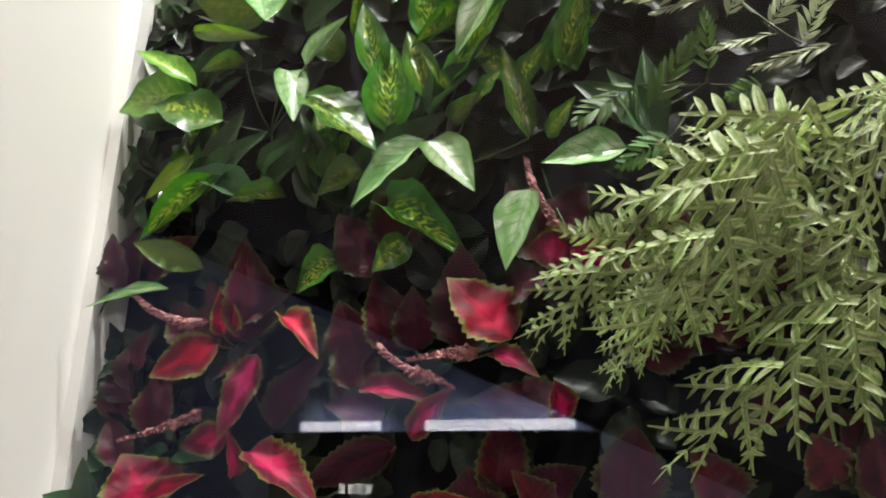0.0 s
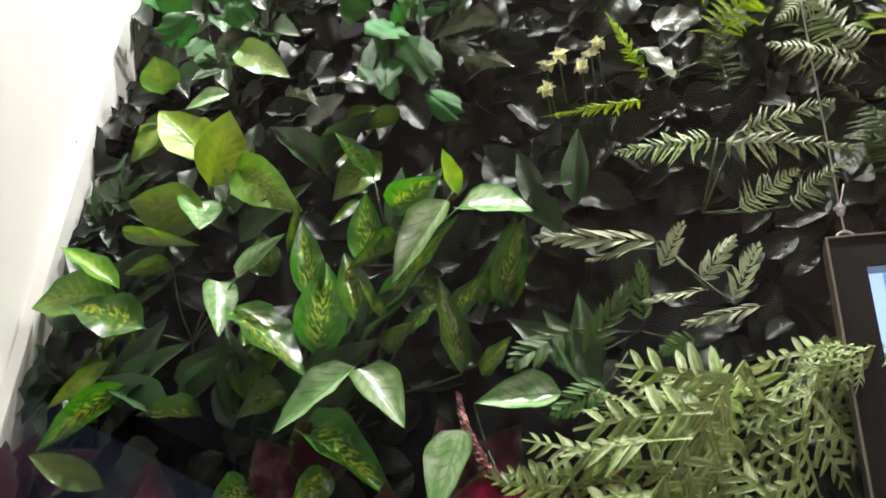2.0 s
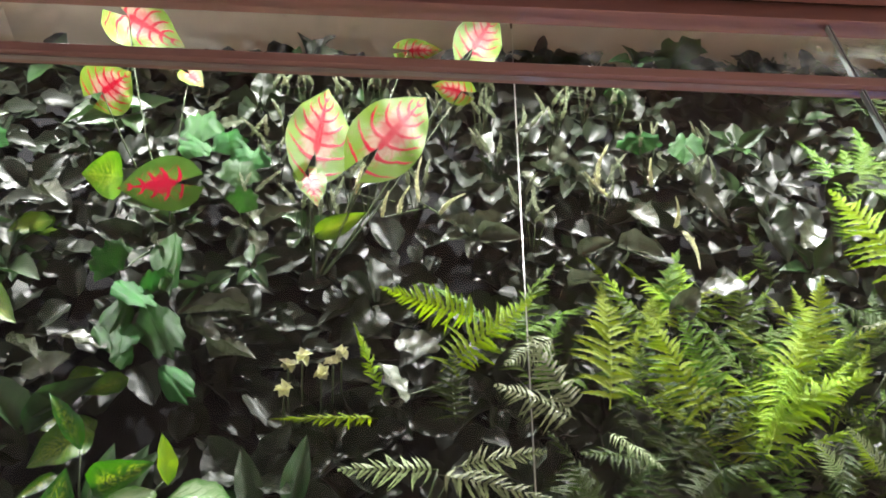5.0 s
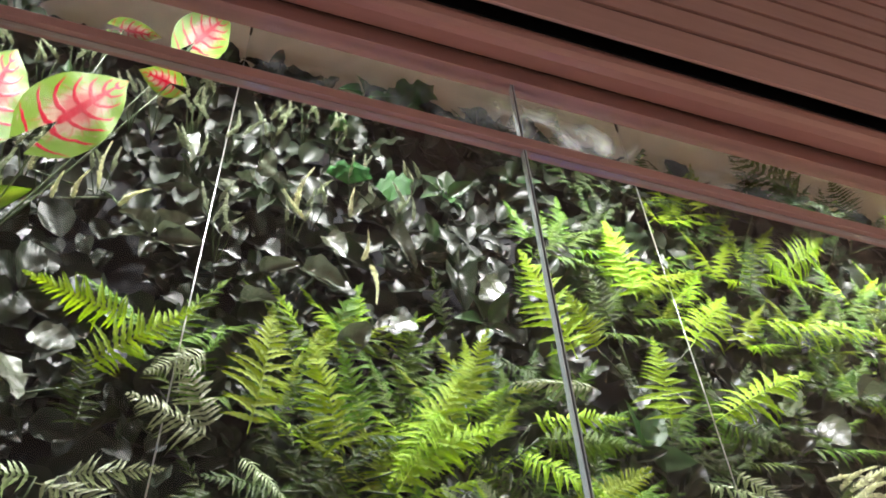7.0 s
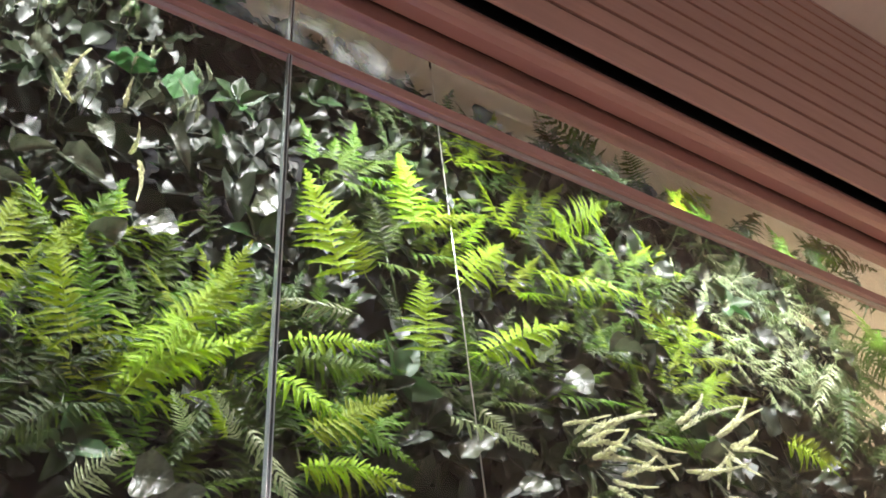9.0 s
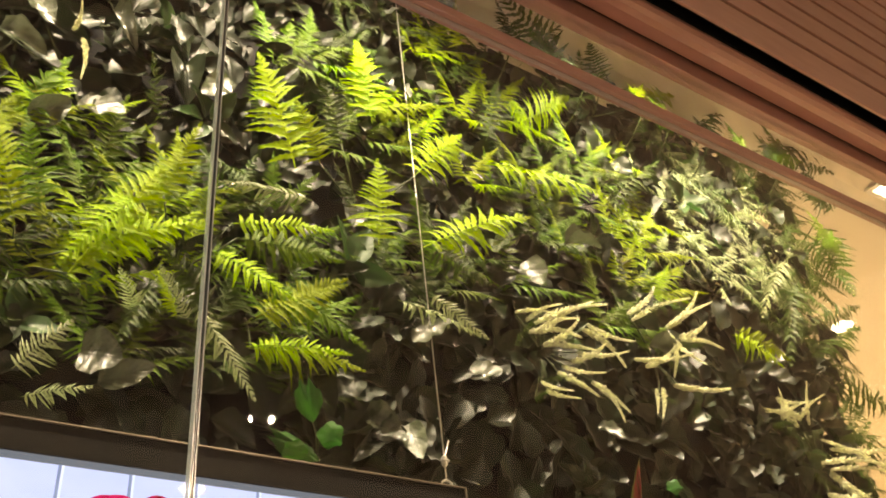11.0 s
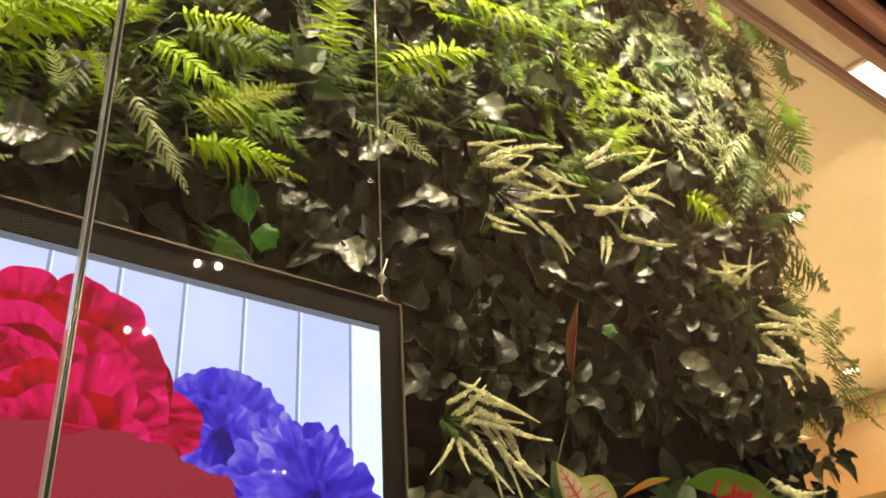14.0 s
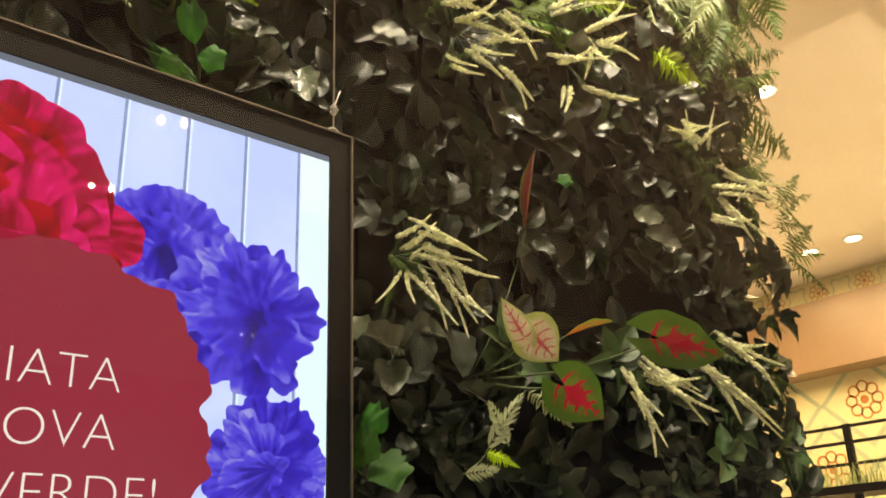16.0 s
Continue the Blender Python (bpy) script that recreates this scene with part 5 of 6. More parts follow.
leaf(p, "coleus", (-0.664, 1.384, 1.652), (-0.573, 1.334, 1.727), 0.052)
leaf(p, "shadecoleus", (-0.383, 1.415, 1.694), (-0.555, 1.365, 1.718), 0.103)
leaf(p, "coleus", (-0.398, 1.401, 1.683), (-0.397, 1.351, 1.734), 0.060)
leaf(p, "shadecoleus", (-0.504, 1.421, 1.902), (-0.427, 1.371, 1.922), 0.087)
p = plant("coleus_plant", "low coleus, mostly leaves with shade put into their colour", "houseplant", (-0.882, 1.46, 1.544))
leaf(p, "shadecoleus", (-0.708, 1.421, 1.641), (-0.871, 1.371, 1.569), 0.076)
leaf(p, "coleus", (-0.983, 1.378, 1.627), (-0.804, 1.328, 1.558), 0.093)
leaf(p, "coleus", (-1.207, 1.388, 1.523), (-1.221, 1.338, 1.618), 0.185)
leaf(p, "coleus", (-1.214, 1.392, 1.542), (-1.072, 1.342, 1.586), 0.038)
leaf(p, "shadecoleus", (-0.303, 1.408, 1.547), (-0.277, 1.358, 1.664), 0.117)
leaf(p, "shadecoleus", (-0.061, 1.423, 1.682), (-0.010, 1.373, 1.722), 0.072)
leaf(p, "shadecoleus", (-0.067, 1.423, 1.698), (-0.148, 1.373, 1.664), 0.063)
leaf(p, "shadecoleus", (-0.008, 1.409, 1.585), (-0.030, 1.359, 1.650), 0.079)
leaf(p, "shadecoleus", (-0.557, 1.423, 1.514), (-0.550, 1.373, 1.601), 0.114)
leaf(p, "shadecoleus", (-0.441, 1.419, 1.518), (-0.444, 1.369, 1.593), 0.102)
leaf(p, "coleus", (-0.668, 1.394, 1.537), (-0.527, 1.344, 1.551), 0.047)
leaf(p, "shadecoleus", (-0.163, 1.416, 1.551), (-0.177, 1.366, 1.627), 0.098)
p = plant("caladium_plant", "caladium with green and crimson leaves leaning out from the wall", "houseplant", (1.850, 1.46, 1.937))
leaf(p, "palecalad", (1.872, 1.285, 2.001), (1.930, 1.265, 1.944), 0.121)
leaf(p, "palecalad", (1.847, 1.286, 1.995), (1.776, 1.266, 2.053), 0.064)
leaf(p, "redcalad", (2.129, 1.149, 1.996), (2.362, 1.129, 1.988), 0.138)
leaf(p, "redcalad", (1.946, 1.269, 1.893), (2.042, 1.249, 1.829), 0.141)
leaf(p, "redstem", (1.977, 1.284, 2.011), (2.133, 1.264, 2.070), 0.013)
leaf(p, "redstem", (2.012, 1.411, 2.310), (2.045, 1.391, 2.541), 0.024)
leaf(p, "ginkgo", (2.121, 1.394, 2.463), (2.172, 1.374, 2.486), 0.041)
p = plant("sword_fern", "bright green sword fern lit from above", "fern", (0.548, 1.46, 2.723))
leaf(p, "fern", (0.344, 1.369, 2.749), (0.389, 1.299, 3.098), 0.176)
leaf(p, "fern", (0.534, 1.372, 2.740), (0.436, 1.302, 2.993), 0.150)
leaf(p, "fern", (0.637, 1.366, 2.661), (0.815, 1.296, 3.037), 0.176)
leaf(p, "shadefern", (0.713, 1.387, 2.772), (0.622, 1.317, 2.864), 0.104)
leaf(p, "fern", (0.631, 1.366, 2.710), (0.881, 1.296, 2.870), 0.127)
leaf(p, "palefern", (0.278, 1.377, 2.747), (0.183, 1.307, 2.888), 0.113)
leaf(p, "shadefern", (0.419, 1.392, 2.649), (0.278, 1.322, 2.637), 0.129)
leaf(p, "shadefern", (0.542, 1.385, 2.627), (0.441, 1.315, 2.498), 0.126)
leaf(p, "palefern", (0.337, 1.377, 2.702), (0.419, 1.307, 2.604), 0.054)
leaf(p, "shadefern", (0.825, 1.397, 2.752), (0.718, 1.327, 2.562), 0.146)
p = plant("sword_fern", "spreading yellow-green sword fern fronds", "fern", (1.300, 1.46, 3.115))
leaf(p, "fern", (1.086, 1.359, 3.096), (0.959, 1.289, 3.457), 0.196)
leaf(p, "fern", (1.315, 1.372, 3.363), (1.258, 1.302, 3.680), 0.174)
leaf(p, "fern", (1.304, 1.376, 3.406), (1.544, 1.306, 3.517), 0.111)
leaf(p, "fern", (1.430, 1.365, 3.217), (1.611, 1.295, 3.458), 0.164)
leaf(p, "fern", (1.303, 1.363, 2.945), (1.300, 1.293, 3.191), 0.166)
leaf(p, "fern", (1.440, 1.377, 2.992), (1.830, 1.307, 3.273), 0.176)
leaf(p, "fern", (1.683, 1.364, 3.363), (2.166, 1.294, 3.456), 0.182)
leaf(p, "shadefern", (1.714, 1.382, 3.479), (1.760, 1.312, 3.740), 0.123)
leaf(p, "fern", (1.856, 1.368, 3.616), (2.159, 1.298, 3.833), 0.180)
leaf(p, "fern", (1.843, 1.375, 3.719), (1.829, 1.305, 3.501), 0.061)
leaf(p, "shadefern", (1.469, 1.380, 3.002), (1.588, 1.310, 2.892), 0.114)
leaf(p, "shadefern", (2.184, 1.386, 3.416), (2.451, 1.316, 3.708), 0.137)
leaf(p, "fern", (1.155, 1.366, 3.143), (1.066, 1.296, 3.279), 0.126)
leaf(p, "shadefern", (1.233, 1.398, 3.273), (1.159, 1.328, 3.432), 0.134)
leaf(p, "shadefern", (1.009, 1.389, 3.042), (0.838, 1.319, 3.031), 0.116)
p = plant("sword_fern", "sword fern with drooping mid-green fronds", "fern", (1.090, 1.46, 2.799))
leaf(p, "fern", (1.018, 1.379, 2.680), (1.192, 1.309, 2.797), 0.116)
leaf(p, "fern", (0.982, 1.362, 2.588), (1.187, 1.292, 2.617), 0.093)
leaf(p, "shadefern", (1.055, 1.386, 2.832), (1.106, 1.316, 2.874), 0.100)
leaf(p, "palefern", (1.140, 1.384, 3.037), (0.916, 1.314, 2.972), 0.078)
leaf(p, "palefern", (0.874, 1.389, 2.630), (0.791, 1.319, 2.689), 0.062)
leaf(p, "palefern", (1.353, 1.379, 2.812), (1.545, 1.309, 2.752), 0.060)
leaf(p, "shadefern", (0.919, 1.383, 2.661), (0.793, 1.313, 2.745), 0.126)
p = plant("sword_fern", "sword fern fronds above the hanging display", "fern", (1.014, 1.46, 2.730))
leaf(p, "fern", (0.999, 1.361, 2.659), (1.179, 1.291, 2.784), 0.154)
leaf(p, "fern", (0.994, 1.371, 2.591), (1.232, 1.301, 2.610), 0.132)
leaf(p, "palefern", (0.880, 1.373, 2.665), (0.980, 1.303, 2.465), 0.068)
leaf(p, "fern", (0.846, 1.377, 2.626), (0.790, 1.307, 2.681), 0.045)
leaf(p, "palefern", (0.781, 1.388, 2.613), (0.718, 1.318, 2.658), 0.061)
leaf(p, "palefern", (0.580, 1.372, 2.453), (0.642, 1.302, 2.528), 0.093)
leaf(p, "palefern", (1.444, 1.375, 2.851), (1.538, 1.305, 2.717), 0.060)
leaf(p, "palefern", (0.603, 1.387, 2.413), (0.690, 1.317, 2.426), 0.051)
leaf(p, "shadefern", (0.772, 1.393, 3.127), (0.715, 1.323, 3.274), 0.064)
p = plant("sword_fern", "dense yellow-green sword fern fronds over the display", "fern", (0.850, 1.46, 2.780))
leaf(p, "fern", (0.940, 1.360, 2.880), (1.150, 1.285, 2.905), 0.115)
leaf(p, "midfern", (0.950, 1.355, 2.840), (1.170, 1.280, 2.820), 0.120)
leaf(p, "fern", (0.790, 1.360, 2.900), (0.820, 1.285, 3.080), 0.120)
leaf(p, "fern", (0.740, 1.355, 2.880), (0.620, 1.280, 2.670), 0.125)
leaf(p, "midfern", (0.570, 1.360, 2.780), (0.500, 1.285, 2.960), 0.110)
leaf(p, "fern", (0.900, 1.355, 2.790), (1.060, 1.280, 2.690), 0.110)
leaf(p, "midfern", (1.030, 1.360, 2.750), (1.235, 1.285, 2.640), 0.115)
p = plant("sword_fern", "sword fern at the end of the plant wall, shade put into its colour", "fern", (3.173, 1.46, 3.144))
leaf(p, "shadefern", (3.075, 1.397, 3.012), (3.434, 1.327, 2.919), 0.233)
leaf(p, "shadefern", (3.071, 1.386, 3.184), (3.421, 1.316, 3.346), 0.154)
leaf(p, "shadefern", (3.300, 1.381, 3.648), (3.288, 1.311, 3.374), 0.162)
leaf(p, "fern", (2.570, 1.365, 3.018), (2.750, 1.295, 2.941), 0.110)
leaf(p, "shadefern", (3.107, 1.397, 3.394), (2.785, 1.327, 3.042), 0.164)
p = plant("sword_fern", "fern fronds at the top of the plant wall", "fern", (2.317, 1.46, 3.938))
leaf(p, "shadefern", (2.140, 1.385, 4.057), (1.821, 1.315, 4.173), 0.207)
leaf(p, "shadefern", (2.309, 1.386, 4.013), (2.243, 1.316, 4.175), 0.173)
leaf(p, "fern", (2.473, 1.368, 3.990), (2.722, 1.298, 4.196), 0.217)
leaf(p, "shadefern", (2.751, 1.388, 3.941), (3.031, 1.318, 4.301), 0.194)
leaf(p, "fern", (1.646, 1.368, 3.839), (1.611, 1.298, 4.003), 0.093)
leaf(p, "shadefern", (1.985, 1.400, 4.001), (2.132, 1.330, 4.250), 0.147)
p = plant("sword_fern", "feathery fern fronds overhanging the corner", "fern", (3.386, 1.46, 3.896))
leaf(p, "shadefern", (3.444, 1.382, 3.770), (3.313, 1.312, 3.372), 0.180)
leaf(p, "shadefern", (3.057, 1.378, 3.058), (3.376, 1.308, 3.309), 0.143)
leaf(p, "shadefern", (3.271, 1.401, 4.119), (3.855, 1.331, 4.196), 0.135)
leaf(p, "shadefern", (3.264, 1.399, 4.147), (3.966, 1.329, 4.447), 0.139)
leaf(p, "palefern", (3.104, 1.392, 3.491), (2.720, 1.322, 3.181), 0.126)
leaf(p, "fern", (2.607, 1.368, 3.047), (2.766, 1.298, 2.941), 0.094)
p = plant("sword_fern", "sword fern with arching fronds and a low flat frond", "fern", (0.032, 1.46, 2.875))
leaf(p, "fern", (0.006, 1.381, 2.836), (0.218, 1.311, 3.022), 0.139)
leaf(p, "fern", (0.087, 1.380, 2.989), (-0.129, 1.310, 2.992), 0.117)
leaf(p, "fern", (-0.111, 1.363, 2.702), (-0.301, 1.293, 2.649), 0.035)
leaf(p, "fern", (-0.104, 1.376, 2.755), (-0.177, 1.306, 2.913), 0.042)
leaf(p, "palefern", (0.280, 1.388, 2.736), (0.127, 1.318, 2.778), 0.127)
leaf(p, "palefern", (0.249, 1.384, 2.940), (0.154, 1.314, 2.829), 0.096)
leaf(p, "shadefern", (0.040, 1.390, 2.718), (0.035, 1.320, 2.848), 0.127)
leaf(p, "shadefern", (0.300, 1.385, 2.628), (0.212, 1.315, 2.492), 0.130)
leaf(p, "shadefern", (0.310, 1.386, 2.485), (0.264, 1.316, 2.583), 0.151)
p = plant("leatherleaf_fern", "pale leatherleaf fern sprays catching the light", "fern", (-0.031, 1.46, 2.498))
leaf(p, "palefern", (0.008, 1.373, 2.601), (-0.159, 1.303, 2.553), 0.080)
leaf(p, "palefern", (0.007, 1.370, 2.588), (0.207, 1.300, 2.517), 0.079)
leaf(p, "palefern", (0.040, 1.382, 2.613), (0.197, 1.312, 2.619), 0.071)
leaf(p, "palefern", (0.024, 1.375, 2.447), (0.119, 1.305, 2.469), 0.077)
leaf(p, "palefern", (0.111, 1.387, 2.450), (0.195, 1.317, 2.495), 0.073)
p = plant("polypody_fern", "grey-green lobed fern fronds", "fern", (-0.097, 1.46, 2.429))
leaf(p, "lobed", (-0.100, 1.389, 2.404), (-0.307, 1.339, 2.414), 0.060)
leaf(p, "lobed", (-0.156, 1.410, 2.406), (-0.229, 1.360, 2.369), 0.027)
leaf(p, "lobed", (-0.113, 1.405, 2.360), (-0.065, 1.355, 2.414), 0.056)
leaf(p, "lobed", (-0.034, 1.410, 2.315), (-0.135, 1.360, 2.283), 0.032)
leaf(p, "lobed", (-0.047, 1.410, 2.331), (0.011, 1.360, 2.385), 0.063)
leaf(p, "lobed", (0.001, 1.410, 2.289), (0.054, 1.360, 2.360), 0.065)
leaf(p, "lobed", (0.054, 1.402, 2.274), (-0.071, 1.352, 2.233), 0.042)
p = plant("polypody_fern", "dark green lobed fern fronds", "fern", (-0.158, 1.46, 2.267))
leaf(p, "glob", (-0.262, 1.388, 2.249), (-0.359, 1.338, 2.177), 0.109)
leaf(p, "glob", (-0.257, 1.406, 2.197), (-0.160, 1.356, 2.307), 0.075)
leaf(p, "glob", (-0.145, 1.392, 2.251), (-0.138, 1.342, 2.339), 0.060)
leaf(p, "glob", (-0.210, 1.395, 2.148), (-0.286, 1.345, 2.087), 0.077)
leaf(p, "glob", (-0.063, 1.404, 2.222), (-0.112, 1.354, 2.185), 0.059)
p = plant("leatherleaf_fern", "large sage-green leatherleaf fern arching over the coleus", "fern", (0.024, 1.46, 2.142))
leaf(p, "spray", (0.008, 1.331, 2.149), (-0.267, 1.261, 1.751), 0.3)
leaf(p, "spray", (0.108, 1.368, 1.887), (-0.214, 1.298, 1.621), 0.232)
leaf(p, "spray", (0.134, 1.381, 2.204), (0.035, 1.311, 1.893), 0.175)
leaf(p, "spray", (-0.219, 1.373, 2.040), (-0.410, 1.303, 1.792), 0.064)
leaf(p, "spray", (-0.223, 1.366, 1.905), (-0.299, 1.296, 1.731), 0.097)
leaf(p, "spray", (0.030, 1.379, 2.105), (-0.224, 1.309, 2.083), 0.112)
leaf(p, "spray", (0.055, 1.369, 1.952), (-0.281, 1.299, 1.824), 0.132)
leaf(p, "spray", (0.227, 1.366, 2.183), (0.081, 1.296, 2.109), 0.103)
p = plant("amaranth_plant", "drooping dusty-pink amaranth tassels", "flower", (-0.456, 1.46, 2.145))
leaf(p, "tassel", (-0.377, 1.381, 1.980), (-0.496, 1.331, 2.080), 0.017)
leaf(p, "tassel", (-0.607, 1.388, 1.746), (-0.761, 1.338, 1.762), 0.016)
leaf(p, "tassel", (-1.109, 1.372, 1.874), (-1.287, 1.322, 1.859), 0.017)
leaf(p, "tassel", (-0.556, 1.387, 1.788), (-0.542, 1.337, 1.806), 0.021)
leaf(p, "tassel", (-0.662, 1.390, 1.758), (-0.640, 1.340, 1.790), 0.015)
leaf(p, "tassel", (-1.115, 1.387, 1.702), (-1.096, 1.337, 1.664), 0.020)
p = plant("astilbe_plant", "creamy white astilbe plumes", "flower", (1.838, 1.46, 2.840))
leaf(p, "plume", (1.766, 1.378, 2.853), (1.950, 1.328, 2.982), 0.025)
leaf(p, "plume", (1.790, 1.375, 2.832), (1.929, 1.340, 2.987), 0.020)
leaf(p, "plume", (1.723, 1.358, 2.805), (1.852, 1.308, 2.858), 0.024)
leaf(p, "plume", (1.752, 1.354, 2.817), (1.824, 1.301, 2.883), 0.019)
leaf(p, "shadefern", (1.723, 1.42, 2.805), (1.706, 1.314, 2.840), 0.052)
leaf(p, "plume", (1.778, 1.373, 2.791), (1.899, 1.323, 2.823), 0.026)
leaf(p, "plume", (1.804, 1.371, 2.798), (1.924, 1.324, 2.798), 0.021)
leaf(p, "plume", (1.937, 1.379, 2.881), (2.055, 1.329, 2.830), 0.025)
leaf(p, "plume", (1.957, 1.376, 2.902), (2.029, 1.338, 2.807), 0.020)
leaf(p, "shadefern", (1.937, 1.42, 2.881), (1.922, 1.401, 2.789), 0.056)
leaf(p, "plume", (1.851, 1.359, 2.752), (1.961, 1.309, 2.772), 0.024)
leaf(p, "plume", (1.871, 1.353, 2.780), (1.990, 1.301, 2.742), 0.019)
leaf(p, "plume", (1.801, 1.365, 2.713), (1.887, 1.315, 2.656), 0.023)
leaf(p, "plume", (1.828, 1.372, 2.741), (1.861, 1.307, 2.669), 0.019)
leaf(p, "shadefern", (1.801, 1.42, 2.713), (1.775, 1.321, 2.691), 0.052)
leaf(p, "plume", (1.913, 1.364, 2.710), (1.985, 1.314, 2.630), 0.022)
leaf(p, "plume", (1.929, 1.366, 2.711), (1.973, 1.303, 2.621), 0.018)
leaf(p, "plume", (1.759, 1.371, 2.659), (1.766, 1.321, 2.598), 0.018)
leaf(p, "plume", (1.743, 1.368, 2.677), (1.754, 1.319, 2.615), 0.015)
leaf(p, "shadefern", (1.759, 1.42, 2.659), (1.736, 1.347, 2.645), 0.040)
leaf(p, "plume", (1.730, 1.368, 2.846), (1.778, 1.318, 2.916), 0.019)
leaf(p, "plume", (1.700, 1.372, 2.866), (1.785, 1.321, 2.896), 0.015)
p = plant("astilbe_plant", "pale astilbe plumes beside dark leaves", "flower", (2.281, 1.46, 2.913))
leaf(p, "plume", (2.122, 1.369, 2.974), (2.278, 1.319, 3.068), 0.028)
leaf(p, "plume", (2.127, 1.366, 2.951), (2.289, 1.306, 3.077), 0.022)
leaf(p, "shadefern", (2.122, 1.42, 2.974), (2.191, 1.301, 2.990), 0.061)
leaf(p, "plume", (2.289, 1.377, 2.976), (2.481, 1.327, 3.096), 0.027)
leaf(p, "plume", (2.279, 1.375, 2.973), (2.463, 1.335, 3.102), 0.022)
leaf(p, "plume", (2.303, 1.358, 2.936), (2.422, 1.308, 2.959), 0.026)
leaf(p, "plume", (2.297, 1.350, 2.919), (2.409, 1.296, 2.944), 0.021)
leaf(p, "shadefern", (2.303, 1.42, 2.936), (2.314, 1.295, 2.883), 0.058)
leaf(p, "plume", (2.126, 1.359, 2.800), (2.241, 1.309, 2.823), 0.025)
leaf(p, "plume", (2.100, 1.367, 2.821), (2.265, 1.298, 2.799), 0.020)
leaf(p, "plume", (2.224, 1.361, 2.764), (2.419, 1.311, 2.735), 0.025)
leaf(p, "plume", (2.230, 1.352, 2.759), (2.417, 1.323, 2.747), 0.020)
leaf(p, "shadefern", (2.224, 1.42, 2.764), (2.280, 1.396, 2.748), 0.056)
leaf(p, "plume", (2.175, 1.361, 2.746), (2.105, 1.311, 2.624), 0.020)
leaf(p, "plume", (2.150, 1.363, 2.739), (2.097, 1.323, 2.644), 0.016)
leaf(p, "plume", (2.274, 1.360, 2.914), (2.236, 1.310, 2.822), 0.025)
leaf(p, "plume", (2.278, 1.366, 2.944), (2.248, 1.309, 2.794), 0.020)
leaf(p, "shadefern", (2.274, 1.42, 2.914), (2.286, 1.343, 2.800), 0.056)
leaf(p, "plume", (2.717, 1.381, 2.836), (2.723, 1.331, 2.756), 0.027)
leaf(p, "plume", (2.725, 1.385, 2.832), (2.724, 1.340, 2.782), 0.021)
leaf(p, "plume", (2.701, 1.379, 2.755), (2.710, 1.329, 2.819), 0.024)
leaf(p, "plume", (2.708, 1.381, 2.768), (2.693, 1.322, 2.810), 0.020)
leaf(p, "shadefern", (2.701, 1.42, 2.755), (2.670, 1.336, 2.727), 0.054)
p = plant("astilbe_plant", "drooping cream astilbe plumes beside the display", "flower", (1.638, 1.46, 2.183))
leaf(p, "plume", (1.636, 1.360, 2.201), (1.766, 1.310, 2.174), 0.018)
leaf(p, "plume", (1.611, 1.357, 2.225), (1.774, 1.298, 2.160), 0.015)
leaf(p, "plume", (1.659, 1.370, 2.184), (1.741, 1.320, 2.136), 0.018)
leaf(p, "plume", (1.659, 1.375, 2.175), (1.711, 1.318, 2.121), 0.015)
leaf(p, "shadefern", (1.659, 1.42, 2.184), (1.624, 1.347, 2.109), 0.040)
leaf(p, "plume", (1.700, 1.366, 2.167), (1.781, 1.316, 2.084), 0.018)
leaf(p, "plume", (1.701, 1.357, 2.174), (1.767, 1.321, 2.085), 0.015)
leaf(p, "plume", (1.669, 1.366, 2.145), (1.761, 1.316, 2.025), 0.018)
leaf(p, "plume", (1.667, 1.364, 2.156), (1.762, 1.320, 2.005), 0.014)
leaf(p, "shadefern", (1.669, 1.42, 2.145), (1.698, 1.367, 2.038), 0.040)
leaf(p, "plume", (1.639, 1.366, 2.129), (1.699, 1.316, 2.015), 0.016)
leaf(p, "plume", (1.611, 1.371, 2.114), (1.697, 1.308, 2.005), 0.013)
leaf(p, "plume", (1.617, 1.374, 2.114), (1.560, 1.324, 2.045), 0.015)
leaf(p, "plume", (1.593, 1.365, 2.108), (1.533, 1.326, 2.027), 0.012)
leaf(p, "shadefern", (1.617, 1.42, 2.114), (1.546, 1.369, 2.028), 0.033)
leaf(p, "plume", (1.586, 1.372, 2.181), (1.654, 1.322, 2.208), 0.017)
leaf(p, "plume", (1.601, 1.377, 2.159), (1.679, 1.331, 2.215), 0.013)
leaf(p, "plume", (1.632, 1.367, 2.152), (1.761, 1.317, 2.132), 0.018)
leaf(p, "plume", (1.645, 1.358, 2.172), (1.736, 1.321, 2.126), 0.014)
leaf(p, "shadefern", (1.632, 1.42, 2.152), (1.621, 1.371, 2.106), 0.040)
leaf(p, "plume", (1.710, 1.363, 2.105), (1.733, 1.313, 2.020), 0.015)
leaf(p, "plume", (1.733, 1.366, 2.127), (1.744, 1.301, 2.006), 0.012)
leaf(p, "plume", (1.603, 1.366, 2.158), (1.629, 1.316, 2.166), 0.016)
leaf(p, "plume", (1.619, 1.368, 2.138), (1.605, 1.307, 2.152), 0.013)
leaf(p, "shadefern", (1.603, 1.42, 2.158), (1.562, 1.317, 2.101), 0.036)
p = plant("astilbe_plant", "faded astilbe plumes below the caladium leaf", "flower", (2.586, 1.46, 2.073))
leaf(p, "plume", (2.328, 1.361, 2.017), (2.509, 1.311, 1.862), 0.023)
leaf(p, "plume", (2.334, 1.353, 2.030), (2.527, 1.311, 1.881), 0.018)
leaf(p, "plume", (2.359, 1.371, 1.995), (2.494, 1.321, 1.940), 0.023)
leaf(p, "plume", (2.375, 1.379, 1.979), (2.488, 1.328, 1.944), 0.018)
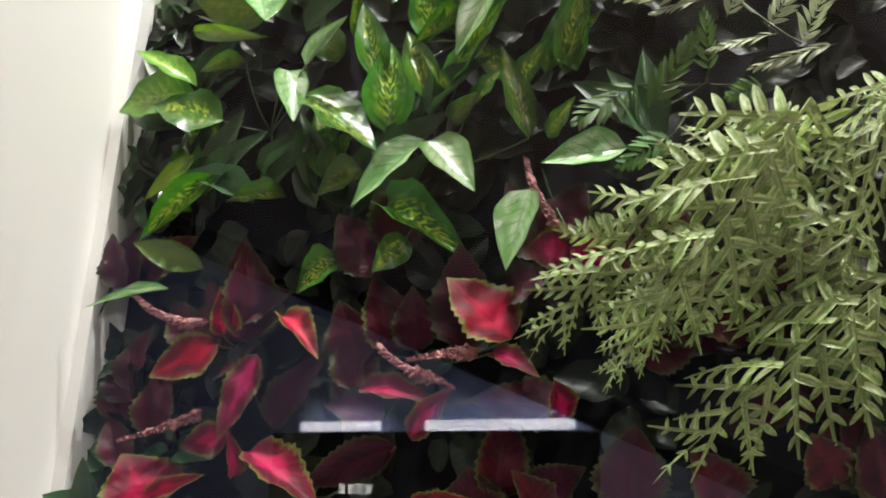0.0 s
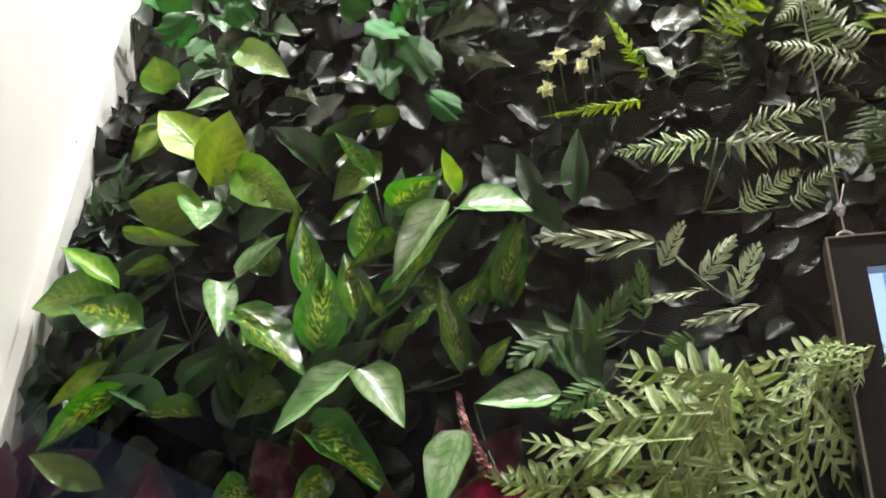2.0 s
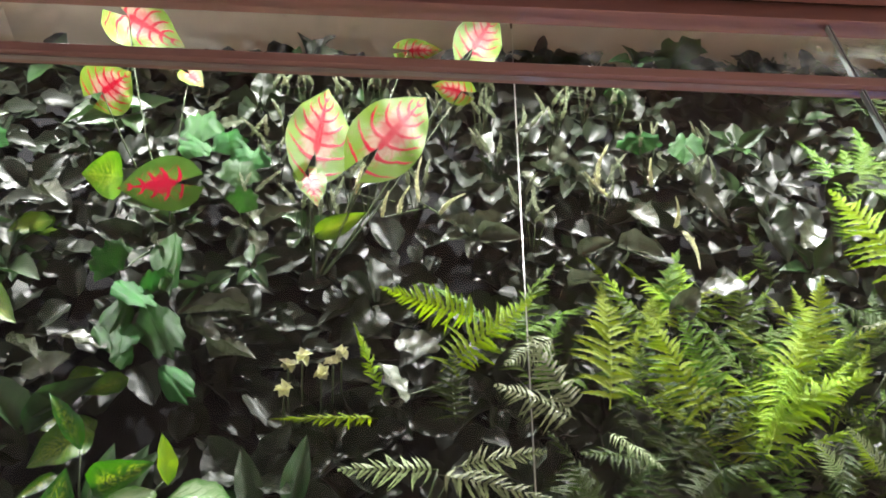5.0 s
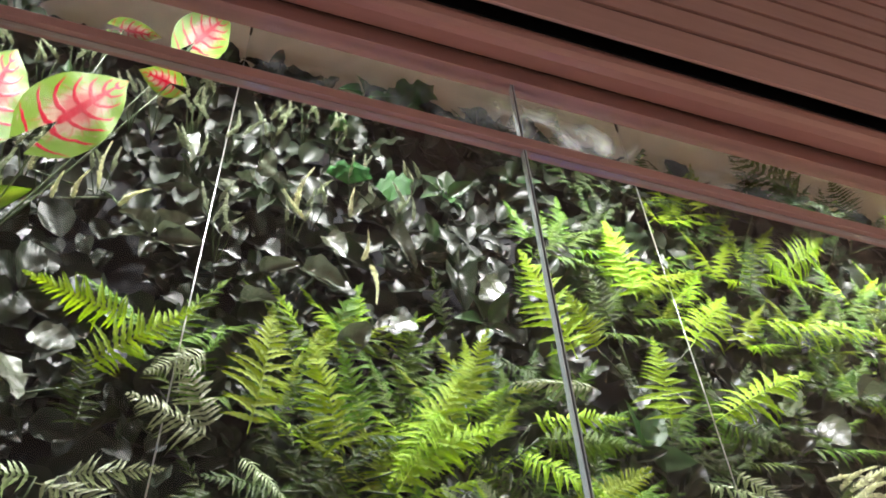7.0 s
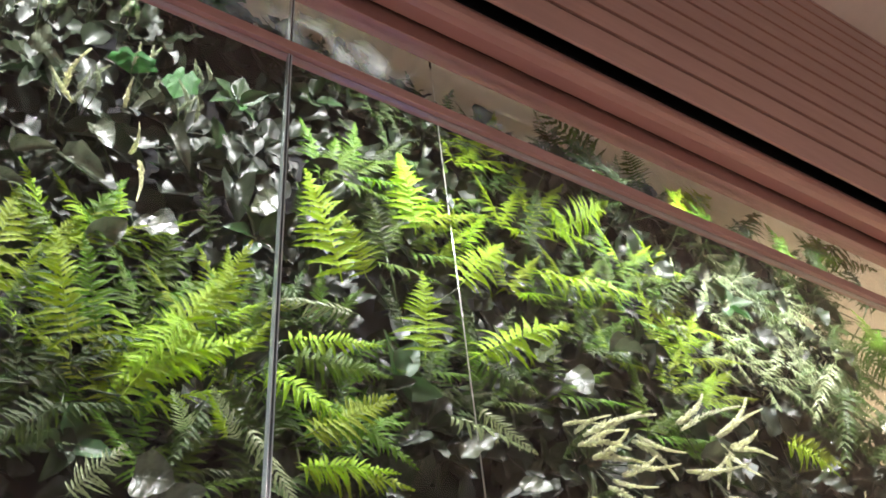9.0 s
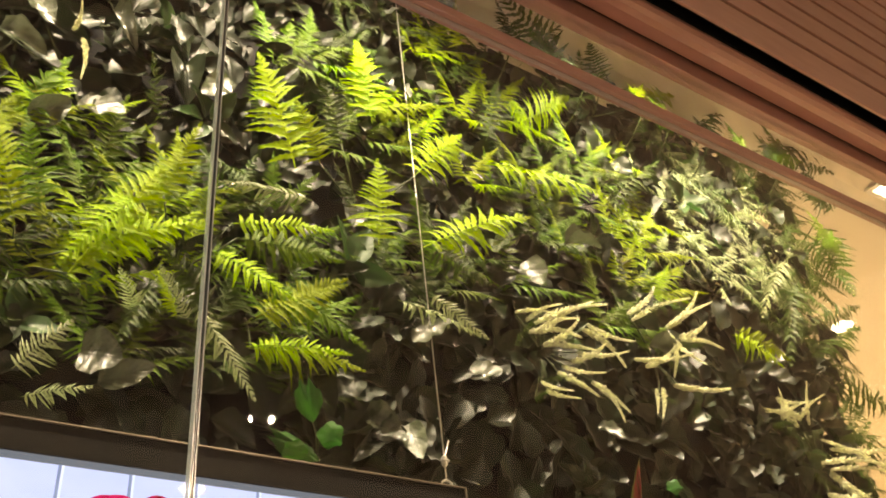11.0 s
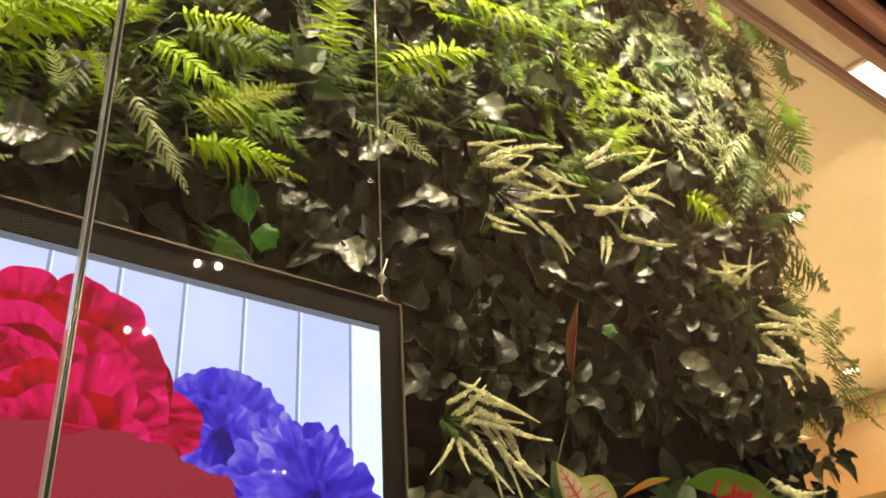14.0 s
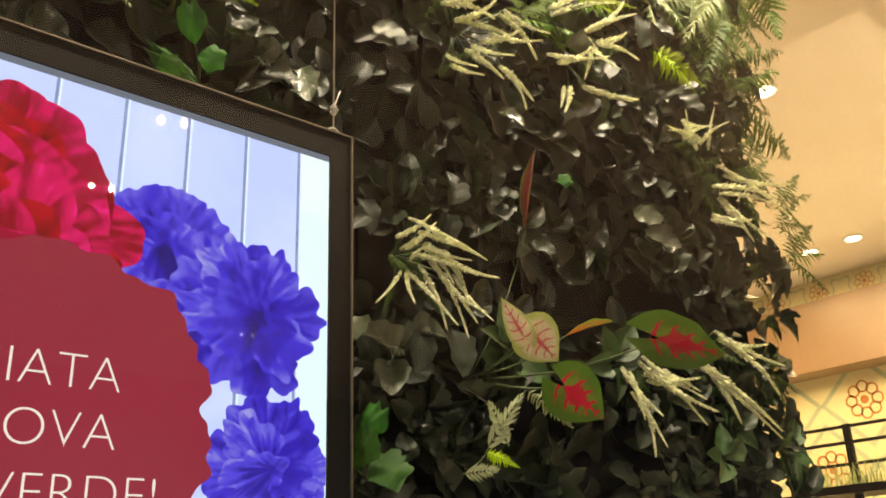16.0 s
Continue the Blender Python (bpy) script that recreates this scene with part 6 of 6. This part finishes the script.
leaf(p, "shadefern", (2.359, 1.42, 1.995), (2.387, 1.383, 1.955), 0.050)
leaf(p, "plume", (2.314, 1.375, 1.962), (2.378, 1.325, 1.813), 0.022)
leaf(p, "plume", (2.315, 1.383, 1.944), (2.383, 1.333, 1.817), 0.018)
leaf(p, "plume", (2.379, 1.367, 2.011), (2.520, 1.317, 1.971), 0.021)
leaf(p, "plume", (2.352, 1.369, 1.987), (2.536, 1.311, 1.976), 0.017)
leaf(p, "shadefern", (2.379, 1.42, 2.011), (2.455, 1.329, 1.978), 0.047)
leaf(p, "plume", (2.596, 1.360, 2.052), (2.887, 1.310, 1.901), 0.025)
leaf(p, "plume", (2.567, 1.365, 2.056), (2.888, 1.316, 1.878), 0.020)
leaf(p, "plume", (2.698, 1.362, 2.131), (2.833, 1.312, 2.070), 0.026)
leaf(p, "plume", (2.693, 1.366, 2.154), (2.808, 1.297, 2.055), 0.021)
leaf(p, "shadefern", (2.698, 1.42, 2.131), (2.688, 1.288, 2.052), 0.057)
leaf(p, "plume", (2.757, 1.367, 2.121), (2.982, 1.317, 2.041), 0.025)
leaf(p, "plume", (2.783, 1.376, 2.140), (2.962, 1.320, 2.050), 0.020)
leaf(p, "plume", (2.661, 1.373, 2.032), (2.716, 1.323, 1.903), 0.023)
leaf(p, "plume", (2.643, 1.375, 2.042), (2.695, 1.328, 1.932), 0.018)
leaf(p, "shadefern", (2.661, 1.42, 2.032), (2.636, 1.381, 2.021), 0.051)
leaf(p, "plume", (2.279, 1.377, 2.000), (2.300, 1.327, 1.870), 0.020)
leaf(p, "plume", (2.298, 1.369, 1.991), (2.285, 1.316, 1.869), 0.016)
p = plant("astilbe_plant", "astilbe plumes at the end of the plant wall", "flower", (2.919, 1.46, 2.675))
leaf(p, "plume", (2.802, 1.367, 2.627), (3.065, 1.317, 2.696), 0.025)
leaf(p, "plume", (2.826, 1.361, 2.607), (3.076, 1.326, 2.669), 0.020)
leaf(p, "shadefern", (2.802, 1.42, 2.627), (2.904, 1.389, 2.564), 0.054)
leaf(p, "plume", (2.841, 1.377, 2.604), (2.951, 1.327, 2.481), 0.024)
leaf(p, "plume", (2.849, 1.376, 2.614), (2.959, 1.322, 2.457), 0.019)
leaf(p, "plume", (2.787, 1.373, 2.532), (2.914, 1.323, 2.486), 0.024)
leaf(p, "plume", (2.775, 1.372, 2.512), (2.899, 1.334, 2.513), 0.019)
leaf(p, "shadefern", (2.787, 1.42, 2.532), (2.795, 1.403, 2.541), 0.052)
leaf(p, "plume", (2.880, 1.368, 2.688), (3.197, 1.318, 2.672), 0.023)
leaf(p, "plume", (2.850, 1.369, 2.713), (3.171, 1.305, 2.646), 0.019)
leaf(p, "plume", (2.776, 1.367, 2.764), (2.640, 1.317, 2.794), 0.028)
leaf(p, "plume", (2.751, 1.367, 2.736), (2.627, 1.320, 2.774), 0.022)
leaf(p, "shadefern", (2.776, 1.42, 2.764), (2.709, 1.364, 2.702), 0.061)
leaf(p, "plume", (2.781, 1.370, 2.767), (2.803, 1.320, 2.851), 0.020)
leaf(p, "plume", (2.806, 1.363, 2.751), (2.799, 1.328, 2.881), 0.016)
p = plant("heather_plant", "small pale flower spikes among glossy dark leaves", "flower", (-0.042, 1.46, 3.432))
leaf(p, "plume", (-0.107, 1.375, 3.308), (-0.122, 1.325, 3.333), 0.018)
leaf(p, "plume", (-0.062, 1.368, 3.346), (-0.095, 1.318, 3.448), 0.015)
leaf(p, "plume", (-0.010, 1.375, 3.311), (0.015, 1.325, 3.356), 0.018)
leaf(p, "plume", (0.388, 1.369, 3.429), (0.363, 1.319, 3.522), 0.022)
leaf(p, "plume", (0.522, 1.364, 3.435), (0.508, 1.314, 3.490), 0.016)
leaf(p, "plume", (-0.213, 1.371, 3.367), (-0.238, 1.321, 3.388), 0.022)
leaf(p, "plume", (0.579, 1.375, 3.287), (0.613, 1.325, 3.162), 0.018)
leaf(p, "plume", (0.554, 1.360, 3.284), (0.584, 1.310, 3.301), 0.018)
leaf(p, "plume", (-0.149, 1.368, 3.285), (-0.144, 1.318, 3.326), 0.015)
leaf(p, "plume", (0.411, 1.368, 3.393), (0.343, 1.318, 3.419), 0.015)
p = plant("magnolia_spray", "grey magnolia leaves, highlights of dark leaves put into their colour", "foliage", (0.578, 1.46, 3.234))
leaf(p, "glint", (0.517, 1.409, 3.038), (0.583, 1.359, 3.081), 0.063)
leaf(p, "glint", (0.601, 1.410, 3.129), (0.691, 1.360, 3.098), 0.071)
leaf(p, "glint", (0.420, 1.397, 3.248), (0.509, 1.347, 3.194), 0.059)
leaf(p, "glint", (0.327, 1.410, 3.224), (0.399, 1.360, 3.238), 0.040)
leaf(p, "glint", (0.296, 1.407, 3.113), (0.359, 1.357, 3.117), 0.038)
leaf(p, "glint", (0.635, 1.394, 3.437), (0.683, 1.344, 3.323), 0.042)
leaf(p, "glint", (0.928, 1.399, 3.360), (0.847, 1.349, 3.221), 0.063)
leaf(p, "glint", (0.471, 1.391, 3.375), (0.509, 1.341, 3.279), 0.055)
leaf(p, "glint", (0.065, 1.408, 3.642), (0.126, 1.358, 3.563), 0.053)
leaf(p, "glint", (0.195, 1.404, 3.527), (0.235, 1.354, 3.409), 0.050)
p = plant("magnolia_spray", "grey-green magnolia leaves among dark foliage, shine put into their colour", "foliage", (-0.506, 1.46, 3.014))
leaf(p, "glint", (-0.415, 1.409, 2.994), (-0.566, 1.359, 2.981), 0.054)
leaf(p, "glint", (-0.548, 1.407, 2.948), (-0.449, 1.357, 2.879), 0.042)
leaf(p, "glint", (-0.476, 1.404, 2.862), (-0.389, 1.354, 2.870), 0.049)
leaf(p, "glint", (-0.918, 1.406, 2.890), (-0.797, 1.356, 2.818), 0.039)
leaf(p, "glint", (-0.851, 1.402, 2.803), (-0.744, 1.352, 2.818), 0.050)
leaf(p, "glint", (-0.791, 1.390, 2.901), (-0.671, 1.340, 2.830), 0.058)
leaf(p, "glint", (-0.092, 1.402, 2.934), (0.003, 1.352, 2.872), 0.060)
leaf(p, "glint", (-0.118, 1.388, 2.855), (-0.057, 1.338, 2.726), 0.052)
leaf(p, "glint", (-1.015, 1.391, 3.344), (-0.909, 1.341, 3.295), 0.060)
leaf(p, "glint", (-0.694, 1.407, 3.210), (-0.597, 1.357, 3.091), 0.055)
p = plant("magnolia_spray", "broad grey magnolia leaves above the display, shine put into their colour", "foliage", (0.766, 1.46, 2.549))
leaf(p, "glint", (0.686, 1.389, 2.519), (0.740, 1.339, 2.501), 0.089)
leaf(p, "glint", (0.722, 1.390, 2.468), (0.805, 1.340, 2.495), 0.052)
leaf(p, "glint", (1.952, 1.390, 3.178), (2.068, 1.340, 3.218), 0.05)
leaf(p, "glint", (1.269, 1.409, 2.519), (1.322, 1.359, 2.479), 0.059)
leaf(p, "glint", (1.369, 1.392, 2.509), (1.359, 1.342, 2.406), 0.053)
leaf(p, "glint", (1.545, 1.389, 2.681), (1.602, 1.339, 2.656), 0.052)
leaf(p, "glint", (2.481, 1.408, 2.400), (2.584, 1.358, 2.382), 0.070)
leaf(p, "glint", (1.393, 1.391, 2.714), (1.472, 1.341, 2.771), 0.064)
leaf(p, "glint", (1.809, 1.408, 3.090), (1.810, 1.358, 2.982), 0.076)
leaf(p, "glint", (1.745, 1.404, 3.157), (1.661, 1.354, 3.036), 0.066)
p = plant("magnolia_spray", "round grey magnolia leaves below the astilbe, shine put into their colour", "foliage", (1.634, 1.46, 1.970))
leaf(p, "glint", (1.608, 1.408, 1.944), (1.504, 1.358, 1.984), 0.066)
leaf(p, "glint", (1.596, 1.411, 1.931), (1.564, 1.361, 1.862), 0.072)
leaf(p, "glint", (1.648, 1.402, 1.995), (1.696, 1.352, 2.002), 0.052)
leaf(p, "glint", (2.484, 1.407, 2.417), (2.582, 1.357, 2.381), 0.068)
leaf(p, "glint", (2.418, 1.389, 2.454), (2.485, 1.339, 2.427), 0.057)
leaf(p, "glint", (1.294, 1.406, 2.502), (1.327, 1.356, 2.450), 0.053)
leaf(p, "glint", (1.521, 1.400, 2.009), (1.473, 1.350, 1.945), 0.043)
leaf(p, "glint", (1.936, 1.405, 2.605), (1.982, 1.355, 2.574), 0.057)
leaf(p, "glint", (2.205, 1.391, 2.904), (2.284, 1.341, 2.872), 0.065)
p = plant("ginkgo_vine", "hanging vine of green fan leaves beside dark foliage", "vine", (-0.707, 1.46, 3.060))
leaf(p, "ginkgo", (-0.661, 1.386, 2.932), (-0.657, 1.336, 2.822), 0.076)
leaf(p, "ginkgo", (-0.571, 1.390, 2.825), (-0.498, 1.340, 2.735), 0.062)
leaf(p, "ginkgo", (-0.718, 1.369, 3.041), (-0.605, 1.319, 2.937), 0.078)
leaf(p, "ginkgo", (-0.557, 1.376, 3.506), (-0.579, 1.326, 3.561), 0.091)
leaf(p, "ginkgo", (-0.610, 1.382, 3.030), (-0.619, 1.332, 3.048), 0.052)
leaf(p, "ginkgo", (-0.723, 1.388, 2.943), (-0.650, 1.338, 2.832), 0.064)
p = plant("pothos_plant", "bright green leaves at the foot of the caladium", "houseplant", (-0.336, 1.46, 3.207))
leaf(p, "pothos", (-0.298, 1.384, 3.239), (-0.187, 1.334, 3.256), 0.054)
leaf(p, "pothos", (-0.821, 1.382, 3.410), (-0.867, 1.332, 3.363), 0.121)
p = plant("polypody_fern", "pale small fern fronds near the foot of the wall", "fern", (1.926, 1.46, 1.833))
leaf(p, "lobed", (1.827, 1.394, 1.768), (1.886, 1.344, 1.882), 0.055)
leaf(p, "lobed", (1.902, 1.403, 1.786), (1.811, 1.353, 1.853), 0.048)
leaf(p, "palefern", (1.948, 1.386, 1.909), (2.015, 1.316, 1.824), 0.050)
leaf(p, "fern", (1.802, 1.367, 1.763), (1.818, 1.297, 1.727), 0.042)
leaf(p, "lobed", (1.765, 1.397, 1.720), (1.811, 1.347, 1.727), 0.046)


# dark glossy sprays all over the wall
def dark_spray(x, z, y, size, count, kind="dark"):
    s = plant("magnolia_spray", "spray of glossy dark green leaves on the plant wall", "foliage", (x, 1.48, z))
    turn = dice.uniform(0, math.tau)
    for k in range(count):
        c = turn + k * math.tau / count + dice.uniform(-0.3, 0.3)
        n = size * dice.uniform(0.75, 1.15)
        base = Vector((x + 0.012 * math.cos(c), y + 0.02, z + 0.012 * math.sin(c)))
        tip = base + Vector((math.cos(c) * n, dice.uniform(-0.06, 0.0), math.sin(c) * n))
        put_blade(s, kind, base, tip, n * dice.uniform(0.5, 0.74), Vector((dice.uniform(-0.5, 0.5), -1, dice.uniform(-0.5, 0.7))))
    stem(s, (x, y + 0.02, z), 0.003)


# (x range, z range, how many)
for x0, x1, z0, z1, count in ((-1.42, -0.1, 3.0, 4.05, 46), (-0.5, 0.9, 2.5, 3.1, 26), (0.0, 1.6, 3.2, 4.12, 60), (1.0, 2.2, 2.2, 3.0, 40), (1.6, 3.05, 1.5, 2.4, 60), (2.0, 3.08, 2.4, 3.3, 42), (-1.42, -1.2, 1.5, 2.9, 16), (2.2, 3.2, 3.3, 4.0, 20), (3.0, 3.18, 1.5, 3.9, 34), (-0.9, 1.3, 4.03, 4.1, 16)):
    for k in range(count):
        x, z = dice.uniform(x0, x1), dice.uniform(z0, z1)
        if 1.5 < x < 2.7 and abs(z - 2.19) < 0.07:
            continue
        # Some upper sprays take the greyed leaf with its painted highlight.
        dark_spray(x, z, dice.uniform(1.39, 1.46), dice.uniform(0.065, 0.11), dice.choice((4, 5, 6)), "green" if dice.random() < (0.5 if x1 < 0 else 0.12) else "glint" if z > 2.9 and x < 0.75 and dice.random() < 0.2 else "dark")

# more fern among the dark leaves
def loose_fern(x, z, kind, size, lean):
    f = plant("sword_fern", "small fern tucked among dark leaves", "fern", (x, 1.47, z))
    for k in range(3):
        c = radians(lean + (k - 1) * 45 + dice.uniform(-15, 15))
        base = Vector((x, 1.42, z))
        put_blade(f, kind, base, base + size * Vector((math.cos(c), -0.25, math.sin(c))), size * 0.45, Vector((0, -0.8, 0.7)))


for x0, x1, z0, z1, kind, size, lean, count in ((0.25, 1.5, 2.5, 3.0, "shadefern", 0.2, 70, 18), (0.15, 1.1, 2.5, 3.1, "midfern", 0.21, 75, 16), (1.0, 2.2, 2.85, 3.6, "midfern", 0.22, 50, 22), (3.1, 3.3, 2.5, 4.0, "shadefern", 0.19, 10, 16), (1.15, 2.4, 3.0, 3.85, "fern", 0.23, 60, 20), (1.15, 2.3, 3.0, 3.9, "shadefern", 0.22, 60, 12), (0.2, 0.9, 2.55, 3.05, "fern", 0.2, 80, 11), (2.2, 3.0, 3.25, 3.75, "palefern", 0.16, 10, 12), (2.5, 3.15, 3.3, 3.85, "palefern", 0.14, -20, 22), (2.3, 3.25, 3.3, 3.9, "palefern", 0.13, 30, 16), (2.5, 3.25, 3.2, 4.0, "shadefern", 0.2, 20, 16), (2.95, 3.25, 3.2, 4.0, "shadefern", 0.2, 0, 12), (2.7, 3.15, 2.6, 3.2, "shadefern", 0.18, 0, 10), (2.85, 3.12, 1.8, 2.6, "shadefern", 0.12, -10, 6), (0.9, 3.2, 3.9, 4.06, "shadefern", 0.15, 85, 16)):
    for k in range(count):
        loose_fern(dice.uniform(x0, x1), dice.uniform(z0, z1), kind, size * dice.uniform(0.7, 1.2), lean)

# ferns that lean out over the top of the wall
def crest_fern(x, z, kind, size, label):
    f = plant("leatherleaf_fern", label, "fern", (x, 1.47, z - 0.12))
    for k in range(5):
        c = radians(90 + (k - 2) * 34 + dice.uniform(-12, 12))
        base = Vector((x + 0.04 * (k - 2), 1.3, z - 0.02))
        put_blade(f, kind, base, base + size * dice.uniform(0.8, 1.15) * Vector((math.cos(c), -0.15, math.sin(c))), size * 0.5, Vector((dice.uniform(-0.4, 0.2), -0.9, 0.2)))
    stem(f, (x, 1.3, z - 0.02), 0.003)


for x, z, kind, size in ((1.83, 3.92, "shadefern", 0.18), (1.98, 3.9, "glob", 0.17), (2.12, 3.86, "shadefern", 0.15), (2.4, 3.88, "fern", 0.16), (2.52, 3.85, "midfern", 0.17), (2.74, 3.88, "shadefern", 0.16), (2.95, 3.9, "midfern", 0.18), (3.15, 3.9, "shadefern", 0.2), (3.22, 3.98, "midfern", 0.22), (3.36, 3.8, "shadefern", 0.24), (3.3, 3.55, "midfern", 0.2)):
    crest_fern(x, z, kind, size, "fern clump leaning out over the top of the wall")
for x, z in ((-0.42, 3.95), (0.55, 4.0), (0.66, 3.97), (0.9, 3.99)):
    dark_spray(x, z, 1.34, 0.075, 5, dice.choice(("green", "dark", "dark")))


def heather(x, z):
    h = plant("heather_plant", "upright pale flower spikes among glossy dark leaves", "flower", (x, 1.46, z - 0.06))
    for k in range(3):
        base = Vector((x + 0.022 * (k - 1), 1.37, z + dice.uniform(-0.03, 0.03)))
        tip = base + Vector((dice.uniform(-0.04, 0.05), -0.035, dice.uniform(0.03, 0.06)))
        put_blade(h, "heather", base, tip, 0.02, Vector((0.2, -1, 0.3)))
        stem(h, base, 0.0016)


for k in range(34):
    x = dice.uniform(-0.55, 0.7)
    heather(x, dice.uniform(3.72, 3.86) if k < 14 else dice.uniform(3.2, 3.7))


def cream_blossom(x, z):
    b = plant("hydrangea_plant", "small cream blossom on a thin stem", "flower", (x, 1.46, z - 0.05))
    for k in range(7):
        c = k * math.tau / 7
        base = Vector((x, 1.372, z))
        put_blade(b, "cream", base, base + dice.uniform(0.012, 0.022) * Vector((math.cos(c), dice.uniform(-1.2, -0.1), math.sin(c))), 0.02, Vector((dice.uniform(-0.5, 0.5), -1, 0.5)))
    stem(b, (x, 1.375, z), 0.002)


for x, z in ((-0.305, 2.825), (-0.235, 2.81), (-0.2, 2.865), (-0.215, 2.84), (-0.305, 2.765), (-0.28, 2.85)):
    cream_blossom(x, z)

# more leaves between and behind the big ones
for name, label, kind, x0, x1, z0, z1, n0, n1, ratio, lean, count in (
        ("variegated_dumb_cane", "dumb cane leaves half hidden behind others", "dieff", -1.3, -0.15, 2.12, 2.5, 0.13, 0.2, 0.4, 90, 4),
        # Rear dumb cane filler; a darker green leaf paints its shade.
        ("shaded_dumb_cane", "dumb cane leaves at the back, shade put in as darker green", "green", -1.35, -0.15, 2.05, 2.7, 0.13, 0.2, 0.36, 90, 14),
        ("coleus_plant", "coleus behind the others, shade put into its leaf colour", "shadecoleus", -1.38, 0.12, 1.48, 2.0, 0.1, 0.15, 0.7, 80, 14),
        ("pothos_plant", "shaded pothos leaves among the vines", "pothos", -1.35, -0.5, 2.6, 3.4, 0.07, 0.11, 0.75, 200, 5)):
    for k in range(count):
        x, z = dice.uniform(x0, x1), dice.uniform(z0, z1)
        s = plant(name, label, "houseplant", (x, 1.48, z))
        for q in range(3):
            c = radians(lean + dice.uniform(-65, 65))
            n = dice.uniform(n0, n1)
            base = Vector((x + dice.uniform(-0.04, 0.04), dice.uniform(1.41, 1.45), z + dice.uniform(-0.04, 0.04)))
            put_blade(s, kind, base, base + n * Vector((math.cos(c), -0.25, math.sin(c))), n * ratio * dice.uniform(0.85, 1.15), Vector((dice.uniform(-0.3, 0.6), -1, dice.uniform(-0.3, 0.4))))

# the uncountable leaves behind everything, with the shade of the gaps in their colour
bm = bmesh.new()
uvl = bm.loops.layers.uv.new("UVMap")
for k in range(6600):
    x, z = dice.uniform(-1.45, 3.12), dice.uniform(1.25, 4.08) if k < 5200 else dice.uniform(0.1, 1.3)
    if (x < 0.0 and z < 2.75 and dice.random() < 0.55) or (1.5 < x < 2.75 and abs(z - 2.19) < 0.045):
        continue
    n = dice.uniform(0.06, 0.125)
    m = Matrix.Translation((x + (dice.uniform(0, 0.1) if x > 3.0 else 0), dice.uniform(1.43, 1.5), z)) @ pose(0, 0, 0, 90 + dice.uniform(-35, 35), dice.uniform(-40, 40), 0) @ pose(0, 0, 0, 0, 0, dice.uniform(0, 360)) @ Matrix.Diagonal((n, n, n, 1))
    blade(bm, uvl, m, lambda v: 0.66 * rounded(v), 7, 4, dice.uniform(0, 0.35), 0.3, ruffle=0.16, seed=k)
tagged(part("dark_foliage", bm, LEAF["mass"], None, "dense mass of leaves covering the wall, gap shade put into their colour"), category="foliage", kind="stuff")
